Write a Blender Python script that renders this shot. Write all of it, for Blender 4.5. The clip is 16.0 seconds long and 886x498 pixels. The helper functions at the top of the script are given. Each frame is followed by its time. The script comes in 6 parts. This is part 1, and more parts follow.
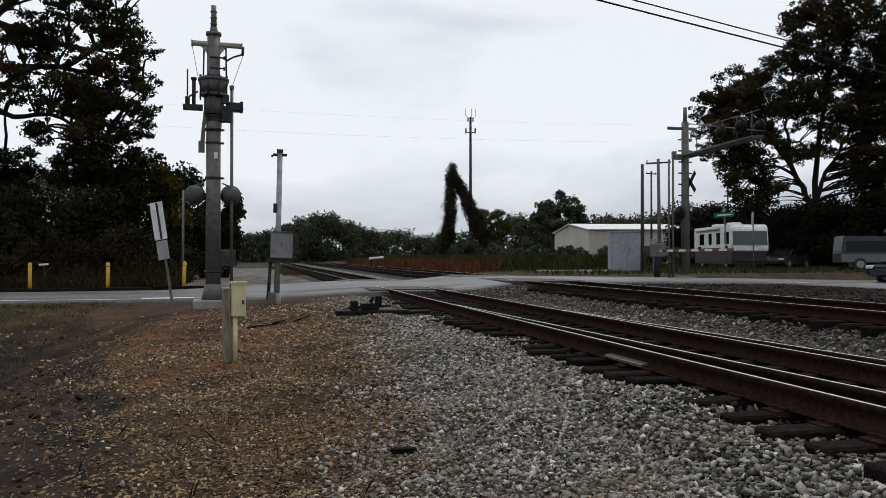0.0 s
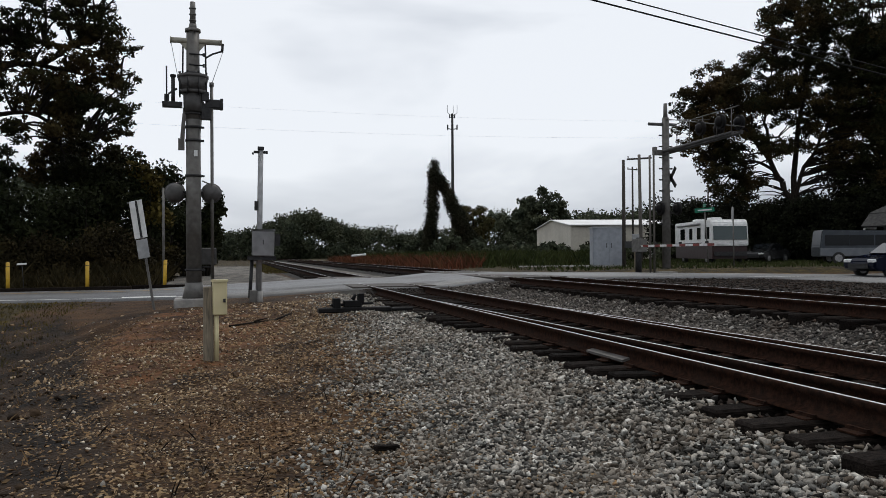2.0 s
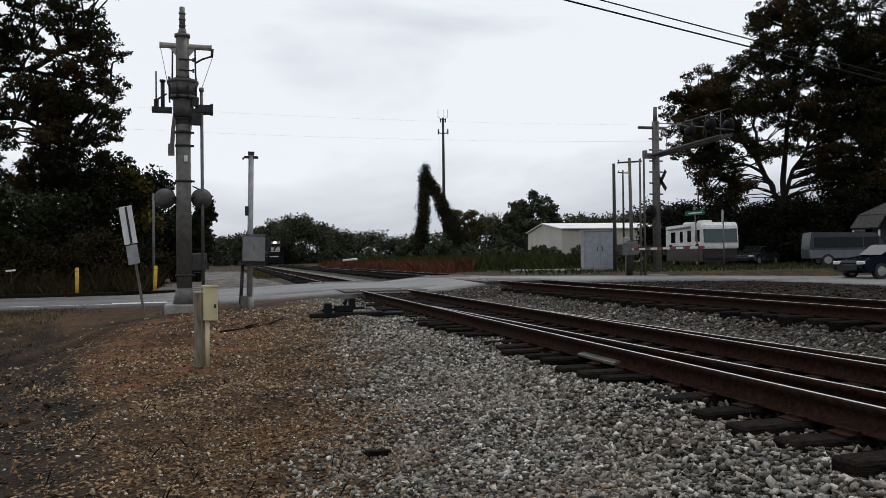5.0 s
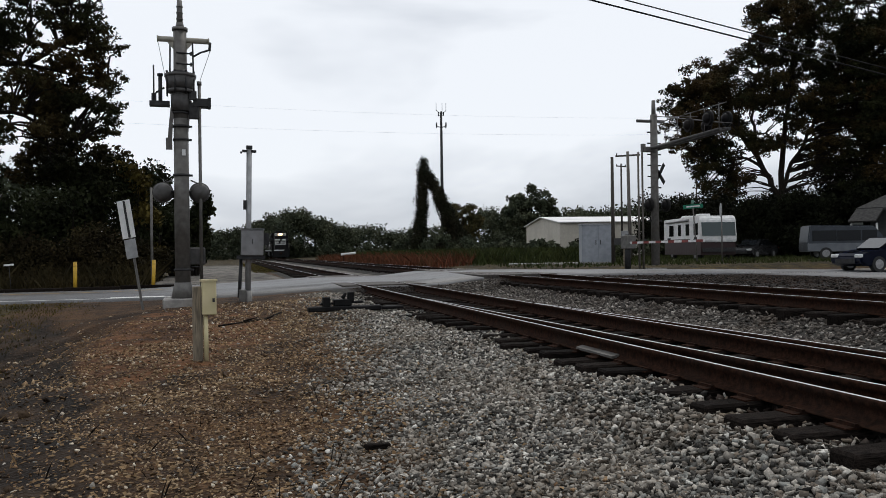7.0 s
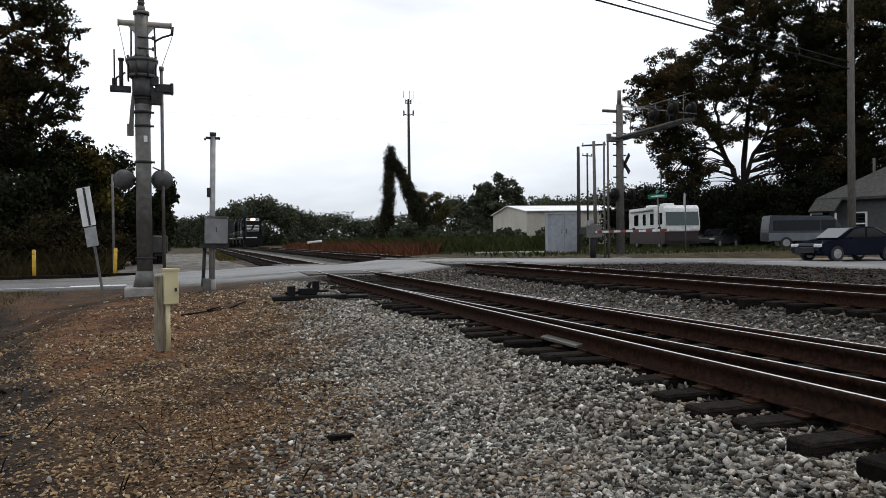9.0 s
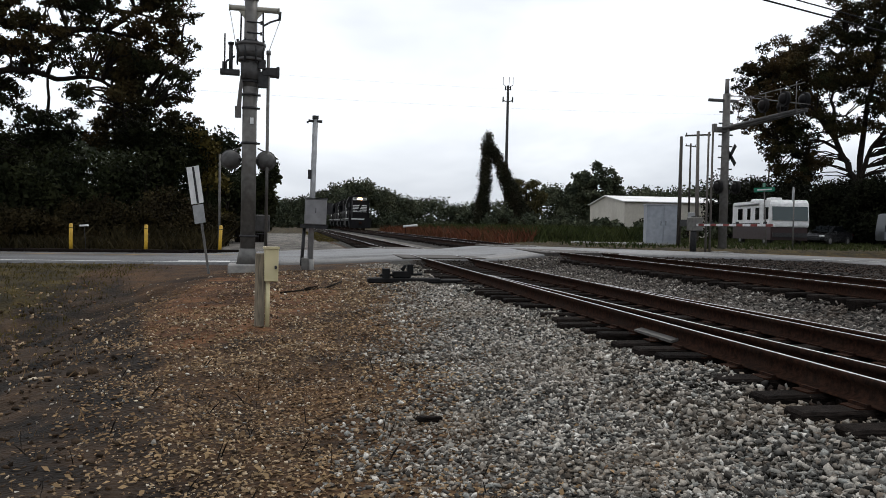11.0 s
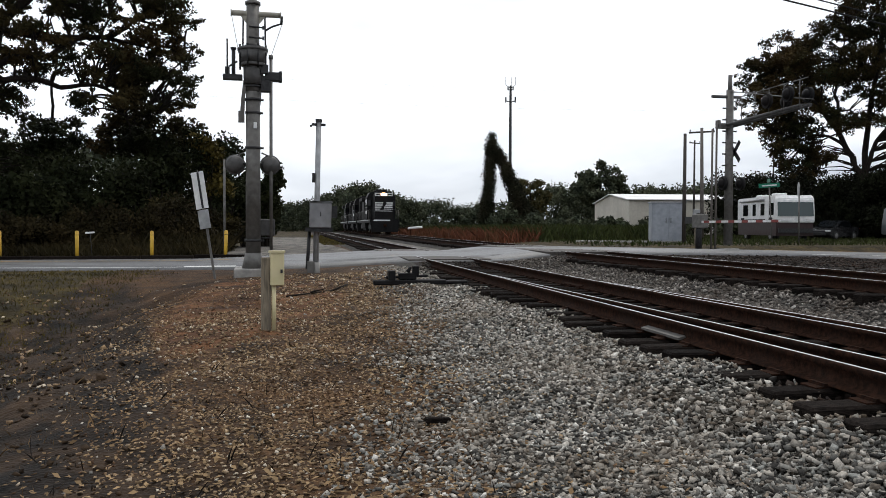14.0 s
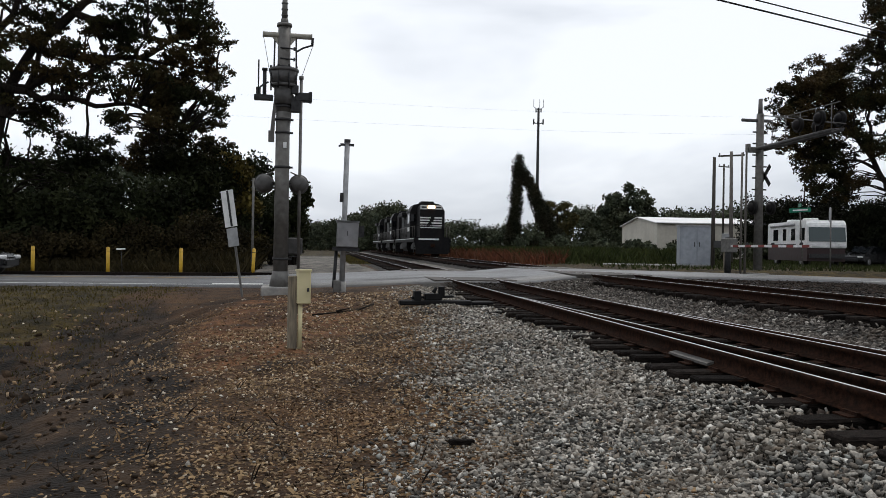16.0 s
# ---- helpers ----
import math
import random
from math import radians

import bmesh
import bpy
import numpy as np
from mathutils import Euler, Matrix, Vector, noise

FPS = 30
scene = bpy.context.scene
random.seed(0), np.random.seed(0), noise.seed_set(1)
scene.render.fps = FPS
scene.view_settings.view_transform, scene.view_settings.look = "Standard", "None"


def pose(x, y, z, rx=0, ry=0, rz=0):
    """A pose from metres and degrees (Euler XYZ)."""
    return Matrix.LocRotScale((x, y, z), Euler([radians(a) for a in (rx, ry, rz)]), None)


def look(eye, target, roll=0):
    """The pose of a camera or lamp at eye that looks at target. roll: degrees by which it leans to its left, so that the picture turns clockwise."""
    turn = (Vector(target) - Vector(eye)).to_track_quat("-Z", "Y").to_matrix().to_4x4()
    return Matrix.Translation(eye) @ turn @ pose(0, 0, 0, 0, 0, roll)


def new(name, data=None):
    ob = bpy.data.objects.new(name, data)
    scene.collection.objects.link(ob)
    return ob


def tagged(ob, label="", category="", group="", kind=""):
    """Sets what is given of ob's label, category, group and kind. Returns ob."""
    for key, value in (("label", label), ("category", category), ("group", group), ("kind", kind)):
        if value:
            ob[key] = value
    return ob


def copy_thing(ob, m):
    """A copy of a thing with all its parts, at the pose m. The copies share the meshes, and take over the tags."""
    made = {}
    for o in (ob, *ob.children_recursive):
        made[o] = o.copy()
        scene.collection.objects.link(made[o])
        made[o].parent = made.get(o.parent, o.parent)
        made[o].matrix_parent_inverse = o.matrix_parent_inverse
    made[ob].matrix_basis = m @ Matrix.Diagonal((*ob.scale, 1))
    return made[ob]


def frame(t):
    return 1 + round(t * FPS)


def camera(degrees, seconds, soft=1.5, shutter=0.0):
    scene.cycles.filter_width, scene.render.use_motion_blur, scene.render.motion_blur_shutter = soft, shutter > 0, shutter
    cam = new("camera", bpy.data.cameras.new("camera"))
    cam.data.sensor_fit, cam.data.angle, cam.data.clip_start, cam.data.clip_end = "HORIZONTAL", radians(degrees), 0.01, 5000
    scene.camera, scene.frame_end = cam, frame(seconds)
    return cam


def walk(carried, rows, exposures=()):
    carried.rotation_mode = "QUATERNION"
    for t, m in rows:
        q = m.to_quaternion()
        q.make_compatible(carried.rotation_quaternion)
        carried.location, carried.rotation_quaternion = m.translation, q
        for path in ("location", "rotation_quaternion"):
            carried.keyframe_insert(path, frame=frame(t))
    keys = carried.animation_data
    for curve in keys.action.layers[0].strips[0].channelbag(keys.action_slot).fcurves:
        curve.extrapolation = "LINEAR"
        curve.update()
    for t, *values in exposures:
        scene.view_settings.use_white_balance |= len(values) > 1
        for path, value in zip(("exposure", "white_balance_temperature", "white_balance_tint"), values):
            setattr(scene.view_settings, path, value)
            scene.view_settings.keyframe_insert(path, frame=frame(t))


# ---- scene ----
cam = camera(57.4, 16.0, soft=0.75)
PATH = [
    (0, -0.000, -0.000, 0.965, -13.000, 0.600, 0.000),
    (0.5, -0.000, -0.001, 0.970, -13.170, 0.799, 0.106),
    (1, 0.004, 0.001, 0.968, -12.975, 1.021, 0.385),
    (1.5, 0.004, -0.000, 0.966, -13.514, 0.765, 0.424),
    (2, 0.009, -0.001, 0.965, -14.224, 0.360, 0.395),
    (2.5, 0.012, -0.001, 0.968, -14.222, 0.375, 0.682),
    (3, 0.031, 0.012, 0.978, -14.480, 0.229, 0.285),
    (3.5, 0.010, -0.002, 0.968, -14.501, 0.419, 0.476),
    (4, 0.013, -0.002, 0.966, -14.621, 0.827, 0.536),
    (6.5, 0.015, -0.001, 0.967, -15.080, 0.267, 0.908),
    (7, 0.010, -0.002, 0.966, -14.950, 0.207, 0.790),
    (7.5, 0.004, -0.003, 0.961, -15.209, -0.039, 0.624),
    (8, -0.006, -0.001, 0.961, -14.655, -0.278, -0.246),
    (8.5, -0.006, 0.004, 0.963, -14.870, -0.968, -1.134),
    (9, 0.036, 0.015, 0.980, -17.277, -0.648, 0.634),
    (9.5, 0.048, 0.018, 0.983, -13.242, -1.183, -1.335),
    (10, 0.040, 0.016, 0.982, -12.052, -1.712, -1.886),
    (10.2, 0.040, 0.016, 0.981, -11.397, -1.936, -2.112),
    (12.3, 0.037, 0.009, 0.973, -9.993, -0.865, -0.550),
    (12.5, 0.039, 0.009, 0.975, -10.392, -0.959, -0.404),
    (13, 0.063, 0.013, 0.971, -10.625, -1.360, -0.229),
    (13.5, 0.042, 0.009, 0.972, -10.574, -1.481, -0.001),
    (14, 0.037, 0.009, 0.974, -10.233, -1.543, -0.262),
    (14.5, 0.037, 0.009, 0.973, -9.706, -1.046, -0.739),
    (15, 0.036, 0.009, 0.976, -9.736, -0.699, -1.004),
    (15.5, 0.037, 0.009, 0.974, -8.750, -0.580, -0.948),
    (16, 0.034, 0.009, 0.975, -8.378, -0.097, -1.007),
]
walk(cam, [(t, pose(x, y, z, 90 + p, r, w)) for t, x, y, z, w, p, r in PATH], exposures=((0, -0.24), (4, -0.24), (8.2, -0.12), (9.0, 0.1), (9.6, 0.02), (12.5, 0.02), (14, 0.16), (15, 0.1), (16, -0.08)))

# ---- world and light: a bright overcast sky ----
SUN_ELEVATION, SUN_ROTATION = radians(58), radians(25)


def build_world():
    w = bpy.data.worlds.new("overcast_sky")
    scene.world = w
    w.use_nodes = True
    nt = w.node_tree
    nt.nodes.clear()
    out = nt.nodes.new("ShaderNodeOutputWorld")
    bg = nt.nodes.new("ShaderNodeBackground")
    bg.inputs["Strength"].default_value = 0.10
    sky = nt.nodes.new("ShaderNodeTexSky")
    sky.sky_type = "NISHITA"
    sky.sun_disc = False
    sky.sun_elevation, sky.sun_rotation = SUN_ELEVATION, SUN_ROTATION
    tc = nt.nodes.new("ShaderNodeTexCoord")
    mp = nt.nodes.new("ShaderNodeMapping")
    mp.inputs["Scale"].default_value = (1.0, 1.0, 3.2)
    n1 = nt.nodes.new("ShaderNodeTexNoise")
    n1.inputs["Scale"].default_value = 1.7
    n1.inputs["Detail"].default_value = 5.0
    n1.inputs["Roughness"].default_value = 0.48
    n1.inputs["Distortion"].default_value = 0.35
    ramp = nt.nodes.new("ShaderNodeValToRGB")
    ramp.color_ramp.elements[0].position, ramp.color_ramp.elements[0].color = 0.37, (5.6, 6.05, 6.85, 1)
    ramp.color_ramp.elements[1].position, ramp.color_ramp.elements[1].color = 0.58, (10.5, 10.9, 11.5, 1)
    mix = nt.nodes.new("ShaderNodeMixRGB")
    mix.inputs["Fac"].default_value = 0.93
    nt.links.new(tc.outputs["Generated"], mp.inputs["Vector"])
    nt.links.new(mp.outputs["Vector"], n1.inputs["Vector"])
    xyz = nt.nodes.new("ShaderNodeSeparateXYZ")
    nt.links.new(tc.outputs["Generated"], xyz.inputs["Vector"])
    lift = nt.nodes.new("ShaderNodeMapRange")
    lift.inputs["From Min"].default_value, lift.inputs["From Max"].default_value = 0.0, 0.3
    lift.inputs["To Min"].default_value, lift.inputs["To Max"].default_value = -0.085, 0.07
    nt.links.new(xyz.outputs["Z"], lift.inputs["Value"])
    add = nt.nodes.new("ShaderNodeMath")
    nt.links.new(n1.outputs["Fac"], add.inputs[0])
    nt.links.new(lift.outputs["Result"], add.inputs[1])
    nt.links.new(add.outputs["Value"], ramp.inputs["Fac"])
    nt.links.new(sky.outputs["Color"], mix.inputs["Color1"])
    nt.links.new(ramp.outputs["Color"], mix.inputs["Color2"])
    nt.links.new(mix.outputs["Color"], bg.inputs["Color"])
    nt.links.new(bg.outputs["Background"], out.inputs["Surface"])
    sun = bpy.data.lights.new("sun", "SUN")
    sun.energy, sun.angle, sun.color = 1.3, radians(14), (1.0, 0.96, 0.9)
    ob = new("sun", sun)
    a, e = SUN_ROTATION, SUN_ELEVATION
    d = Vector((math.sin(a) * math.cos(e), math.cos(a) * math.cos(e), math.sin(e)))
    ob.matrix_world = look(d * 50, (0, 0, 0))


build_world()


# ---- materials ----
def material(name, c1, c2, scale=8.0, rough=0.8, metal=0.0, bump=0.2, bump_scale=None, stain=None, stain_scale=0.8,
             stain_amount=0.5, island=0.0, random_ob=0.0, spec=0.35, stretch=(1, 1, 1), voronoi=False):
    """Two-scale procedural surface: grain between c1 and c2, larger stains, bump."""
    m = bpy.data.materials.new(name)
    m.use_nodes = True
    nt = m.node_tree
    b = nt.nodes["Principled BSDF"]
    b.inputs["Metallic"].default_value = metal
    b.inputs["Specular IOR Level"].default_value = spec
    tc = nt.nodes.new("ShaderNodeTexCoord")
    mp = nt.nodes.new("ShaderNodeMapping")
    mp.inputs["Scale"].default_value = stretch
    nt.links.new(tc.outputs["Object"], mp.inputs["Vector"])
    n1 = nt.nodes.new("ShaderNodeTexNoise")
    n1.inputs["Scale"].default_value, n1.inputs["Detail"].default_value = scale, 6.0
    nt.links.new(mp.outputs["Vector"], n1.inputs["Vector"])
    r1 = nt.nodes.new("ShaderNodeValToRGB")
    r1.color_ramp.elements[0].position, r1.color_ramp.elements[0].color = 0.34, (*c1, 1)
    r1.color_ramp.elements[1].position, r1.color_ramp.elements[1].color = 0.66, (*c2, 1)
    nt.links.new(n1.outputs["Fac"], r1.inputs["Fac"])
    col = r1.outputs["Color"]
    if stain:
        n2 = nt.nodes.new("ShaderNodeTexNoise")
        n2.inputs["Scale"].default_value, n2.inputs["Detail"].default_value = stain_scale, 4.0
        nt.links.new(mp.outputs["Vector"], n2.inputs["Vector"])
        r2 = nt.nodes.new("ShaderNodeValToRGB")
        r2.color_ramp.elements[0].position, r2.color_ramp.elements[0].color = 0.45, (0, 0, 0, 1)
        r2.color_ramp.elements[1].position, r2.color_ramp.elements[1].color = 0.68, (stain_amount,) * 3 + (1,)
        nt.links.new(n2.outputs["Fac"], r2.inputs["Fac"])
        mx = nt.nodes.new("ShaderNodeMixRGB")
        nt.links.new(r2.outputs["Color"], mx.inputs["Fac"])
        nt.links.new(col, mx.inputs["Color1"])
        mx.inputs["Color2"].default_value = (*stain, 1)
        col = mx.outputs["Color"]
    for amount, node, sock in ((island, "ShaderNodeNewGeometry", "Random Per Island"), (random_ob, "ShaderNodeObjectInfo", "Random")):
        if amount:
            g = nt.nodes.new(node)
            mr = nt.nodes.new("ShaderNodeMapRange")
            mr.inputs["To Min"].default_value, mr.inputs["To Max"].default_value = 1 - amount, 1 + amount
            nt.links.new(g.outputs[sock], mr.inputs["Value"])
            hs = nt.nodes.new("ShaderNodeHueSaturation")
            nt.links.new(mr.outputs["Result"], hs.inputs["Value"])
            nt.links.new(col, hs.inputs["Color"])
            col = hs.outputs["Color"]
    nt.links.new(col, b.inputs["Base Color"])
    rr = nt.nodes.new("ShaderNodeMapRange")
    rr.inputs["To Min"].default_value, rr.inputs["To Max"].default_value = max(rough - 0.1, 0.02), min(rough + 0.1, 1)
    nt.links.new(n1.outputs["Fac"], rr.inputs["Value"])
    nt.links.new(rr.outputs["Result"], b.inputs["Roughness"])
    if bump:
        bp = nt.nodes.new("ShaderNodeBump")
        bp.inputs["Strength"].default_value, bp.inputs["Distance"].default_value = bump, 0.02
        if voronoi:
            n3 = nt.nodes.new("ShaderNodeTexVoronoi")
            h = n3.outputs["Distance"]
        else:
            n3 = nt.nodes.new("ShaderNodeTexNoise")
            n3.inputs["Detail"].default_value = 4
            h = n3.outputs["Fac"]
        n3.inputs["Scale"].default_value = bump_scale or scale * 2.5
        nt.links.new(mp.outputs["Vector"], n3.inputs["Vector"])
        nt.links.new(h, bp.inputs["Height"])
        nt.links.new(bp.outputs["Normal"], b.inputs["Normal"])
    return m


def glow(name, colour, strength):
    m = bpy.data.materials.new(name)
    m.use_nodes = True
    b = m.node_tree.nodes["Principled BSDF"]
    b.inputs["Base Color"].default_value = (*colour, 1)
    b.inputs["Emission Color"].default_value = (*colour, 1)
    b.inputs["Emission Strength"].default_value = strength
    return m


def glass_dark(name, colour=(0.004, 0.005, 0.006), gloss=0.25):
    m = bpy.data.materials.new(name)
    m.use_nodes = True
    b = m.node_tree.nodes["Principled BSDF"]
    b.inputs["Base Color"].default_value = (*colour, 1)
    b.inputs["Roughness"].default_value = 0.06
    b.inputs["Specular IOR Level"].default_value = gloss
    return m


def leaf_material(name, c1, c2, c3):
    """Leaves: colour by leaf and by clump, a little light through them."""
    m = material(name, c1, c2, scale=0.7, rough=0.75, bump=0, stain=c3, stain_scale=0.25, stain_amount=0.6, island=0.35, spec=0.05)
    return m


def stone_material(name, tones, dust, dust_amount):
    """Crushed stone: each stone takes one of the tones; mottled grain, and dust lying in patches."""
    m = bpy.data.materials.new(name)
    m.use_nodes = True
    nt = m.node_tree
    b = nt.nodes["Principled BSDF"]
    b.inputs["Roughness"].default_value, b.inputs["Specular IOR Level"].default_value = 0.9, 0.2
    g = nt.nodes.new("ShaderNodeNewGeometry")
    r = nt.nodes.new("ShaderNodeValToRGB")
    r.color_ramp.interpolation = "LINEAR"
    e = r.color_ramp.elements
    e[0].position, e[0].color = 0.0, (*tones[0], 1)
    e[1].position, e[1].color = 1.0, (*tones[-1], 1)
    places = (0.16, 0.34, 0.48, 0.62, 0.78, 0.92)
    for p, c in zip(places, tones[1:-1]):
        e.new(p).color = (*c, 1)
    nt.links.new(g.outputs["Random Per Island"], r.inputs["Fac"])
    tc = nt.nodes.new("ShaderNodeTexCoord")
    grain = nt.nodes.new("ShaderNodeTexNoise")
    grain.inputs["Scale"].default_value, grain.inputs["Detail"].default_value = 60, 4
    big = nt.nodes.new("ShaderNodeTexNoise")
    big.inputs["Scale"].default_value, big.inputs["Detail"].default_value = 0.9, 5
    for n in (grain, big):
        nt.links.new(tc.outputs["Object"], n.inputs["Vector"])
    gm = nt.nodes.new("ShaderNodeMapRange")
    gm.inputs["From Min"].default_value, gm.inputs["From Max"].default_value = 0.3, 0.7
    gm.inputs["To Min"].default_value, gm.inputs["To Max"].default_value = 0.65, 1.3
    nt.links.new(grain.outputs["Fac"], gm.inputs["Value"])
    hs = nt.nodes.new("ShaderNodeHueSaturation")
    nt.links.new(gm.outputs["Result"], hs.inputs["Value"])
    nt.links.new(r.outputs["Color"], hs.inputs["Color"])
    dm = nt.nodes.new("ShaderNodeMapRange")
    dm.inputs["From Min"].default_value, dm.inputs["From Max"].default_value = 0.45, 0.7
    dm.inputs["To Min"].default_value, dm.inputs["To Max"].default_value = 0.0, dust_amount
    nt.links.new(big.outputs["Fac"], dm.inputs["Value"])
    mx = nt.nodes.new("ShaderNodeMixRGB")
    nt.links.new(dm.outputs["Result"], mx.inputs["Fac"])
    nt.links.new(hs.outputs["Color"], mx.inputs["Color1"])
    mx.inputs["Color2"].default_value = (*dust, 1)
    nt.links.new(mx.outputs["Color"], b.inputs["Base Color"])
    bp = nt.nodes.new("ShaderNodeBump")
    bp.inputs["Strength"].default_value, bp.inputs["Distance"].default_value = 0.3, 0.01
    nt.links.new(grain.outputs["Fac"], bp.inputs["Height"])
    nt.links.new(bp.outputs["Normal"], b.inputs["Normal"])
    return m


def ground_material():
    """Soil: sandy ditch, orange clay, grey grit by the track, grass farther out, blended by place and noise."""
    m = bpy.data.materials.new("soil_and_grit")
    m.use_nodes = True
    nt = m.node_tree
    b = nt.nodes["Principled BSDF"]
    b.inputs["Specular IOR Level"].default_value = 0.2
    b.inputs["Roughness"].default_value = 0.95
    tc = nt.nodes.new("ShaderNodeTexCoord")

    def nz(scale, detail=6):
        n = nt.nodes.new("ShaderNodeTexNoise")
        n.inputs["Scale"].default_value, n.inputs["Detail"].default_value = scale, detail
        nt.links.new(tc.outputs["Object"], n.inputs["Vector"])
        return n.outputs["Fac"]

    def ramp(val, a, ca, z, cz):
        r = nt.nodes.new("ShaderNodeValToRGB")
        r.color_ramp.elements[0].position, r.color_ramp.elements[0].color = a, (*ca, 1)
        r.color_ramp.elements[1].position, r.color_ramp.elements[1].color = z, (*cz, 1)
        nt.links.new(val, r.inputs["Fac"])
        return r.outputs["Color"]

    def mixc(fac, c1, c2):
        x = nt.nodes.new("ShaderNodeMixRGB")
        nt.links.new(fac, x.inputs["Fac"])
        nt.links.new(c1, x.inputs["Color1"])
        nt.links.new(c2, x.inputs["Color2"])
        return x.outputs["Color"]

    def zone(name, wobble, amount):
        a = nt.nodes.new("ShaderNodeAttribute")
        a.attribute_name = name
        s = nt.nodes.new("ShaderNodeMath")
        s.operation = "MULTIPLY_ADD"
        nt.links.new(wobble, s.inputs[0])
        s.inputs[1].default_value = amount
        nt.links.new(a.outputs["Fac"], s.inputs[2])
        return ramp(s.outputs[0], 0.42 + amount / 2, (0, 0, 0), 0.58 + amount / 2, (1, 1, 1))

    fine, mid, big = nz(28), nz(5), nz(0.7)
    soil = ramp(fine, 0.3, (0.016, 0.009, 0.0045), 0.7, (0.085, 0.047, 0.022))
    grit = ramp(fine, 0.3, (0.010, 0.010, 0.0095), 0.7, (0.05, 0.049, 0.046))
    clay = ramp(mid, 0.3, (0.035, 0.017, 0.008), 0.7, (0.13, 0.06, 0.027))
    sand = ramp(nz(2.2), 0.36, (0.0045, 0.003, 0.0018), 0.7, (0.046, 0.029, 0.0175))
    grass = ramp(mid, 0.3, (0.012, 0.009, 0.0025), 0.7, (0.055, 0.04, 0.010))
    col = mixc(zone("clay", mid, 0.6), soil, clay)
    col = mixc(zone("sand", mid, 0.5), col, sand)
    col = mixc(zone("grit", mid, 0.5), col, grit)
    col = mixc(zone("grass", mid, 0.6), col, grass)
    cinder = ramp(fine, 0.3, (0.005, 0.004, 0.003), 0.7, (0.022, 0.017, 0.014))
    col = mixc(zone("cinder", mid, 0.4), col, cinder)
    drive = ramp(fine, 0.3, (0.09, 0.088, 0.085), 0.7, (0.17, 0.165, 0.16))
    col = mixc(zone("drive", mid, 0.4), col, drive)
    shade = ramp(nz(1.4), 0.36, (0.38, 0.37, 0.36), 0.64, (1.3, 1.22, 1.1))
    mu = nt.nodes.new("ShaderNodeMixRGB")
    mu.blend_type = "MULTIPLY"
    mu.inputs["Fac"].default_value = 1
    nt.links.new(col, mu.inputs["Color1"])
    nt.links.new(shade, mu.inputs["Color2"])
    nt.links.new(mu.outputs["Color"], b.inputs["Base Color"])
    v = nt.nodes.new("ShaderNodeTexVoronoi")
    v.inputs["Scale"].default_value = 22
    nt.links.new(tc.outputs["Object"], v.inputs["Vector"])
    bp = nt.nodes.new("ShaderNodeBump")
    bp.inputs["Strength"].default_value, bp.inputs["Distance"].default_value = 0.7, 0.03
    nt.links.new(v.outputs["Distance"], bp.inputs["Height"])
    nt.links.new(bp.outputs["Normal"], b.inputs["Normal"])
    return m


M_GROUND = ground_material()
M_ASPHALT = material("worn_asphalt", (0.06, 0.061, 0.064), (0.125, 0.127, 0.133), 14, 0.52, spec=0.45, bump=0.3, bump_scale=90, stretch=(0.25, 1, 1), stain=(0.036, 0.033, 0.03), stain_scale=0.9, stain_amount=0.85)
M_TAR = material("road_tar", (0.018, 0.018, 0.019), (0.04, 0.04, 0.041), 9, 0.6, bump=0.2, stain=(0.07, 0.07, 0.072), stain_scale=2.0, stain_amount=0.8)
M_PANEL = material("dirty_crossing_timber", (0.035, 0.029, 0.025), (0.095, 0.085, 0.076), 11, 0.8, bump=0.4, stretch=(4, 0.5, 1), stain=(0.03, 0.022, 0.017), stain_scale=0.7, random_ob=0.25)
M_LINE = material("road_paint", (0.45, 0.45, 0.43), (0.7, 0.7, 0.68), 9, 0.7, stain=(0.2, 0.2, 0.2), stain_scale=2)
M_STONE = stone_material("granite_ballast", ((0.012, 0.011, 0.010), (0.05, 0.047, 0.042), (0.105, 0.101, 0.092), (0.165, 0.132, 0.102), (0.20, 0.204, 0.19), (0.275, 0.25, 0.215), (0.38, 0.35, 0.305), (0.62, 0.60, 0.55)), (0.13, 0.095, 0.062), 0.45)
M_STONE_GREY = stone_material("sooty_ballast", ((0.010, 0.009, 0.008), (0.035, 0.03, 0.027), (0.06, 0.053, 0.047), (0.08, 0.068, 0.058), (0.105, 0.095, 0.085), (0.135, 0.12, 0.105), (0.20, 0.18, 0.16), (0.38, 0.36, 0.33)), (0.055, 0.038, 0.026), 0.5)
M_STONE_DIRTY = material("rust_stained_ballast", (0.008, 0.006, 0.005), (0.035, 0.028, 0.023), 9, 0.9, bump=0.3, island=0.8, spec=0.15, stain=(0.03, 0.016, 0.01), stain_scale=1.1, stain_amount=0.6)
M_STONE_BROWN = stone_material("dusty_stone", ((0.022, 0.014, 0.009), (0.08, 0.052, 0.031), (0.14, 0.094, 0.055), (0.20, 0.135, 0.078), (0.26, 0.19, 0.12), (0.31, 0.21, 0.115), (0.40, 0.32, 0.225), (0.62, 0.56, 0.46)), (0.15, 0.072, 0.032), 0.5)
M_CLOD = material("dry_earth", (0.012, 0.008, 0.005), (0.055, 0.036, 0.022), 9, 0.95, spec=0.1, bump=0.5, island=0.6)
M_TIE = material("creosoted_timber", (0.003, 0.0025, 0.002), (0.018, 0.014, 0.012), 12, 0.95, spec=0.05, bump=0.6, stretch=(1, 6, 6), random_ob=0.4)
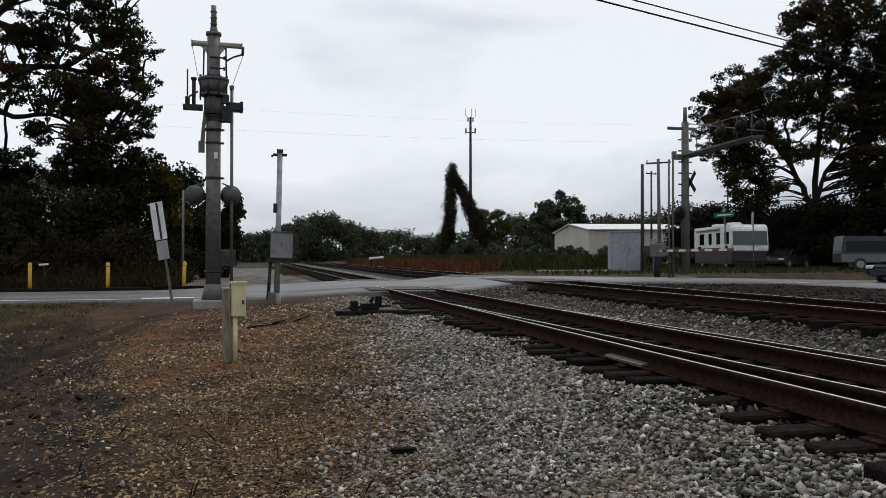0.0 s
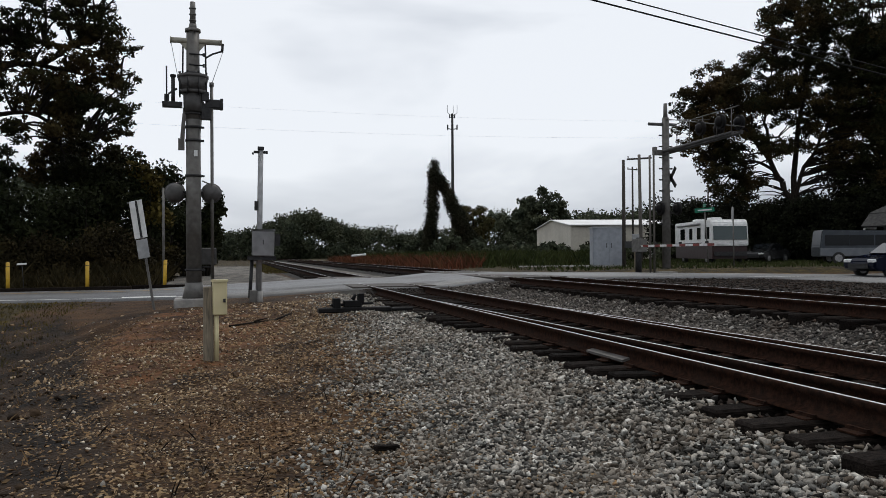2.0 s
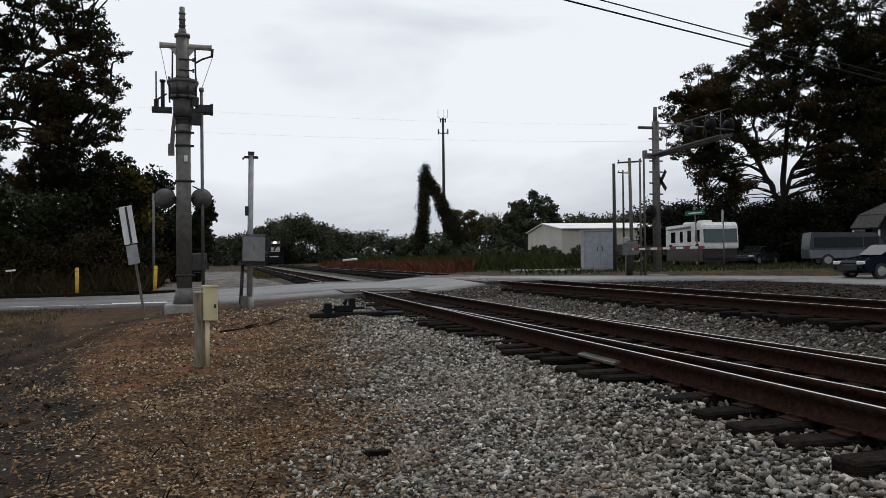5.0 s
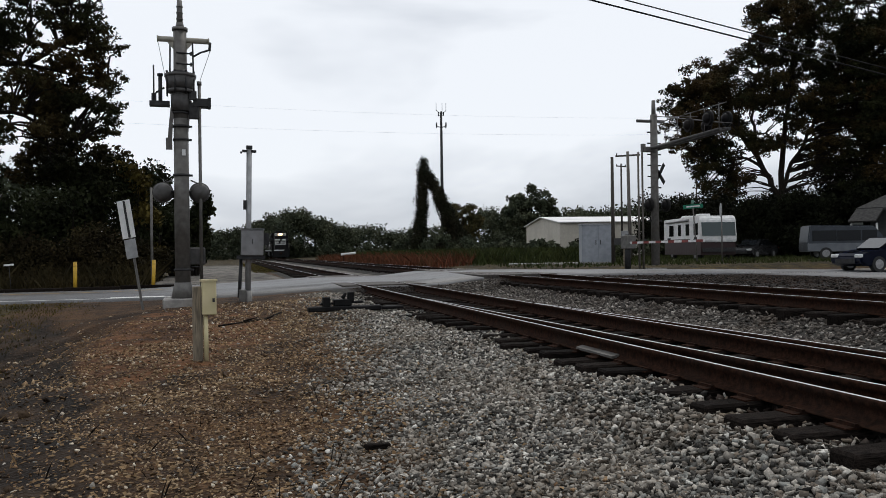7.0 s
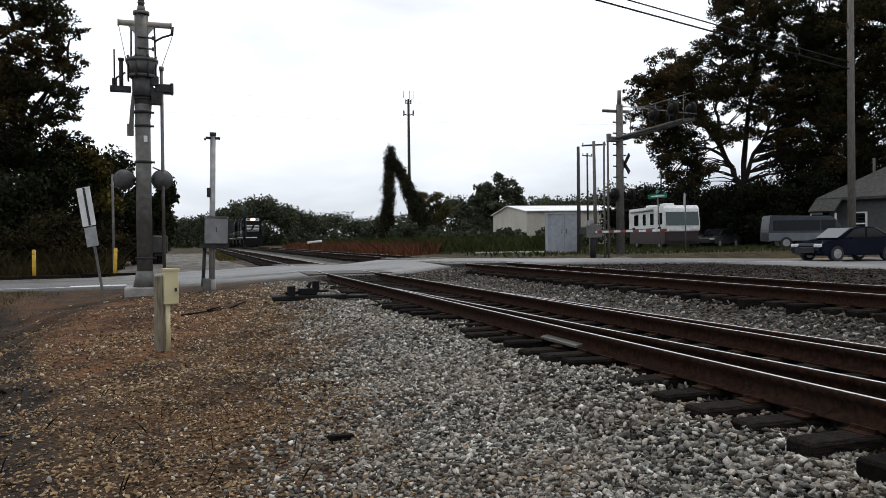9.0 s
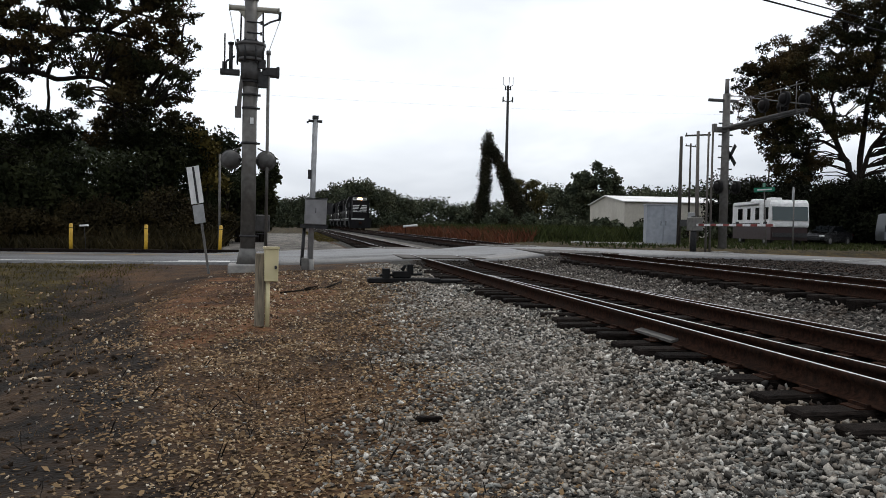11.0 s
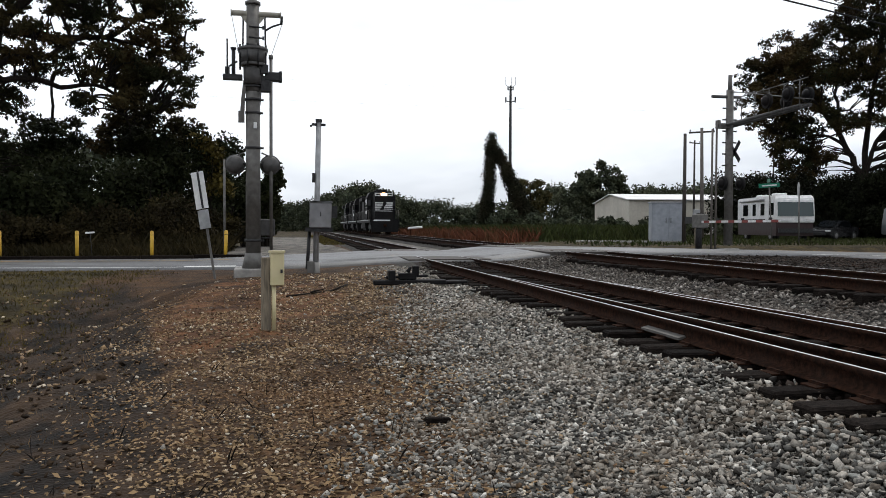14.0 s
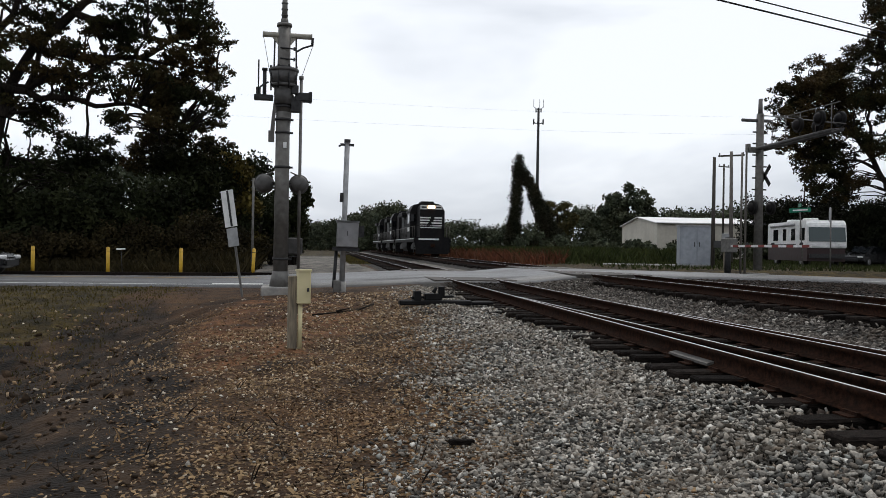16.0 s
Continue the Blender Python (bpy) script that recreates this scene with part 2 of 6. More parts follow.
M_RUST = material("rusty_steel", (0.009, 0.005, 0.0035), (0.034, 0.016, 0.010), 22, 0.9, spec=0.04, metal=0.0, bump=0.3, stain=(0.02, 0.015, 0.012), stain_scale=1.5)
M_RAILHEAD = material("polished_rail_head", (0.4, 0.4, 0.41), (0.6, 0.6, 0.62), 30, 0.4, metal=1.0, bump=0.05)
M_GALV = material("weathered_galvanised_steel", (0.085, 0.081, 0.076), (0.15, 0.145, 0.136), 6, 0.55, metal=0.3, bump=0.1, stain=(0.07, 0.06, 0.05), stain_scale=1.3, stain_amount=0.6)
M_ALU = material("dull_aluminium", (0.24, 0.245, 0.25), (0.36, 0.365, 0.37), 5, 0.5, metal=0.4, bump=0.06, stain=(0.15, 0.15, 0.15), stain_scale=1.2)
M_BOXGREY = material("grey_box_enamel", (0.15, 0.15, 0.155), (0.21, 0.21, 0.215), 5, 0.5, metal=0.1, bump=0.06, stain=(0.10, 0.09, 0.08), stain_scale=1.6)
M_FLASHER = material("dark_grey_housing", (0.04, 0.039, 0.038), (0.085, 0.082, 0.08), 6, 0.6, bump=0.1, stain=(0.03, 0.028, 0.026), stain_scale=2)
M_CABINET = material("brushed_silver_paint", (0.23, 0.25, 0.28), (0.31, 0.33, 0.36), 4, 0.55, metal=0.2, bump=0.05, stain=(0.16, 0.17, 0.19), stain_scale=0.9)
M_DARK = material("dark_metal", (0.012, 0.012, 0.013), (0.035, 0.035, 0.036), 9, 0.6, metal=0.2, bump=0.1)
M_BLACK = material("black_paint", (0.004, 0.004, 0.0045), (0.009, 0.009, 0.0095), 5, 0.6, spec=0.12, bump=0.05, stain=(0.018, 0.014, 0.012), stain_scale=0.7, stain_amount=0.4)
M_WHITE = material("white_paint", (0.55, 0.56, 0.56), (0.72, 0.72, 0.71), 5, 0.55, bump=0.05, stain=(0.4, 0.39, 0.36), stain_scale=1.0, stain_amount=0.4)
M_CREAM = material("cream_plastic", (0.44, 0.39, 0.22), (0.6, 0.53, 0.32), 6, 0.6, bump=0.06, stain=(0.30, 0.25, 0.16), stain_scale=3, stain_amount=0.5)
M_WOOD = material("weathered_grey_wood", (0.10, 0.085, 0.062), (0.24, 0.2, 0.145), 8, 0.85, bump=0.4, stretch=(5, 5, 0.5), stain=(0.06, 0.05, 0.04), stain_scale=1)
M_POLE = material("tarred_pole_wood", (0.02, 0.018, 0.016), (0.07, 0.06, 0.05), 8, 0.85, bump=0.4, stretch=(5, 5, 0.4))
M_POLE_GREY = material("grey_utility_pole_wood", (0.07, 0.062, 0.055), (0.15, 0.135, 0.12), 8, 0.85, bump=0.4, stretch=(5, 5, 0.4))
M_YELLOW = material("yellow_paint", (0.42, 0.25, 0.02), (0.55, 0.34, 0.03), 6, 0.6, bump=0.08, stain=(0.25, 0.16, 0.04), stain_scale=3, stain_amount=0.5)
M_RED = material("red_reflective_band", (0.13, 0.02, 0.017), (0.2, 0.03, 0.025), 6, 0.5, bump=0.05)
M_MAROON = material("dark_maroon_paint", (0.018, 0.008, 0.008), (0.03, 0.013, 0.013), 4, 0.5, bump=0.03)
M_GREEN_SIGN = material("green_sign_sheet", (0.0, 0.12, 0.07), (0.0, 0.16, 0.09), 5, 0.4, bump=0.02)
M_PALE = material("faded_cream_paint", (0.25, 0.24, 0.20), (0.36, 0.345, 0.29), 6, 0.55, bump=0.06, stain=(0.15, 0.13, 0.1), stain_scale=2.5)
M_CONCRETE = material("old_concrete", (0.2, 0.195, 0.185), (0.33, 0.32, 0.3), 7, 0.9, bump=0.3, stain=(0.14, 0.12, 0.1), stain_scale=0.9)
M_GLASS = glass_dark("dark_window_glass")
M_SCREEN = glass_dark("sloping_windscreen_glass", (0.01, 0.012, 0.014), 0.9)
M_TEAL = glass_dark("teal_tinted_glass", (0.012, 0.03, 0.032), 0.5)
M_RUBBER = material("tyre_rubber", (0.012, 0.012, 0.012), (0.025, 0.025, 0.025), 12, 0.85, bump=0.1)
M_CHROME = material("wheel_alloy", (0.2, 0.2, 0.205), (0.32, 0.32, 0.32), 9, 0.35, metal=0.8, bump=0)
M_CAR_BLUE = material("navy_car_paint", (0.002, 0.003, 0.010), (0.003, 0.005, 0.014), 2, 0.15, bump=0, spec=0.08)
M_CAR_DARK = material("charcoal_car_paint", (0.012, 0.012, 0.013), (0.02, 0.02, 0.021), 2, 0.2, bump=0, spec=0.3)
M_VAN = material("blue_grey_van_paint", (0.03, 0.036, 0.045), (0.042, 0.05, 0.06), 2, 0.35, bump=0, spec=0.3)
M_VAN_LOW = material("pale_lower_van_paint", (0.10, 0.11, 0.125), (0.14, 0.15, 0.165), 2, 0.4, bump=0, spec=0.3)
M_LAMP = glow("headlamp_glow", (1.0, 0.5, 0.2), 9)
M_LAMP_CORE = glow("headlamp_filament_glow", (1.0, 0.85, 0.6), 60)
M_CLEAR = material("clear_lamp_glass", (0.5, 0.5, 0.5), (0.7, 0.7, 0.7), 4, 0.15, bump=0)
M_SHED = material("cream_metal_siding", (0.46, 0.43, 0.37), (0.54, 0.51, 0.44), 3, 0.6, bump=0.05, stain=(0.34, 0.31, 0.26), stain_scale=0.3, stain_amount=0.5)
M_SHEDROOF = material("white_metal_roof", (0.6, 0.6, 0.6), (0.7, 0.7, 0.7), 3, 0.5, bump=0.05, stain=(0.45, 0.44, 0.42), stain_scale=0.3)
M_HOUSE = material("grey_clapboard_paint", (0.055, 0.058, 0.06), (0.08, 0.083, 0.086), 4, 0.85, bump=0.05)
M_SHINGLE = material("grey_roof_shingles", (0.028, 0.028, 0.028), (0.06, 0.058, 0.056), 6, 0.95, spec=0.15, bump=0.4, bump_scale=12, stain=(0.06, 0.06, 0.055), stain_scale=0.6)
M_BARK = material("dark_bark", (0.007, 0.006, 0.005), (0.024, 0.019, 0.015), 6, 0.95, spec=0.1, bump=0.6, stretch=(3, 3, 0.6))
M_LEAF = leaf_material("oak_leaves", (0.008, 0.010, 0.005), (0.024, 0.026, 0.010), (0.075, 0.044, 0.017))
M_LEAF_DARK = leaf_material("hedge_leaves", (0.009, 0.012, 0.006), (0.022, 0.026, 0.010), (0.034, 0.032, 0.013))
# distance haze is mixed into this leaf colour: paler and greyer green
M_LEAF_HAZED = leaf_material("hazed_far_leaves", (0.03, 0.038, 0.026), (0.072, 0.082, 0.05), (0.085, 0.085, 0.05))
M_LEAF_YELLOW = leaf_material("turning_leaves", (0.042, 0.043, 0.02), (0.088, 0.072, 0.03), (0.045, 0.046, 0.02))
M_VINE = leaf_material("vine_leaves", (0.012, 0.013, 0.008), (0.03, 0.03, 0.017), (0.04, 0.03, 0.018))
M_GRASS = leaf_material("grass_blades", (0.02, 0.026, 0.008), (0.055, 0.06, 0.02), (0.065, 0.05, 0.018))
M_DRYGRASS = leaf_material("dry_weeds", (0.016, 0.013, 0.006), (0.042, 0.032, 0.014), (0.02, 0.017, 0.007))
M_LITTER = leaf_material("fallen_leaves", (0.065, 0.04, 0.02), (0.24, 0.165, 0.09), (0.14, 0.07, 0.03))
M_REDWEED = leaf_material("rusty_red_weeds", (0.07, 0.028, 0.015), (0.14, 0.05, 0.028), (0.06, 0.045, 0.02))
M_STRAW = leaf_material("olive_straw", (0.035, 0.029, 0.008), (0.10, 0.076, 0.02), (0.045, 0.04, 0.012))
# hedge leaves again, with the deep shade under the oaks put into the colour
M_LEAF_SHADED = leaf_material("shaded_undergrowth_leaves", (0.004, 0.005, 0.003), (0.011, 0.013, 0.006), (0.014, 0.013, 0.006))
M_BRAMBLE = leaf_material("bramble_leaves", (0.012, 0.010, 0.005), (0.036, 0.029, 0.012), (0.028, 0.017, 0.008))
M_GRASS_LOT = leaf_material("green_lot_grass", (0.016, 0.024, 0.008), (0.046, 0.056, 0.018), (0.038, 0.038, 0.014))


# ---- mesh helpers ----
def box(bm, c, s, m=None):
    """A box of size s round c, optionally turned by the matrix m about its centre."""
    vs = []
    for dx in (-0.5, 0.5):
        for dy in (-0.5, 0.5):
            for dz in (-0.5, 0.5):
                v = Vector((dx * s[0], dy * s[1], dz * s[2]))
                vs.append(bm.verts.new((m @ v if m else v) + Vector(c)))
    for q in ((0, 1, 3, 2), (4, 6, 7, 5), (0, 4, 5, 1), (2, 3, 7, 6), (0, 2, 6, 4), (1, 5, 7, 3)):
        bm.faces.new([vs[i] for i in q])
    return bm


def tube(bm, p, q, r0, r1=None, seg=12, caps=True):
    """A tapered round bar from p to q."""
    p, q = Vector(p), Vector(q)
    r1 = r0 if r1 is None else r1
    turn = (q - p).to_track_quat("Z", "Y").to_matrix()
    a, b = [], []
    for i in range(seg):
        w = 2 * math.pi * i / seg
        d = turn @ Vector((math.cos(w), math.sin(w), 0))
        a.append(bm.verts.new(p + d * r0))
        b.append(bm.verts.new(q + d * r1))
    for i in range(seg):
        f = bm.faces.new((a[i], a[(i + 1) % seg], b[(i + 1) % seg], b[i]))
        f.smooth = True
    if caps:
        bm.faces.new(list(reversed(a)))
        bm.faces.new(b)
    return bm


def prism(bm, outline, axis, lo, hi):
    """Extrudes a closed 2D outline along an axis ('x': outline is y, z; 'y': x, z; 'z': x, y)."""
    def at(u, v, w):
        return {"x": (w, u, v), "y": (u, w, v), "z": (u, v, w)}[axis]
    a = [bm.verts.new(at(u, v, lo)) for u, v in outline]
    b = [bm.verts.new(at(u, v, hi)) for u, v in outline]
    n = len(a)
    for i in range(n):
        bm.faces.new((a[i], a[(i + 1) % n], b[(i + 1) % n], b[i]))
    bm.faces.new(list(reversed(a)))
    bm.faces.new(b)
    bmesh.ops.recalc_face_normals(bm, faces=bm.faces)
    return bm


def dome(bm, c, r, m=None, flat=1.0, seg=14, rings=7):
    res = bmesh.ops.create_uvsphere(bm, u_segments=seg, v_segments=rings, radius=r)
    for v in res["verts"]:
        v.co.z *= flat
        v.co = (m @ v.co if m else v.co) + Vector(c)
        for f in v.link_faces:
            f.smooth = True
    return bm


def bevel(bm, w=0.01, seg=1):
    bmesh.ops.bevel(bm, geom=[e for e in bm.edges], offset=w, segments=seg, affect="EDGES", clamp_overlap=True)
    return bm


def finish(name, bm, mat):
    me = bpy.data.meshes.new(name)
    bm.normal_update()
    bm.to_mesh(me)
    bm.free()
    me.materials.append(mat)
    return me


def part(name, bm, mat, parent, label=""):
    ob = new(name, finish(name, bm, mat))
    ob.parent = parent
    if label:
        ob["label"] = label
    return ob


def single(name, bm, mat, label, category, kind="", group=""):
    return tagged(new(name, finish(name, bm, mat)), label, category, group, kind)


def thing(name, label, category, m=None, group=""):
    ob = tagged(new(name), label, category, group)
    ob.empty_display_size = 0.2
    if m is not None:
        ob.matrix_basis = m
    return ob


def nb():
    return bmesh.new()


def array_mesh(name, verts, faces, mat, smooth=False):
    """A mesh from numpy arrays; faces all of one size."""
    me = bpy.data.meshes.new(name)
    n, k = faces.shape
    me.vertices.add(len(verts))
    me.vertices.foreach_set("co", verts.astype(np.float32).ravel())
    me.loops.add(n * k)
    me.loops.foreach_set("vertex_index", faces.astype(np.int32).ravel())
    me.polygons.add(n)
    me.polygons.foreach_set("loop_start", np.arange(0, n * k, k, dtype=np.int32))
    me.polygons.foreach_set("loop_total", np.full(n, k, dtype=np.int32))
    if smooth:
        me.polygons.foreach_set("use_smooth", np.ones(n, dtype=bool))
    me.materials.append(mat)
    me.update(calc_edges=True)
    me.validate()
    return me


rng = np.random.default_rng(7)


# ---- the lie of the land ----
def road_near(x):
    return np.interp(x, [-300, -12, -4, -0.5, 3.5, 8, 12, 15, 300], [26.5, 26.2, 25.7, 24.1, 24.3, 25.0, 25.5, 25.5, 25.5])


def road_far(x):
    return np.interp(x, [-300, -6, -3, 0, 4, 10, 16, 40, 300], [33.3, 33.2, 33.4, 35.2, 35.6, 35.0, 32.4, 32.2, 32.2])



def smooth(a, b, v):
    s = np.clip((v - a) / (b - a), 0, 1)
    return s * s * (3 - 2 * s)


def road_z(x):
    return np.interp(x, [-300, -60, -20, -4, 1, 3.5, 6.5, 8, 11, 15, 19, 26, 40, 120, 300], [-0.6, -0.5, -0.36, -0.3, -0.16, -0.03, -0.02, 0.14, 0.17, 0.13, 0.06, -0.08, -0.1, -0.1, -0.1])


def near_profile(x):
    return np.interp(x, [-40, -14, -9, -6.5, -5, -3.8, -2.6, -1.2, 0.6, 1.8, 2.8, 3.45, 6.6, 7.6, 8.2, 10.8, 11.6, 14.4, 15.2, 18, 20, 60],
                     [-0.45, -0.55, -0.8, -1.1, -1.2, -1.08, -0.84, -0.66, -0.58, -0.5, -0.37, -0.27, -0.27, -0.28, -0.08, -0.06, -0.06, 0.0, 0.06, 0.0, -0.15, -0.25])


def far_profile(x):
    return np.interp(x, [-300, -40, -6, 2, 3.3, 6.7, 7.6, 8.2, 10.8, 12, 15, 22, 60], [-0.2, -0.35, -0.36, -0.3, -0.27, -0.27, -0.25, -0.08, -0.06, -0.05, 0.18, 0.2, 0.2])


def wobble(x, y):
    return (0.5 * np.sin(x * 1.7 + 0.6 * np.sin(y * 0.9)) * np.cos(y * 1.3 + 0.5) + 0.3 * np.sin(x * 3.9 + y * 2.7) + 0.2 * np.sin(y * 5.3 - x * 4.1 + 1.0))


def ground_z(x, y):
    x, y = np.asarray(x, float), np.asarray(y, float)
    bed = smooth(2.6, 3.4, x) * (1 - smooth(11.0, 12.4, x))
    r = road_z(x) - 0.05
    mix = smooth(-3.4, -1.6, x)
    up = smooth(14, 22.8, y) * (1 - mix) + smooth(5, 21.5, y) * mix
    z = near_profile(x)
    z = z * (1 - up) + (r - 0.02) * up
    z = z * (1 - bed) + near_profile(x) * bed
    rough = (1 - bed * 0.8) * (1 - smooth(16, 23, y)) * (0.055 + 0.075 * (1 - smooth(-3, -1.5, x))) * smooth(-2, 3, y + 4)
    z = z + wobble(x, y) * rough
    z = z + bed * smooth(-1.9, -0.4, y - road_near(x)) * (r - near_profile(x)) * (1 - smooth(0.6, 1.8, y - road_far(x)))
    beyond = smooth(-0.2, 2.0, y - road_far(x))
    f = far_profile(x)
    far_rough = 0.05 * (1 - bed) * np.clip((y - 34) / 10, 0, 1)
    z = z * (1 - beyond) + (f + wobble(x * 0.4, y * 0.4) * far_rough) * beyond
    under_road = smooth(-0.25, 0.15, y - road_near(x)) * (1 - smooth(-0.15, 0.25, y - road_far(x)))
    return z * (1 - under_road) + (r - 0.03) * under_road


def ditch_edge(y):
    """Where the stony shoulder gives way to the sandy ditch slope."""
    return -1.1 - 0.2 * (np.asarray(y, float) - 4)


def gz(x, y):
    return float(ground_z(x, y))


def build_ground():
    xs = np.unique(np.concatenate([np.linspace(-1600, -60, 24), np.linspace(-60, -12, 60), np.linspace(-12, 14, 190), np.linspace(14, 60, 60), np.linspace(60, 1600, 24)]).round(4))
    ys = np.unique(np.concatenate([np.linspace(-900, -4, 16), np.linspace(-4, 36, 260), np.linspace(36, 110, 70), np.linspace(110, 2200, 30)]).round(4))
    X, Y = np.meshgrid(xs, ys)
    Z = ground_z(X, Y)
    verts = np.stack([X.ravel(), Y.ravel(), Z.ravel()], 1)
    nx, ny = len(xs), len(ys)
    i = (np.arange(ny - 1)[:, None] * nx + np.arange(nx - 1)[None, :]).ravel()
    faces = np.stack([i, i + 1, i + nx + 1, i + nx], 1)
    me = array_mesh("ground", verts, faces, M_GROUND, smooth=True)
    x, y = verts[:, 0], verts[:, 1]
    bed = smooth(-0.9, 0.45, x - np.interp(y, [2, 4.6, 6.8, 9.8, 15, 17, 24], [1.0, 1.45, 1.8, 2.2, 2.7, 2.9, 3.1])) * (1 - smooth(11.5, 13.5, x))
    zones = {
        "grit": np.maximum(bed * (1 - smooth(300, 400, y)), 0.3 * smooth(-0.6, 0.6, x) * (1 - smooth(15, 22, y)) * (1 - smooth(1, 2, x))),
        "clay": 1.05 * np.exp(-((x + 0.7) / 1.7) ** 2 - ((y - 15.5) / 5) ** 2) + 0.25 * np.exp(-((x + 1.7) / 1.0) ** 2 - ((y - 10) / 4.5) ** 2) + 0.9 * np.exp(-((x - 16) / 5) ** 2 - ((y - 75) / 24) ** 2),
        "sand": 0.95 * np.exp(-(np.maximum(x - ditch_edge(y), 0) / 0.9) ** 2) * (1 - 0.6 * smooth(17, 22, y)) * smooth(-20, -10, x),
        "cinder": np.maximum(np.maximum(smooth(3.3, 3.6, x) * (1 - smooth(6.1, 6.6, x)), smooth(7.7, 8.3, x) * (1 - smooth(18.2, 18.8, x)) * (1 - smooth(27, 30, y))), smooth(7.7, 8.3, x) * (1 - smooth(10.8, 11.6, x))),
        "drive": 0.95 * smooth(-3.6, -2.6, x + 0.03 * (y - 35)) * (1 - smooth(2.6, 3.3, x + 0.025 * (y - 35))) * smooth(-0.5, 0.5, y - road_far(x)) * (1 - smooth(70, 130, y)) + 0.9 * smooth(6.6, 7.0, x) * (1 - smooth(7.4, 7.9, x)) * smooth(-0.5, 0.5, y - road_far(x)),
        "grass": np.maximum(smooth(4.2, 6.0, -x) * smooth(14, 19, y), smooth(31.8, 34, y) * (1 - smooth(2.2, 3, x) * (1 - smooth(11.2, 12.6, x))) * (1 - 0.75 * np.exp(-((x - 1.0) / 2.6) ** 2) * (1 - smooth(40, 60, y)))),
    }
    for key, val in zones.items():
        a = me.attributes.new(key, "FLOAT", "POINT")
        a.data.foreach_set("value", val.astype(np.float32))
    return tagged(new("ground", me), "brown soil, grey grit and rough grass beside the railway", "ground", kind="structure")


build_ground()


def road_crown(x, s):
    """Height of the road at x and at the share s of its width."""
    return float(road_z(x)) + float(np.interp(s, [0, 0.25, 0.5, 0.75, 1], [-0.02, 0.03, 0.06, 0.03, -0.02]))


def build_road():
    xs = np.concatenate([np.linspace(-260, -20, 25), np.linspace(-19, 26, 91), np.linspace(28, 240, 30)])
    rows = []
    for x in xs:
        wn = 0.12 * math.sin(x * 0.9) + 0.07 * math.sin(x * 2.7 + 1)
        lo, hi = float(road_near(x)) + wn, float(road_far(x)) + 0.6 * wn
        z = float(road_z(x))
        rows.append([(x, lo - 0.05, z - 0.2)] + [(x, lo + (hi - lo) * s, road_crown(x, s)) for s in (0, 0.25, 0.5, 0.75, 1)] + [(x, hi + 0.05, z - 0.2)])
    v = np.array(rows).reshape(-1, 3)
    k = 7
    i = (np.arange(len(xs) - 1)[:, None] * k + np.arange(k - 1)[None, :]).ravel()
    f = np.stack([i, i + k, i + k + 1, i + 1], 1)
    road = tagged(new("road", array_mesh("road", v, f, M_ASPHALT)), "worn grey asphalt road humped over the level crossing", "road", kind="structure")

    def strip(s0, width, x0, x1, lift):
        n = max(2, int(abs(x1 - x0) / 1.0))
        b = nb()
        low, high = [], []
        for x in np.linspace(x0, x1, n + 1):
            lo, hi = float(road_near(x)), float(road_far(x))
            for y, lst in ((lo + (hi - lo) * s0, low), (lo + (hi - lo) * s0 + width, high)):
                lst.append(b.verts.new((x, y, road_crown(x, (y - lo) / (hi - lo)) + lift)))
        for j in range(n):
            b.faces.new((low[j], low[j + 1], high[j + 1], high[j]))
        return b
    for x0, x1 in ((-120, -1.0), (18, 120)):
        for s0 in (0.05, 0.93):
            part("edge_line", strip(s0, 0.12, x0, x1, 0.006), M_LINE, road, "faded white painted edge line")
        part("centre_line", strip(0.49, 0.12, x0, x1, 0.006), M_YELLOW, road, "yellow painted centre line")
    part("stop_line", strip(0.05, 0.45, -3.4, -1.8, 0.008), M_LINE, road, "white painted stop line")
    r = random.Random(8)
    for k in range(26):
        x0 = r.uniform(-14, 24)
        part("tar_seam", strip(r.uniform(0.06, 0.9), r.uniform(0.05, 0.22), x0, x0 + r.uniform(1.2, 6), 0.005), M_TAR, road, "dark tar-sealed crack")
    # rubber and timber crossing panels beside the rails
    for xc, w, z in ((T1 - 1.08, 0.5, -0.004), (T1, 1.32, -0.004), (T1 + 1.08, 0.5, -0.004), (T2 - 1.08, 0.5, T2_TOP - 0.004), (T2, 1.32, T2_TOP - 0.004), (T2 + 1.08, 0.5, T2_TOP - 0.004)):
        lo, hi = float(road_near(xc)), float(road_far(xc))
        n = 5
        for j in range(n):
            b = nb()
            y0, y1 = lo + (hi - lo) * j / n, lo + (hi - lo) * (j + 1) / n
            box(b, (xc, (y0 + y1) / 2, z - 0.1), (w, y1 - y0 - 0.02, 0.2))
            part("crossing_panel", bevel(b, 0.008), M_PANEL, road, "dirty brown crossing panel")
    # kerb takes the near-black tie colour to draw the shadow line at the road edge
    for x in np.arange(-60, -3.5, 2.0):
        k = nb()
        box(k, (x + 1.0, float(road_far(x + 1)) + 0.2, float(road_z(x + 1)) + 0.0), (1.98, 0.16, 0.22))
        part("kerb", bevel(k, 0.02), M_TIE, road, "low kerb coloured dark for the shadow line along the far road edge")
    return road


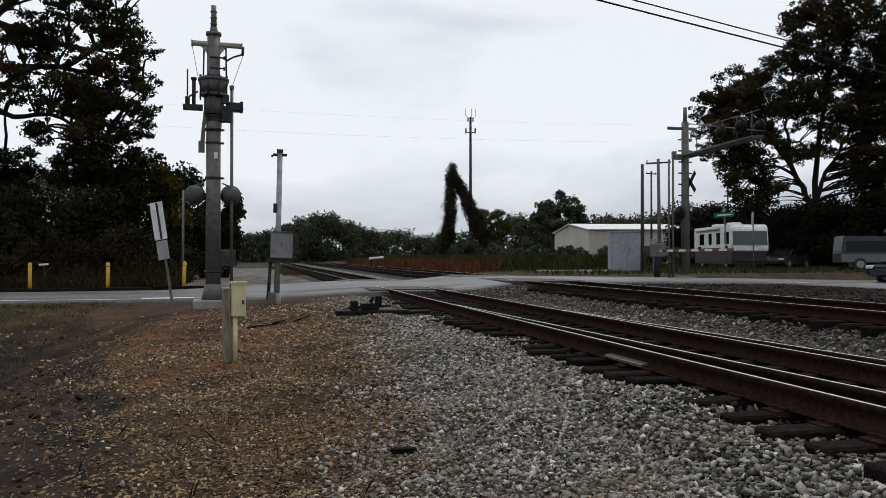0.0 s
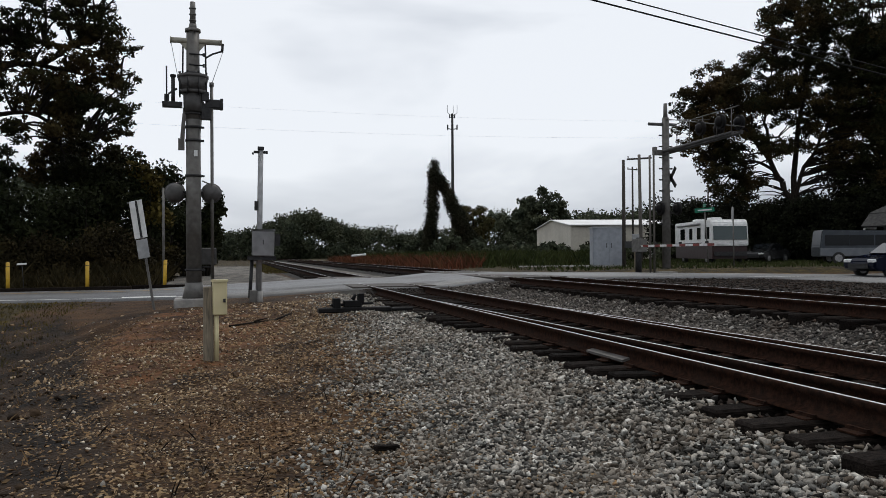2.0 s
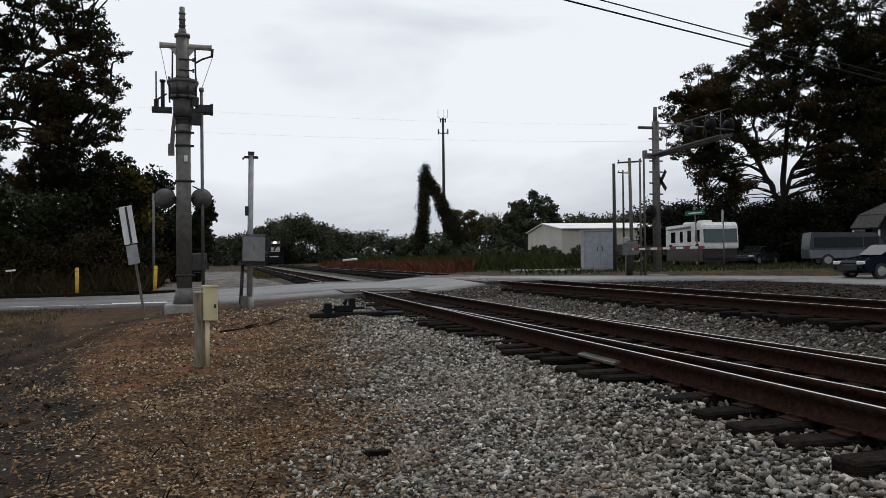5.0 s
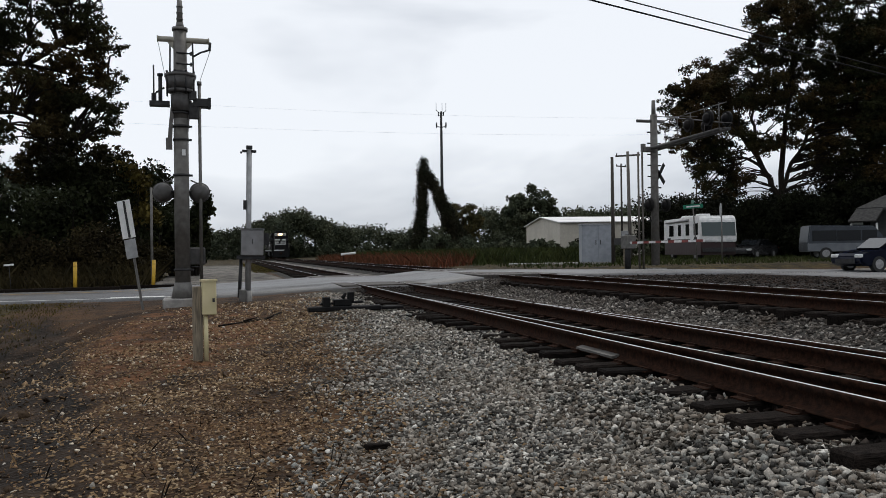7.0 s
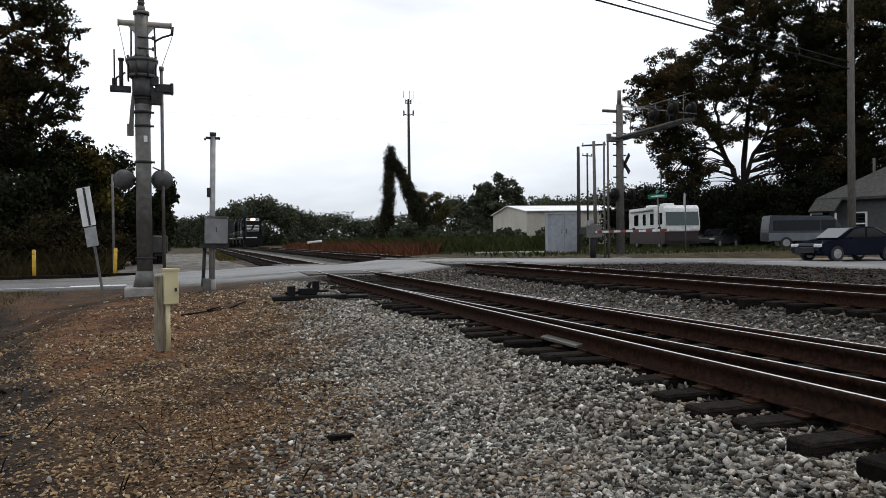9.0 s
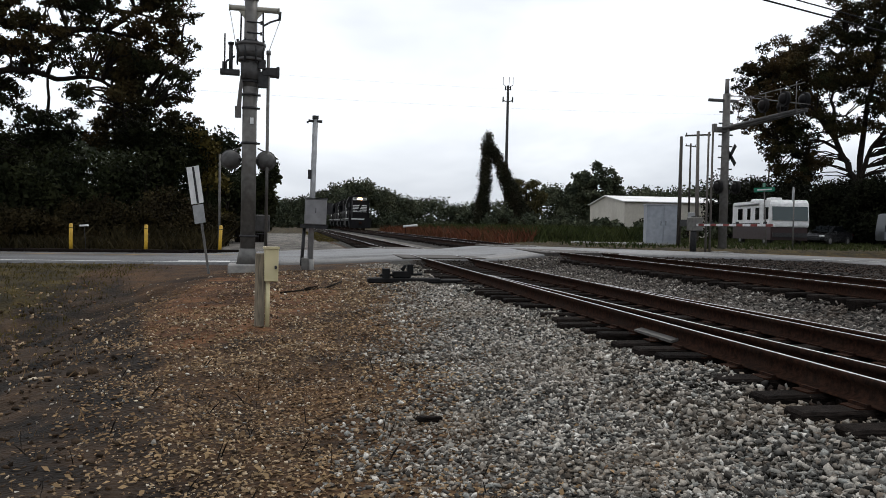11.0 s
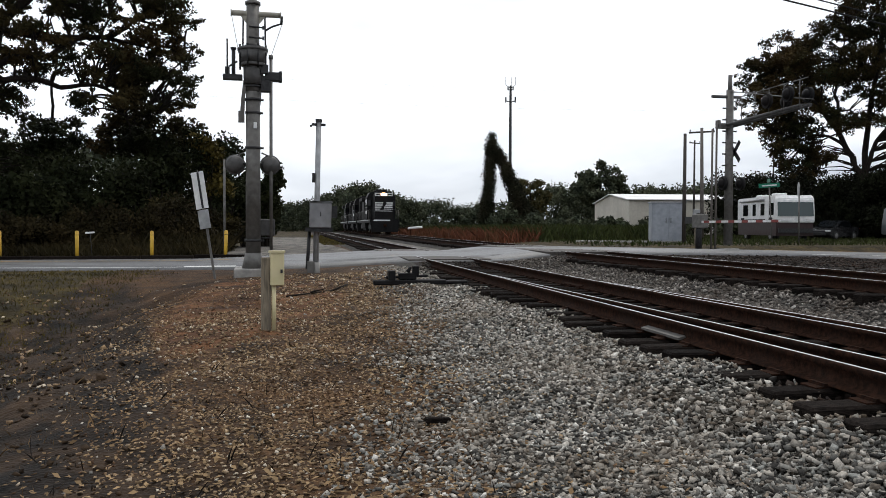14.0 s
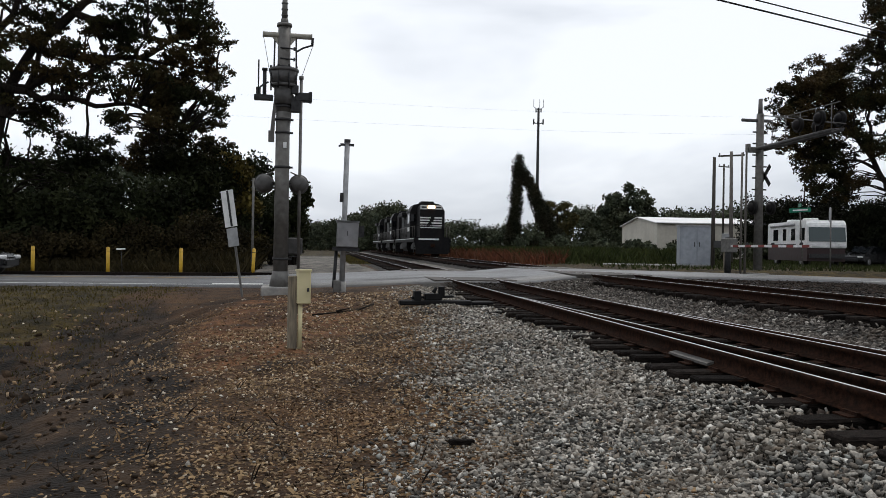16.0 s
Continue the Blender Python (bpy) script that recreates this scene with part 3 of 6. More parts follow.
def side_street():
    v, f = [], []
    ys = np.linspace(-6, 25.7, 40)
    for y in ys:
        e = 18.4 + 0.2 * math.sin(y * 1.1)
        v += [(e - 0.05, y, -0.1), (e, y, 0.05), (24, y, -0.05), (60, y, -0.09)]
    i = (np.arange(len(ys) - 1)[:, None] * 4 + np.arange(3)[None, :]).ravel()
    f = np.stack([i, i + 1, i + 5, i + 4], 1)
    return tagged(new("side_street", array_mesh("side_street", np.array(v), f, M_ASPHALT)), "pale asphalt street running beside the tracks", "road", kind="structure")


T1 = 4.70
T2, T2_TOP = 9.40, 0.20
build_road()
side_street()


# ---- railway tracks ----
def rail_profile():
    h = [(0.075, -0.18), (0.075, -0.165), (0.012, -0.14), (0.009, -0.06), (0.034, -0.045), (0.036, -0.012), (0.030, -0.002), (0.0, 0.0)]
    return h + [(-a, b) for a, b in reversed(h[:-1])]


def build_track(name, x_mid, top, label, cx, y_lo, y_hi, tie_stop):
    tr = thing(name, label, "railway track", group="railway tracks")
    runs = [(side, None) for side in (-0.7525, 0.7525)]
    if x_mid == T1:
        # the turnout's diverging rails leave the straight ones towards the east
        runs += [(-0.7525, 16.0), (0.7525, 14.0)]
    for side, tip in runs:
        if tip is None:
            ys, bend = np.concatenate([np.arange(y_lo, 60, 2.0), np.arange(60, y_hi, 8.0)]), (lambda y: 0.0)
        else:
            ys, bend = np.linspace(y_lo, tip, 24), (lambda y, e=tip: 0.045 + 0.034 * (e - y) ** 1.02)
        prof = rail_profile()
        for which in ("rail", "head"):
            pr = prof if which == "rail" else [(0.014, 0.0006), (0.011, 0.0016), (0.0, 0.0024), (-0.011, 0.0016), (-0.014, 0.0006)]
            v = np.array([[(cx(y) + side + bend(y) + a, y, top + b) for a, b in pr] for y in ys]).reshape(-1, 3)
            k = len(pr)
            i = (np.arange(len(ys) - 1)[:, None] * k + np.arange(k - 1)[None, :]).ravel()
            f = np.stack([i, i + 1, i + k + 1, i + k], 1)
            if which == "rail":
                rail = new("rail", array_mesh("rail", v, f, M_RUST))
                rail.parent = tr
            else:
                hd = new("running_surface", array_mesh("running_surface", v, f, M_RAILHEAD))
                hd.parent = rail
                hd["label"] = "polished steel running surface"
    tie = nb()
    box(tie, (0, 0, 0), (2.6, 0.23, 0.2))
    bevel(tie, 0.02)
    tie_me = finish("tie", tie, M_TIE)
    plate = nb()
    prism(plate, [(-0.18, 0.089), (0.18, 0.089), (0.18, 0.1), (0.115, 0.103), (0.11, 0.125), (0.085, 0.125), (0.08, 0.107), (-0.08, 0.107), (-0.085, 0.125), (-0.11, 0.125), (-0.115, 0.103), (-0.18, 0.1)], "y", -0.095, 0.095)
    plate_me = finish("tie_plate", plate, M_RUST)
    r = random.Random(int(x_mid * 10))
    y, n = y_lo, 0
    while y < tie_stop and n < 290:
        if not (road_near(x_mid) - 0.2 < y < road_far(x_mid) + 0.2):
            m = pose(cx(y) + r.uniform(-0.07, 0.07), y, top - 0.285 + r.uniform(-0.012, 0.006), r.uniform(-1.5, 1.5), r.uniform(-0.8, 0.8), r.uniform(-1.6, 1.6))
            o = new("tie", tie_me)
            o.parent, o.matrix_basis = tr, m
            n += 1
            if y < 24:
                for side in (-0.7525, 0.7525):
                    p = new("tie_plate", plate_me)
                    p.parent, p.matrix_basis = tr, pose(cx(y) + side, y, top - 0.285)
        y += 0.52 + r.uniform(-0.03, 0.03)
    return tr


def t1_x(y):
    return T1


def t2_x(y):
    """The far track bends away to the west past 140 m."""
    return T2 - 0.0005 * max(0.0, y - 140) ** 2


track_one = build_track("railway_track", T1, 0.0, "rusty steel rails on dark timber ties with a turnout", t1_x, -4, 330, 120)
track_two = build_track("railway_track", T2, T2_TOP, "rusty steel rails on dark ties, raised bed beside another track", t2_x, -4, 420, 140)


def joint_bars():
    for y, side in ((8.1, -1), (15.2, 1)):
        b = nb()
        x = T1 + side * 0.7525 - 0.05
        prism(b, [(x - 0.045, -0.165), (x + 0.035, -0.15), (x + 0.035, -0.12), (x - 0.045, -0.14)], "y", y - 0.45, y + 0.45)
        part("joint_bar", b, M_GALV if side < 0 else M_RUST, track_one, "bright new joint bar" if side < 0 else "rusty joint bar")


joint_bars()


# ---- ballast and loose stones ----
def stone_shapes(n):
    """Angular crushed stones: cubes with each corner pushed about."""
    v = np.array([(x, y, z) for x in (-1, 1) for y in (-1, 1) for z in (-1, 1)], float)
    f = np.array([(0, 1, 3, 2), (4, 6, 7, 5), (0, 4, 5, 1), (2, 3, 7, 6), (0, 2, 6, 4), (1, 5, 7, 3)])
    f = np.concatenate([f[:, :3], f[:, [0, 2, 3]]])
    return [v * rng.uniform(0.35, 1.0, (8, 3)) * np.array([1.25, 0.95, 0.45]) for _ in range(n)], f


STONES, STONE_FACES = stone_shapes(24)


def scatter_stones(name, label, x0, x1, y0, y1, per_m2, lo, hi, mat, keep=None, zf=ground_z, sink=0.25):
    n = int((x1 - x0) * (y1 - y0) * per_m2)
    x, y = rng.uniform(x0, x1, n), rng.uniform(y0, y1, n)
    if keep is not None:
        k = keep(x, y) > rng.uniform(0, 1, n)
        x, y = x[k], y[k]
    n = len(x)
    s = rng.uniform(lo, hi, n) * rng.uniform(0.8, 1.25, n)
    q = rng.normal(size=(n, 4))
    q[:, 1:3] *= 0.3
    q /= np.linalg.norm(q, axis=1, keepdims=True)
    w, a, b, c = q.T
    R = np.stack([np.stack([1 - 2 * (b * b + c * c), 2 * (a * b - c * w), 2 * (a * c + b * w)], -1),
                  np.stack([2 * (a * b + c * w), 1 - 2 * (a * a + c * c), 2 * (b * c - a * w)], -1),
                  np.stack([2 * (a * c - b * w), 2 * (b * c + a * w), 1 - 2 * (a * a + b * b)], -1)], 1)
    which = rng.integers(0, len(STONES), n)
    base = np.stack(STONES)[which] * s[:, None, None] * 0.5
    v = np.einsum("nij,nkj->nki", R, base)
    z = zf(x, y) + s * (0.5 - sink) * 0.35 + rng.uniform(-0.28, 0.2, n) * s
    v += np.stack([x, y, z], -1)[:, None, :]
    f = (STONE_FACES[None] + (np.arange(n) * 8)[:, None, None]).reshape(-1, 3)
    return tagged(new(name, array_mesh(name, v.reshape(-1, 3), f, mat)), label, "stones", kind="stuff")


def ballast_edge(x, y):
    e = np.interp(y, [2, 4.6, 6.8, 9.8, 15, 17, 24], [1.0, 1.45, 1.8, 2.2, 2.7, 2.9, 3.1]) + 0.22 * np.sin(y * 1.9) + 0.12 * np.sin(y * 4.7)
    return smooth(-1.5, 0.4, x - e)


def patchy(x, y):
    """Bare trodden patches among the stones."""
    return np.clip(0.75 + 0.5 * np.sin(x * 2.3 + 1.1 * np.sin(y * 1.1)) * np.cos(y * 1.7 + 0.4 * x) + 0.3 * np.sin(x * 5.1 + y * 3.3), 0.12, 1)


scatter_stones("ballast_shoulder", "loose grey crushed granite ballast beside the ties", -0.6, 3.7, 2.0, 9.0, 1750, 0.02, 0.05, M_STONE, ballast_edge)
scatter_stones("ballast_shoulder", "loose grey crushed granite ballast beside the ties", -0.6, 3.7, 9.0, 15.0, 1000, 0.025, 0.056, M_STONE, ballast_edge)
scatter_stones("ballast_shoulder", "loose grey crushed granite ballast beside the ties", -0.2, 3.7, 15.0, 23.2, 620, 0.027, 0.058, M_STONE, ballast_edge)
scatter_stones("ballast_bed", "grey crushed stone packed between dark railway ties", 3.6, 6.5, 2.0, 24.0, 200, 0.035, 0.07, M_STONE_DIRTY, None)
scatter_stones("ballast_bed", "grey crushed stone strip between two tracks", 6.3, 8.2, 2.0, 24.3, 420, 0.035, 0.075, M_STONE_GREY, None)
scatter_stones("ballast_bed", "grey crushed stone round the raised track", 8.1, 18.2, 4.0, 24.6, 80, 0.04, 0.08, M_STONE_DIRTY, None)
scatter_stones("loose_stones", "small dusty brown stones strewn over bare soil", -3.6, 2.6, 2.0, 9.0, 760, 0.012, 0.036, M_STONE_BROWN, lambda x, y: patchy(x, y) * smooth(-0.5, 1.3, x - ditch_edge(y)) * (1 - 0.85 * ballast_edge(x, y)))
scatter_stones("loose_stones", "small dusty brown stones strewn over bare soil", -3.0, 2.6, 9.0, 14.0, 330, 0.018, 0.046, M_STONE_BROWN, lambda x, y: patchy(x, y) * smooth(-0.5, 1.6, x - ditch_edge(y)) * (1 - 0.85 * ballast_edge(x, y)))
scatter_stones("loose_stones", "small dusty brown stones strewn over bare soil", -2.0, 2.6, 14.0, 21.0, 110, 0.025, 0.06, M_STONE_BROWN, lambda x, y: smooth(-2.0, -0.2, x) * (1 - 0.9 * ballast_edge(x, y)))


def tie_cover(y):
    """How far the ballast has crept over the tie ends along the near track, 0 to 1."""
    return np.clip(0.3 + 0.4 * np.sin(y * 1.25 + 0.4) + 0.3 * np.sin(y * 2.9 + 1.7), 0, 1)


def shoulder_top(x, y):
    return ground_z(x, y) * (1 - smooth(2.5, 3.3, x)) + (-0.275 + 0.075 * tie_cover(y)) * smooth(2.5, 3.3, x)


scatter_stones("ballast_shoulder", "grey crushed stone heaped unevenly over the tie ends", 2.5, 3.86, 2.0, 12.0, 900, 0.026, 0.054, M_STONE, lambda x, y: 0.06 + 0.94 * np.maximum(tie_cover(y) * (1 - smooth(3.5, 3.8, x)), 1 - smooth(3.0, 3.4, x)), shoulder_top)
scatter_stones("ballast_shoulder", "grey crushed stone heaped unevenly over the tie ends", 2.5, 3.86, 12.0, 23.2, 420, 0.035, 0.07, M_STONE, lambda x, y: 0.06 + 0.94 * np.maximum(tie_cover(y) * (1 - smooth(3.5, 3.8, x)), 1 - smooth(3.0, 3.4, x)), shoulder_top)
scatter_stones("ballast_shoulder", "loose grey crushed granite ballast beside the ties", 0.4, 3.7, -4.0, 2.0, 420, 0.03, 0.06, M_STONE, lambda x, y: smooth(0.3, 1.2, x))
scatter_stones("loose_stones", "small dusty brown stones strewn over bare soil", -2.6, 1.4, -4.0, 2.0, 160, 0.018, 0.045, M_STONE_BROWN, lambda x, y: smooth(-2.5, 0.0, x))
scatter_stones("pale_stones", "scattered pale stones on brown soil", -3.2, 2.4, 2.5, 20.0, 9, 0.015, 0.045, M_STONE, None)
scatter_stones("loose_stones", "scattered pale stones in the muddy ditch", -9, -2.5, 3.0, 20.0, 9, 0.03, 0.09, M_STONE_BROWN, None)
scatter_stones("dirt_clods", "dark clods of earth in the sandy ditch", -8.5, -1.4, 4.5, 19.0, 2.2, 0.04, 0.15, M_CLOD, lambda x, y: 1 - smooth(-0.6, 0.8, x - ditch_edge(y)))
scatter_stones("dirt_clods", "small crumbs of dry earth on the ditch slope", -7.5, -1.0, 4.0, 15.0, 60, 0.015, 0.06, M_CLOD, lambda x, y: patchy(x * 0.7, y) * (1 - smooth(-0.4, 1.0, x - ditch_edge(y))))


def leaf_litter():
    """Fallen leaves lying almost flat on the stony soil."""
    n = 26000
    x, y = rng.uniform(-4.2, 2.3, n), 2.6 + 15 * rng.uniform(0, 1, n) ** 1.5
    keep = (1 - 0.9 * ballast_edge(x, y)) * (0.05 + 0.95 * smooth(-0.8, 1.2, x - ditch_edge(y))) > rng.uniform(0, 1, n)
    x, y = x[keep], y[keep]
    n = len(x)
    p = np.column_stack([x, y, ground_z(x, y) + rng.uniform(0.008, 0.025, n)])
    w = rng.uniform(0, 2 * math.pi, n)
    a = np.column_stack([np.cos(w), np.sin(w), rng.normal(0, 0.22, n)])
    b = np.column_stack([-np.sin(w), np.cos(w), rng.normal(0, 0.22, n)])
    s = rng.uniform(0.008, 0.034, n)[:, None]
    v = np.stack([p - a * s, p + b * s * 0.5, p + a * s, p - b * s * 0.5 + np.array([0, 0, 0.006])], 1)
    f = np.arange(n * 4).reshape(n, 4)
    tagged(new("leaf_litter", array_mesh("leaf_litter", v.reshape(-1, 3), f, M_LITTER)), "dry brown fallen leaves on stony soil", "leaves", kind="stuff")


leaf_litter()


# ---- trees and shrubs ----
def leaf_cloud(centres, radii, n, size, flat=0.8, shell=0.55):
    """Small bent leaves, n in all, spread over clumps."""
    centres, radii = np.asarray(centres, float), np.asarray(radii, float)
    w = radii ** 2
    idx = rng.choice(len(centres), n, p=w / w.sum())
    d = rng.normal(size=(n, 3))
    d /= np.linalg.norm(d, axis=1, keepdims=True)
    rad = radii[idx] * (shell + (1 - shell) * rng.uniform(0, 1, n)) * rng.uniform(0.75, 1.08, n)
    p = centres[idx] + d * rad[:, None] * np.array([1, 1, flat])
    a = rng.normal(size=(n, 3))
    a /= np.linalg.norm(a, axis=1, keepdims=True)
    b = np.cross(a, rng.normal(size=(n, 3)))
    b /= np.linalg.norm(b, axis=1, keepdims=True)
    c = np.cross(a, b)
    s = size * rng.uniform(0.55, 1.3, n)[:, None]
    v = np.stack([p - a * s, p + b * s * 0.55 + c * s * 0.12, p + a * s, p - b * s * 0.55 + c * s * 0.12], 1)
    f = np.arange(n * 4).reshape(n, 4)
    return v.reshape(-1, 3), f


def limb(bm, p, q, r0, r1, rand, sag=0.0, seg=7):
    """A crooked tapered limb from p to q; returns the points along it."""
    p, q = Vector(p), Vector(q)
    n = 5
    pts = [p]
    L = (q - p).length
    for i in range(1, n + 1):
        s = i / n
        c = p.lerp(q, s) + Vector((rand.uniform(-1, 1), rand.uniform(-1, 1), rand.uniform(-1, 1))) * L * 0.045 * (i < n)
        c.z += (math.sin(math.pi * s) * 0.12 - sag * math.sin(math.pi * s)) * L
        tube(bm, pts[-1], c, r0 + (r1 - r0) * (i - 1) / n, r0 + (r1 - r0) * s, seg=seg, caps=False)
        pts.append(c)
    return pts


def tree(name, x, y, crowns, trunk_r, leaves, leaf, mat, label, seed, clumps=70, clump=1.5, boughs=9, trunk_top=0.75, extra=(), flat=0.7, shell=0.4, bare=0.3, twist=0.0, hollow=0.15, limbs=()):
    """A broadleaf tree: trunk, boughs, branches, and leaf clumps that fill the given crown ellipsoids (cx, cy, cz, rx, ry, rz) unevenly."""
    rand = random.Random(seed)
    t = thing(name, label, "tree", pose(x, y, gz(x, y) - 0.1, 0, 0, twist))
    bm = nb()
    weight = [c[3] * c[4] * c[5] for c in crowns]
    targets = []
    for i in range(clumps):
        c = rand.choices(crowns, weight)[0]
        d = Vector((rand.gauss(0, 1), rand.gauss(0, 1), rand.gauss(0, 1))).normalized()
        rr = rand.uniform(hollow, 1.0) ** 0.5
        targets.append(Vector((c[0] + d.x * c[3] * rr, c[1] + d.y * c[4] * rr, c[2] + d.z * c[5] * rr)))
    top_z = max(c[2] + c[5] for c in crowns)
    mid = Vector((sum(c[0] * w for c, w in zip(crowns, weight)) / sum(weight), sum(c[1] * w for c, w in zip(crowns, weight)) / sum(weight), top_z * trunk_top))
    axis = [Vector((0, 0, 0))]
    n = 8
    for i in range(1, n + 1):
        s = i / n
        q = Vector((mid.x * s * s, mid.y * s * s, mid.z * s)) + Vector((rand.uniform(-1, 1), rand.uniform(-1, 1), 0)) * trunk_r * 0.8
        tube(bm, axis[-1], q, trunk_r * (1.25 if i == 1 else 1 - 0.8 * (s - 1 / n)), trunk_r * (1 - 0.8 * s), seg=10, caps=False)
        axis.append(q)
    joints = [p for i, p in enumerate(axis) if i / n >= bare]
    nodes = list(joints)
    for r0, *line in limbs:
        # heavy limbs of known course, each crooked between its bends
        for k, (p, q) in enumerate(zip(line, line[1:])):
            w = len(line) - 1
            nodes += limb(bm, p, q, r0 * (1 - 0.8 * k / w), r0 * (1 - 0.8 * (k + 1) / w), rand)[1:]
    for q in list(rand.sample(targets, min(boughs, len(targets)))) + [Vector(e) for e in extra]:
        low = [p for p in joints if p.z < q.z + 1.0] or joints[:1]
        p = max(low, key=lambda a: a.z - 0.35 * (a - q).length)
        pts = limb(bm, p, q, trunk_r * 0.3, 0.04, rand, 0.1 if (q - p).z < 1 else 0.0)
        nodes += pts[2:]
        targets.append(q)
    for q in targets:
        p = min(nodes, key=lambda a: (a - q).length + (2.0 if a.z > q.z else 0))
        if (p - q).length > 0.3:
            limb(bm, p, q, 0.035 + trunk_r * 0.09, 0.02, rand, seg=5)
    part("trunk", bm, M_BARK, t, "dark rough trunk and spreading limbs")
    cs = [tuple(q) for q in targets]
    rs = [clump * rand.uniform(0.55, 1.25) for q in targets]
    for q in list(targets):
        for _ in range(2):
            cs.append(tuple(q + Vector((rand.uniform(-1, 1), rand.uniform(-1, 1), rand.uniform(-0.6, 0.6))) * clump * 1.1))
            rs.append(clump * rand.uniform(0.25, 0.6))
    v, f = leaf_cloud(cs, rs, leaves, leaf, flat, shell)
    o = new("crown", array_mesh("crown", v, f, mat))
    o.parent = t
    return t


def shrub(name, x, y, w, h, leaves, leaf, mat, label, seed, category="shrub", group="", depth=None, clumps=16):
    """A bushy mass: stems and many overlapping clumps of leaves down to the ground."""
    rand = random.Random(seed)
    t = thing(name, label, category, pose(x, y, gz(x, y) - 0.1), group)
    bm = nb()
    cs, rs = [], []
    dp = depth or w
    for i in range(clumps):
        a = rand.uniform(0, 2 * math.pi)
        rr = math.sqrt(rand.uniform(0, 1))
        px, py = math.cos(a) * rr * w * 0.42, math.sin(a) * rr * dp * 0.42
        hz = h * rand.uniform(0.15, 0.86) * (1 - 0.35 * rr * rr)
        r = min(w, h) * rand.uniform(0.16, 0.3)
        cs.append((px, py, max(hz, r * 0.6)))
        rs.append(r)
        tube(bm, (px * 0.3, py * 0.3, 0), (px, py, hz), 0.04 + 0.01 * h, 0.015, seg=5, caps=False)
    part("stem", bm, M_BARK, t)
    v, f = leaf_cloud(cs, rs, leaves, leaf, 0.9, 0.35)
    v[:, 2] = np.maximum(v[:, 2], 0.02)
    o = new("leaves", array_mesh("leaves", v, f, mat))
    o.parent = t
    return t


def far_wood(name, label, pts, n, leaf, mat):
    """A distant belt of trees: pts are x, y, height, radius."""
    cs, rs = [], []
    rand = random.Random(len(pts))
    for x, y, h, r in pts:
        for k in range(9):
            rr = r * rand.uniform(0.3, 0.55)
            cs.append((x + rand.uniform(-r, r) * 0.8, y + rand.uniform(-r, r) * 0.6, min(h - rr * 0.9, h * (0.12 + 0.78 * rand.random() ** 0.7))))
            rs.append(rr)
        for k in range(4):
            rr = r * rand.uniform(0.3, 0.45)
            cs.append((x + rand.uniform(-r, r), y + rand.uniform(-r, r) * 0.6, rr * 0.55))
            rs.append(rr)
        cs.append((x, y, h - r * 0.4))
        rs.append(r * 0.42)
    v, f = leaf_cloud(cs, rs, n, leaf, 0.95, 0.05)
    v[:, 2] = np.maximum(v[:, 2], -0.3)
    return tagged(new(name, array_mesh(name, v, f, mat)), label, "woodland", kind="stuff")


def az(deg, d):
    """Plan point at that bearing to the right of the tracks and that distance."""
    return d * math.sin(radians(deg)), d * math.cos(radians(deg))


def woods():
    r = random.Random(3)
    # left of the far track: rounded dark clump
    pts = []
    for b, d, h, rad in ((-1.4, 200, 6.5, 4), (-0.4, 215, 7.5, 4.5), (0.6, 212, 7.0, 4.5), (1.6, 205, 7.6, 4.5), (2.3, 190, 8.6, 4.5), (2.9, 178, 9.6, 4.6), (4.0, 172, 10.3, 6), (5.0, 176, 9.6, 6), (6.3, 180, 9.0, 5.5), (7.4, 182, 8.0, 5), (8.2, 188, 6.6, 4)):
        pts.append((*az(b, d), h * 1.05, rad))
    far_wood("tree_belt", "dense dark green tree belt beside the far track", pts, 80000, 0.28, M_LEAF_HAZED)
    pts = []
    for i in range(24):
        b = 7.5 + i * 0.75
        pts.append((*az(b, 205 + r.uniform(-8, 8)), r.uniform(5.5, 8.5), r.uniform(4, 6)))
    for i in range(20):
        b = 18 + i * 0.62
        pts.append((*az(b, 190 + r.uniform(-8, 8)), r.uniform(9.5, 12.5), r.uniform(5, 7)))
    for i in range(16):
        b = -8 + i * 0.75
        pts.append((*az(b, 260), r.uniform(6, 9), 6))
    for i in range(18):
        b = 29 + i * 2.2
        pts.append((*az(b, 150), r.uniform(9.5, 12.5) + (4 if b > 40 else 0), 7))
    for i in range(14):
        b = -10 - i * 2.5
        pts.append((*az(b, 120), r.uniform(10, 15), 9))
    far_wood("tree_belt", "far uneven line of green trees behind the railway", pts, 270000, 0.33, M_LEAF_HAZED)


woods()


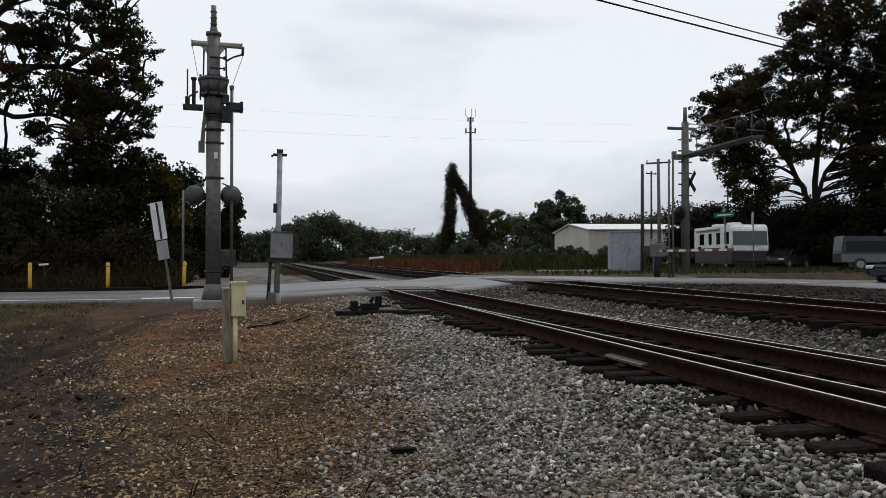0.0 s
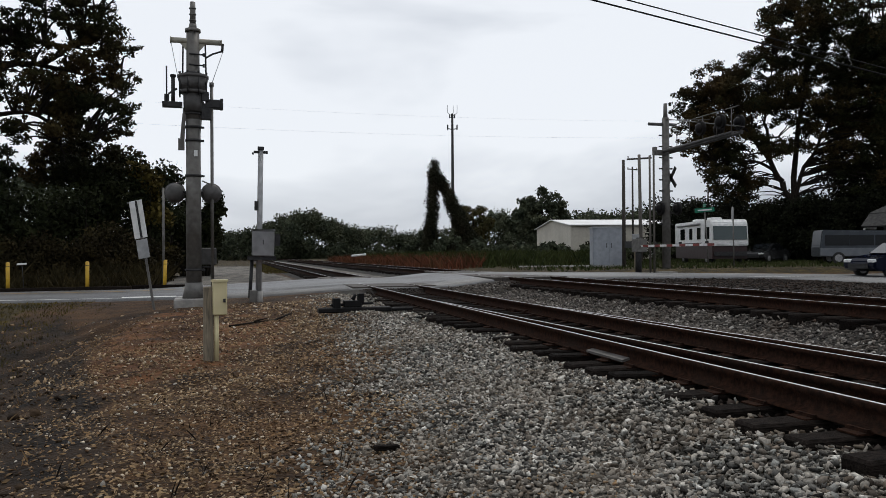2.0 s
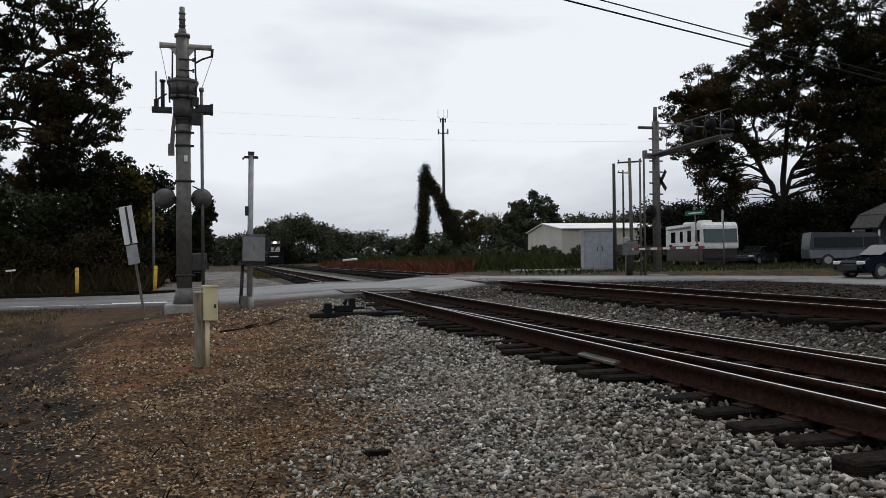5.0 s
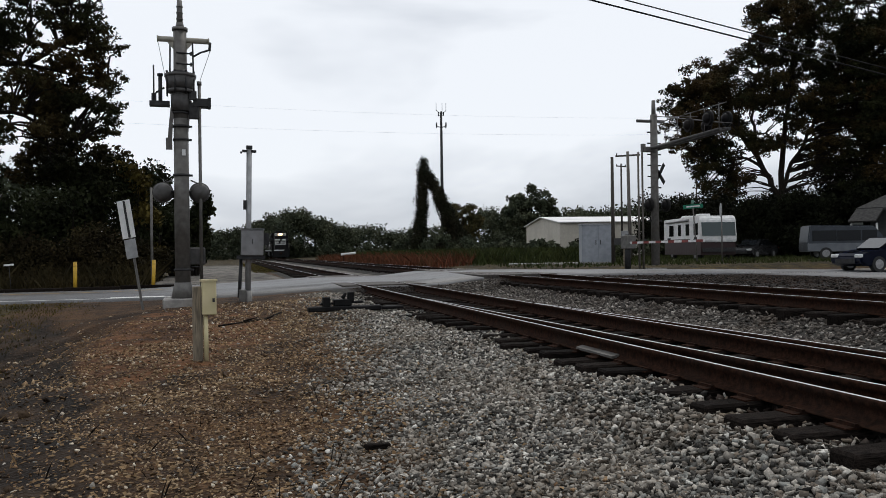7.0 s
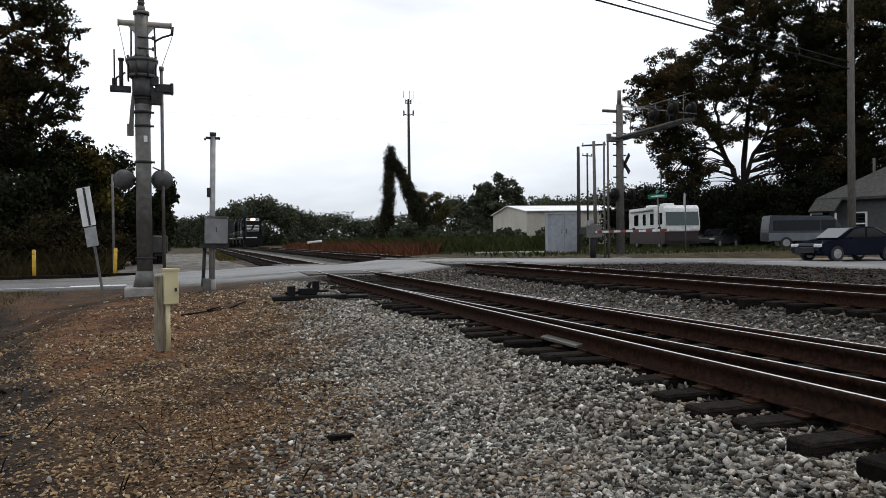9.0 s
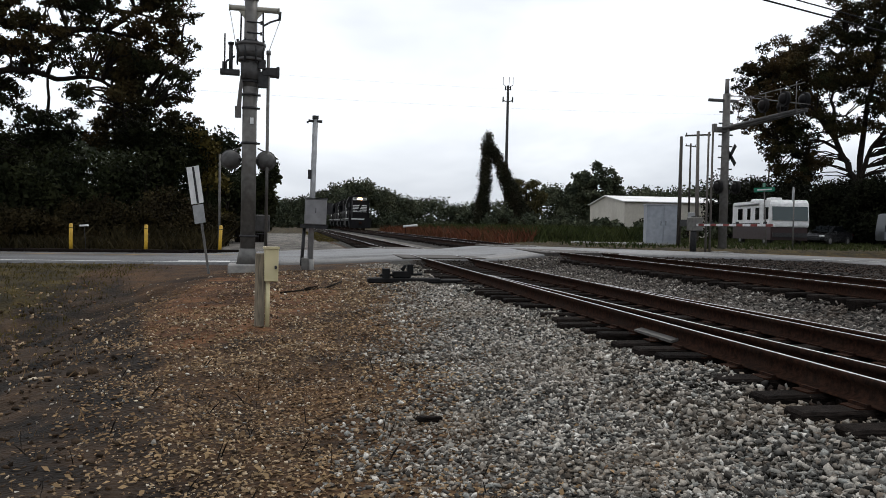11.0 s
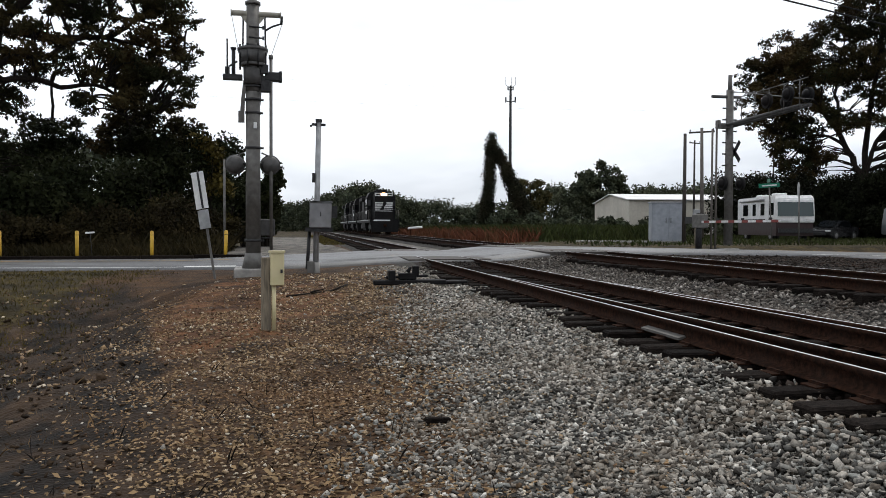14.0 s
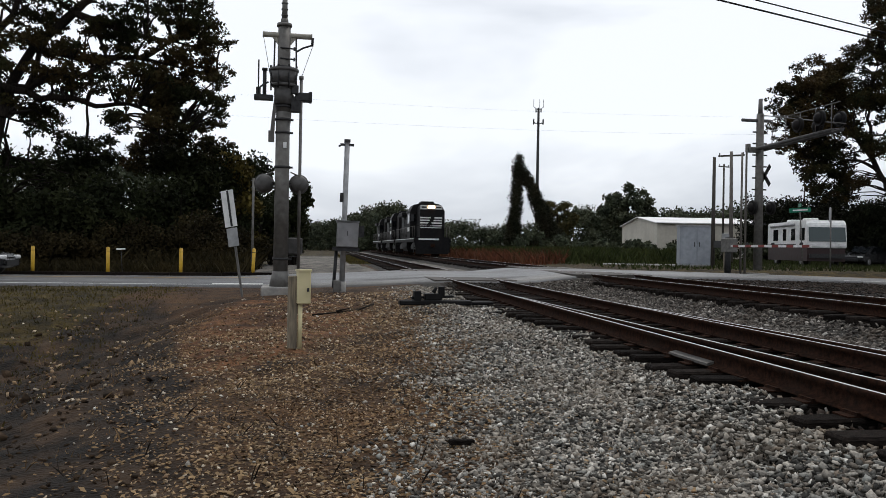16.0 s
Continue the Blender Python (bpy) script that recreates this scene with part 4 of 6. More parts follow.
def vegetation():
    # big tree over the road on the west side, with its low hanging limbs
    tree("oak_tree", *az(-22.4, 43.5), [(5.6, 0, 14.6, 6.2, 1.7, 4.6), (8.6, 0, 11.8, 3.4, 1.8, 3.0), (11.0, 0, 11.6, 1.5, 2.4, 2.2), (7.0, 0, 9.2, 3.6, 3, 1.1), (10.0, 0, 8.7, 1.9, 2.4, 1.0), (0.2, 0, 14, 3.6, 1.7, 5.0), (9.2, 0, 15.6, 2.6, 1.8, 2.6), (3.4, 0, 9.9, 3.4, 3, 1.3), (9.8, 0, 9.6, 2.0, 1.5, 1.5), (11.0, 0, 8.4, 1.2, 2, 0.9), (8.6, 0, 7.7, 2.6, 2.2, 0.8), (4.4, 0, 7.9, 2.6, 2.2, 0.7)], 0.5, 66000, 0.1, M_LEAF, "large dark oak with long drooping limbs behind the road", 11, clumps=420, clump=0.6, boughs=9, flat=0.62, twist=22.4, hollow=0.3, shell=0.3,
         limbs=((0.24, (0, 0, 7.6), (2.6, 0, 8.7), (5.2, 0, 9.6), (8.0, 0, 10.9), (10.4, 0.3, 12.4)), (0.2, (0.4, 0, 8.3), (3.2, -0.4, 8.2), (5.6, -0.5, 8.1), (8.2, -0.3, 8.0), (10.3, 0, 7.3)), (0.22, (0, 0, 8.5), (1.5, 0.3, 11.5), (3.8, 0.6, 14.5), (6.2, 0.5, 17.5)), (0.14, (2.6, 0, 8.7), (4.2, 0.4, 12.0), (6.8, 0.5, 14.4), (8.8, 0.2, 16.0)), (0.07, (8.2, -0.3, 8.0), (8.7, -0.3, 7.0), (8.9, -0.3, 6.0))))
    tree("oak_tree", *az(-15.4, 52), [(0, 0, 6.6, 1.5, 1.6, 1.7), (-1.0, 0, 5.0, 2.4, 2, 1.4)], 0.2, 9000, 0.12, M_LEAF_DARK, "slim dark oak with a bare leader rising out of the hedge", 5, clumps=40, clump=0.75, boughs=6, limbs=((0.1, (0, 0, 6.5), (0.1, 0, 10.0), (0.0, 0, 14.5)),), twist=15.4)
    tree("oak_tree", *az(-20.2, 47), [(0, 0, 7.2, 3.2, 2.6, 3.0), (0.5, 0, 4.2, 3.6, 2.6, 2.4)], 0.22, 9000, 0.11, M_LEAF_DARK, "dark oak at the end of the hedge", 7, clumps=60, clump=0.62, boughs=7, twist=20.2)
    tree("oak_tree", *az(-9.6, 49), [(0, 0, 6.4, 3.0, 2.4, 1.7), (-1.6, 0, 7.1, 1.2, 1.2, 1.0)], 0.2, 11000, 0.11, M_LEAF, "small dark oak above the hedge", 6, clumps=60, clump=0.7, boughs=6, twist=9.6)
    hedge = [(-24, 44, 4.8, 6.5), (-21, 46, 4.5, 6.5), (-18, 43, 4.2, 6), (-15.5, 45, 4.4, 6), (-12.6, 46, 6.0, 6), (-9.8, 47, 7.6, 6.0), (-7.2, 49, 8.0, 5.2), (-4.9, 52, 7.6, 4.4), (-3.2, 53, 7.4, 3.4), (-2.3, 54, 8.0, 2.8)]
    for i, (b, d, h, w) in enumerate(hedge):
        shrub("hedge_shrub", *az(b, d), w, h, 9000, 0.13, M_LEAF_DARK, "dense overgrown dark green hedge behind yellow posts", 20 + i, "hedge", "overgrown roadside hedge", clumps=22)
    shrub("yellowing_shrub", *az(-5.9, 48), 3.0, 7.5, 3600, 0.14, M_STRAW, "tall shrub with yellowing top leaves in the hedge", 40, clumps=14)
    for i, (b, d, h, w) in enumerate([(-25, 40.5, 2.6, 4.5), (-21.5, 40.5, 2.2, 4.5), (-18, 40, 2.4, 4), (-15.2, 41, 2.0, 4), (-12.8, 41, 2.8, 4.2), (-10.4, 42, 3.0, 4), (-8, 42.5, 3.2, 4), (-5.6, 44, 2.6, 3.2)]):
        shrub("bramble", *az(b, d), w, h, 5200, 0.085, M_BRAMBLE, "brownish olive bramble thicket below the hedge", 140 + i, "bramble", "brambles below the hedge", clumps=26)
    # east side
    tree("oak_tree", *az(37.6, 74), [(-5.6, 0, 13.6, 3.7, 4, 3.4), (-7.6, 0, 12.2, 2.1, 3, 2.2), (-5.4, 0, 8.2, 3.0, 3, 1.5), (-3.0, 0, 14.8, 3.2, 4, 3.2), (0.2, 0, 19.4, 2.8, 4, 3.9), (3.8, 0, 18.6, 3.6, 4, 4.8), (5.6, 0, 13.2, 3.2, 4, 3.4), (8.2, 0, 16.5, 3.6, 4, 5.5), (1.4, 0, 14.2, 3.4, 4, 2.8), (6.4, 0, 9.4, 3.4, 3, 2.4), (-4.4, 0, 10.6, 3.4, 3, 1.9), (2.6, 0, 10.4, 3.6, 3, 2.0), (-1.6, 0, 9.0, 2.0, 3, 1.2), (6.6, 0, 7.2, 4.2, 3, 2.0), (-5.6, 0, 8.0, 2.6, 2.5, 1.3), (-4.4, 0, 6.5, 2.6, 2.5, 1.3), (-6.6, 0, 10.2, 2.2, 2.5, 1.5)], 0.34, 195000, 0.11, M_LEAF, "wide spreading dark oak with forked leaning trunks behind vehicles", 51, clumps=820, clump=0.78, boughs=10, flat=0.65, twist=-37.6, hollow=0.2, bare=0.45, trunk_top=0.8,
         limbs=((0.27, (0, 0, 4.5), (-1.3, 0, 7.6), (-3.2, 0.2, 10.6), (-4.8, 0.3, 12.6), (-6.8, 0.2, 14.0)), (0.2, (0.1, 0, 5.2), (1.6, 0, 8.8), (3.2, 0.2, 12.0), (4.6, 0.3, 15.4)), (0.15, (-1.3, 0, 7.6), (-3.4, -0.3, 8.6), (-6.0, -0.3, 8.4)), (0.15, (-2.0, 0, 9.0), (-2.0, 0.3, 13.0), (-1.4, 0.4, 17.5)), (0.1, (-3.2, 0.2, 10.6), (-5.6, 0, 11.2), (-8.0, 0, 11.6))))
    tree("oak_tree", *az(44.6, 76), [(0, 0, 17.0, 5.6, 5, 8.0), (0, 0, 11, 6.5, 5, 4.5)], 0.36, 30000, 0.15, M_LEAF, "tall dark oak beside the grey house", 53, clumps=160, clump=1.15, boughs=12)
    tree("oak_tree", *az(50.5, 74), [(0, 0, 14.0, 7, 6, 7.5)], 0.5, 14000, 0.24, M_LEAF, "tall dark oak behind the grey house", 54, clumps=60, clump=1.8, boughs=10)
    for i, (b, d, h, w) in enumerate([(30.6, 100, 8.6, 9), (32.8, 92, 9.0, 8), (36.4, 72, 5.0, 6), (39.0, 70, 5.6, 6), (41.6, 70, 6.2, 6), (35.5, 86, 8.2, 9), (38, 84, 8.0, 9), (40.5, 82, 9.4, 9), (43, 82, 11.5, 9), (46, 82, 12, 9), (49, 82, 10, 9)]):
        shrub("undergrowth", *az(b, d), w, h, 15000, 0.14, M_LEAF_SHADED, "dark undergrowth beneath tall oaks", 60 + i, "undergrowth", "undergrowth below the oaks", clumps=20)
    tree("round_tree", *az(21.3, 150), [(0, 0, 7.6, 4.9, 4.5, 4.6)], 0.3, 12000, 0.3, M_LEAF_HAZED, "rounded green tree behind the metal shed", 71, clumps=46, clump=1.6, boughs=7, bare=0.15)
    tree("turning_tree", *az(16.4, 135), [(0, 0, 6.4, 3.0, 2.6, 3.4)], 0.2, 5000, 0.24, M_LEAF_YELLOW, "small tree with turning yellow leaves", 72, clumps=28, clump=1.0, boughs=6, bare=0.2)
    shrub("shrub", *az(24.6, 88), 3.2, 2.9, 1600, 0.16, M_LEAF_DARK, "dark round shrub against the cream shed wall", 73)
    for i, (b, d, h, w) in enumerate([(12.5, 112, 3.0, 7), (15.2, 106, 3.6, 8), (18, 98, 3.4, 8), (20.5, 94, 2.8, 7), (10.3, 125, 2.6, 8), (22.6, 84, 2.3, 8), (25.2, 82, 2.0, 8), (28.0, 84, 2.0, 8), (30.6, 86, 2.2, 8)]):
        shrub("brush", *az(b, d), w, h, 3000, 0.2, M_LEAF_HAZED, "low green brush beside the far track", 80 + i, "brush", "brush along the far track", clumps=16)


vegetation()


def blades(name, label, pts, h, mat, wide=0.02):
    """Grass: thin bent upright blades at the given plan points."""
    n = len(pts)
    p = np.column_stack([pts, ground_z(pts[:, 0], pts[:, 1]) - 0.03])
    w = rng.uniform(0, 2 * math.pi, n)
    side = np.column_stack([np.cos(w), np.sin(w), np.zeros(n)]) * wide * rng.uniform(0.6, 1.5, n)[:, None]
    hh = h * rng.uniform(0.4, 1.2, n)
    lean = np.column_stack([rng.normal(0, 0.3, n), rng.normal(0, 0.3, n), np.ones(n)]) * hh[:, None]
    v = np.stack([p - side, p + side, p + lean * 0.6 + side * 0.6, p + lean * np.array([1.25, 1.25, 1.0])], 1)
    f = np.arange(n * 4).reshape(n, 4)
    return tagged(new(name, array_mesh(name, v.reshape(-1, 3), f, mat)), label, "grass", kind="stuff")


def grasses():
    def spots(n, x0, x1, y0, y1):
        return np.column_stack([rng.uniform(x0, x1, n), rng.uniform(y0, y1, n)])
    blades("tall_grass", "tall rank grass behind the yellow posts", spots(16000, -26, -3.4, 34.4, 42), 0.6, M_DRYGRASS, 0.025)
    blades("tall_grass", "tall brown weeds below the hedge", spots(9000, -26, -3.4, 38, 46), 1.0, M_DRYGRASS, 0.04)
    blades("grass", "rough grass on the ditch bank", spots(12000, -16, -4.0, 15, 25.5), 0.1, M_STRAW, 0.012)
    blades("grass", "dry grass on the ditch bank", spots(8000, -14, -3.2, 8, 24), 0.09, M_STRAW, 0.01)
    blades("dry_weeds", "dead straw stalks on the ditch slope", spots(900, -5.5, -1.6, 4, 16), 0.12, M_LITTER, 0.004)
    blades("grass", "rough green grass in the lot beyond the crossing", spots(26000, 14, 60, 34, 80), 0.22, M_GRASS_LOT, 0.035)
    bank = spots(36000, 14.5, 44, 48, 104)
    bank = bank[bank[:, 0] < 0.5 * bank[:, 1]]
    blades("grass", "tall grass bank along the far track", bank, 1.0, M_GRASS_LOT, 0.03)
    reds = spots(16000, 11.8, 26, 46, 112)
    reds = reds[reds[:, 0] < 0.305 * reds[:, 1]]
    blades("red_weeds", "rust red weeds beside the far track", reds, 0.85, M_REDWEED, 0.03)
    blades("grass", "short grass between the far tracks", spots(5000, 1.8, 3.3, 56, 110), 0.12, M_STRAW, 0.03)
    near = spots(170, -2.0, 1.2, 4, 10)
    blades("dry_weeds", "sparse dry weed stalks in stony soil", near, 0.16, M_BARK, 0.004)


grasses()


# ---- crossing signals on the near side ----
def near_signal_mast():
    x, y = -1.05, 21.0
    z = gz(x, y)
    t = thing("crossing_signal_mast", "tall grey galvanised crossing signal mast with crossbar", "signal mast", pose(x, y, z, 0, 0, 2.9) @ Matrix.Scale(0.945, 4))
    b = nb()
    box(b, (0, 0, 0.06), (1.0, 1.0, 0.3))
    part("footing", bevel(b, 0.03), M_CONCRETE, t, "concrete footing")
    b = nb()
    tube(b, (0, 0, 0.2), (0, 0, 0.62), 0.30, 0.21, 16)
    tube(b, (0, 0, 0.6), (0, 0, 4.9), 0.195, 0.185, 18)
    tube(b, (0, 0, 4.9), (0, 0, 7.25), 0.175, 0.165, 18)
    tube(b, (0, 0, 7.25), (0, 0, 7.42), 0.115, 0.09, 14)
    tube(b, (0, 0, 7.42), (0, 0, 8.0), 0.078, 0.066, 14)
    for h in (7.5, 7.66, 7.82):
        tube(b, (0, 0, h), (0, 0, h + 0.025), 0.09, 0.09, 14)
    tube(b, (0, 0, 7.2), (0, 0, 7.28), 0.2, 0.2, 18)
    part("mast", b, M_GALV, t)
    for h, r in ((0.95, 0.225), (3.42, 0.215), (4.7, 0.215), (5.05, 0.205), (5.35, 0.21), (4.35, 0.205), (6.1, 0.215)):
        b = nb()
        tube(b, (0, 0, h - 0.03), (0, 0, h + 0.03), r, r, 18)
        box(b, (r + 0.02, 0, h), (0.09, 0.05, 0.05))
        part("band", b, M_DARK, t, "dark steel clamp band")
    b = nb()
    tube(b, (-0.56, 0, 6.97), (0.72, 0, 6.97), 0.075, 0.075, 12)
    prism(b, [(-0.34, 6.93), (0.34, 6.93), (0.17, 6.72), (-0.17, 6.72)], "y", -0.03, 0.03)
    for sx in (-0.57, 0.71):
        tube(b, (sx, 0, 6.97), (sx + 0.03, 0, 6.97), 0.09, 0.09, 12)
    part("crossbar", b, M_PALE, t, "pale cream crossbar pipe")
    b = nb()
    tube(b, (0, 0, 5.98), (0, 0, 6.06), 0.4, 0.4, 10)
    tube(b, (0, 0, 5.66), (0, 0, 5.98), 0.3, 0.39, 10)
    tube(b, (0, 0, 5.58), (0, 0, 5.66), 0.33, 0.33, 10)
    tube(b, (0, 0, 5.1), (0, 0, 5.58), 0.24, 0.25, 12)
    part("collar", b, M_FLASHER, t, "dark flared clamp collar")
    for k in range(8):
        a = 2 * math.pi * (k + 0.5) / 8
        b = nb()
        tube(b, (0.36 * math.cos(a), 0.36 * math.sin(a), 5.5), (0.36 * math.cos(a), 0.36 * math.sin(a), 6.12), 0.022, seg=6)
        box(b, (0.36 * math.cos(a), 0.36 * math.sin(a), 6.1), (0.06, 0.06, 0.04))
        part("clamp_bolt", b, M_DARK, t)
    for h in (6.32, 6.6):
        b = nb()
        tube(b, (-0.1, -0.17, h), (0.27, -0.17, h - 0.02), 0.022, seg=6)
        box(b, (0.27, -0.17, h - 0.02), (0.05, 0.06, 0.09))
        part("eye_bolt", b, M_DARK, t)
    # drop rods from the crossbar
    for sx in (-0.26, 0.33):
        b = nb()
        tube(b, (sx, 0, 6.0), (sx * 0.95, 0, 6.9), 0.022, 0.022, 8)
        part("rod", b, M_DARK, t)
    b = nb()
    tube(b, (0.33, 0, 6.55), (0.5, 0, 6.66), 0.025, seg=8)
    tube(b, (0.5, 0, 6.66), (0.74, 0, 6.75), 0.025, seg=8)
    tube(b, (0.74, 0, 6.72), (0.76, 0, 6.95), 0.035, seg=8)
    part("stay", b, M_DARK, t)
    for a, c in (((-0.55, 0, 6.93), (-0.36, 0, 5.9)), ((0.75, 0, 6.7), (0.45, 0, 5.8))):
        b = nb()
        tube(b, a, c, 0.008, seg=5)
        part("guy_wire", b, M_ALU, t)
    # cantilever arm over the road, seen end on, carrying flashers
    b = nb()
    tube(b, (-0.16, 0.1, 5.55), (-0.16, 8.2, 5.75), 0.075, 0.06, 12)
    tube(b, (0.2, 0.1, 5.55), (0.2, 8.2, 5.75), 0.075, 0.06, 12)
    for k in range(7):
        tube(b, (-0.16, 0.6 + k * 1.2, 5.57 + k * 0.03), (0.2, 1.2 + k * 1.2, 5.58 + k * 0.03), 0.02, seg=6)
    part("arm", b, M_GALV, t, "twin pipe cantilever arm")
    # bracket boxes at both sides
    b = nb()
    box(b, (-0.52, 0.05, 5.28), (0.5, 0.3, 0.12))
    tube(b, (-0.66, 0, 5.3), (-0.66, 0, 6.28), 0.02, seg=8)
    tube(b, (-0.5, 0, 5.3), (-0.5, 0, 6.02), 0.05, 0.05, seg=10)
    tube(b, (-0.5, 0, 6.0), (-0.5, 0, 6.06), 0.075, 0.075, seg=10)
    tube(b, (-0.62, 0, 5.55), (-0.4, 0, 5.7), 0.025, seg=6)
    box(b, (-0.66, 0.05, 5.42), (0.12, 0.12, 0.26))
    part("bracket", b, M_DARK, t, "dark bracket with short uprights")
    b = nb()
    box(b, (0.52, 0.05, 5.33), (0.42, 0.32, 0.22))
    box(b, (0.33, 0.0, 5.12), (0.26, 0.2, 0.42))
    box(b, (0.3, -0.12, 5.5), (0.2, 0.1, 0.24))
    box(b, (0.72, 0.0, 5.33), (0.08, 0.24, 0.28))
    part("lamp_bracket", bevel(b, 0.015), M_DARK, t)
    b = nb()
    prism(b, [(-0.25, 5.2), (-0.3, 4.75), (-0.33, 4.4), (-0.22, 4.36), (-0.2, 4.8), (-0.15, 5.15)], "y", -0.05, 0.05)
    box(b, (-0.3, 0.0, 4.24), (0.16, 0.12, 0.3))
    part("cable_guard", b, M_GALV, t)
    b = nb()
    box(b, (0.06, -0.2, 4.0), (0.09, 0.012, 0.16))
    part("tag", b, M_WHITE, t, "small white number-less tag plate")
    # pair of flashing-light heads facing the road, seen from behind
    for sx in (-0.47, 0.45):
        h = nb()
        m = pose(0, 0, 0, 90, 0, 0).to_3x3()
        dome(h, (sx, 0.1, 2.98), 0.25, m, 0.8)
        tube(h, (sx, 0.12, 2.98), (sx, 0.2, 2.98), 0.27, 0.27, 18)
        tube(h, (sx * 0.5, 0.1, 3.3), (sx, 0.1, 3.2), 0.02, seg=6)
        o = part("flasher", h, M_FLASHER, t, "round flasher housing seen from behind")
        b = nb()
        tube(b, (sx, 0.2, 2.98), (sx, 0.215, 2.98), 0.13, 0.13, 14)
        part("lens", b, M_RED, o, "unlit red lens")
    b = nb()
    tube(b, (-0.4, 0.02, 3.0), (0.4, 0.02, 3.0), 0.03, seg=8)
    part("flasher_arm", b, M_DARK, t)
    b = nb()
    box(b, (0.36, 0.35, 1.3), (0.44, 0.4, 0.46))
    part("gate_mechanism", bevel(b, 0.03), M_FLASHER, t, "grey motor housing behind the mast")
    # slim conduit pole beside the mast
    b = nb()
    tube(b, (0.47, 0.0, 0.4), (0.47, 0.0, 5.85), 0.042, 0.042, 10)
    tube(b, (0.47, 0.0, 5.8), (0.47, 0, 5.9), 0.06, 0.06, 10)
    part("conduit", b, M_GALV, t)
    b = nb()
    tube(b, (0.15, 0, 1.02), (0.47, 0, 1.02), 0.02, seg=6)
    part("strut", b, M_DARK, t)


near_signal_mast()


def relay_pole():
    x, y = 0.52, 21.6
    t = thing("relay_box_pole", "slim grey pole carrying a square relay box", "relay pole", pose(x, y, gz(x, y), 0, 1.2, 0))
    b = nb()
    tube(b, (-0.02, 0, -0.1), (-0.02, 0, 0.28), 0.14, 0.12, 8)
    part("base", b, M_CONCRETE, t)
    b = nb()
    tube(b, (0, 0, 0.2), (0, 0, 3.98), 0.075, 0.068, 12)
    part("pole", b, M_ALU, t)
    b = nb()
    box(b, (0, 0, 3.9), (0.36, 0.09, 0.06))
    box(b, (0, 0, 4.0), (0.16, 0.16, 0.08))
    box(b, (-0.2, 0, 3.86), (0.05, 0.05, 0.05))
    part("cap", b, M_DARK, t)
    b = nb()
    box(b, (-0.1, -0.02, 2.5), (0.08, 0.12, 0.24))
    part("small_box", b, M_DARK, t)
    b = nb()
    box(b, (0.09, -0.16, 1.52), (0.56, 0.4, 0.66))
    bx = part("relay_box", bevel(b, 0.02), M_BOXGREY, t, "square galvanised relay box")
    b = nb()
    box(b, (0.09, -0.365, 1.87), (0.58, 0.03, 0.03))
    box(b, (0.09, -0.16, 1.865), (0.6, 0.44, 0.03))
    part("lid", b, M_ALU, bx, "pale hinged lid")
    b = nb()
    box(b, (0.09, -0.37, 1.55), (0.02, 0.02, 0.12))
    part("latch", b, M_DARK, bx)
    b = nb()
    box(b, (0.06, -0.05, 1.14), (0.7, 0.5, 0.1))
    box(b, (0.46, 0.1, 1.62), (0.14, 0.4, 0.3))
    part("shelf", b, M_DARK, t)
    b = nb()
    tube(b, (-0.22, -0.05, 0.1), (-0.18, -0.05, 1.15), 0.045, 0.045, 8)
    part("conduit", b, M_DARK, t)
    b = nb()
    box(b, (-0.13, -0.08, 0.14), (0.2, 0.22, 0.34))
    part("pedestal", bevel(b, 0.02), M_GALV, t)


relay_pole()


def meter_post():
    x, y = -0.33, 11.6
    t = thing("utility_post", "short wooden post carrying a cream plastic box", "utility post", pose(x, y, gz(x, y), 0, 0, 8))
    b = nb()
    box(b, (-0.06, 0, 0.47), (0.13, 0.11, 1.1))
    part("post", bevel(b, 0.012), M_WOOD, t, "weathered square timber post")
    b = nb()
    box(b, (0.085, -0.05, 0.86), (0.19, 0.15, 0.46))
    bx = part("meter_box", bevel(b, 0.012), M_CREAM, t, "cream plastic box")
    b = nb()
    box(b, (0.085, -0.05, 1.1), (0.215, 0.175, 0.03))
    part("lid", b, M_CREAM, bx)
    b = nb()
    box(b, (0.14, -0.132, 0.83), (0.03, 0.02, 0.05))
    part("latch", b, M_DARK, bx)
    b = nb()
    tube(b, (0.045, -0.03, -0.05), (0.045, -0.03, 0.66), 0.032, 0.032, 10)
    part("conduit", b, M_CREAM, t, "cream plastic conduit")


meter_post()


def road_sign():
    x, y = -1.95, 20.6
    t = thing("road_sign", "leaning road sign with two bare white panels", "road sign", pose(x, y, gz(x, y), 0, -9.6, -24))
    b = nb()
    box(b, (0, 0, 1.1), (0.055, 0.03, 2.4))
    part("post", b, M_GALV, t)
    b = nb()
    box(b, (-0.02, -0.03, 2.22), (0.34, 0.012, 0.92))
    part("panel", bevel(b, 0.005), M_WHITE, t, "tall pale aluminium sign back")
    b = nb()
    box(b, (-0.02, -0.03, 1.50), (0.3, 0.012, 0.46))
    part("panel", bevel(b, 0.005), M_ALU, t, "small pale aluminium plaque")
    b = nb()
    box(b, (0.0, -0.045, 2.22), (0.05, 0.02, 0.9))
    part("rail", b, M_DARK, t)


road_sign()


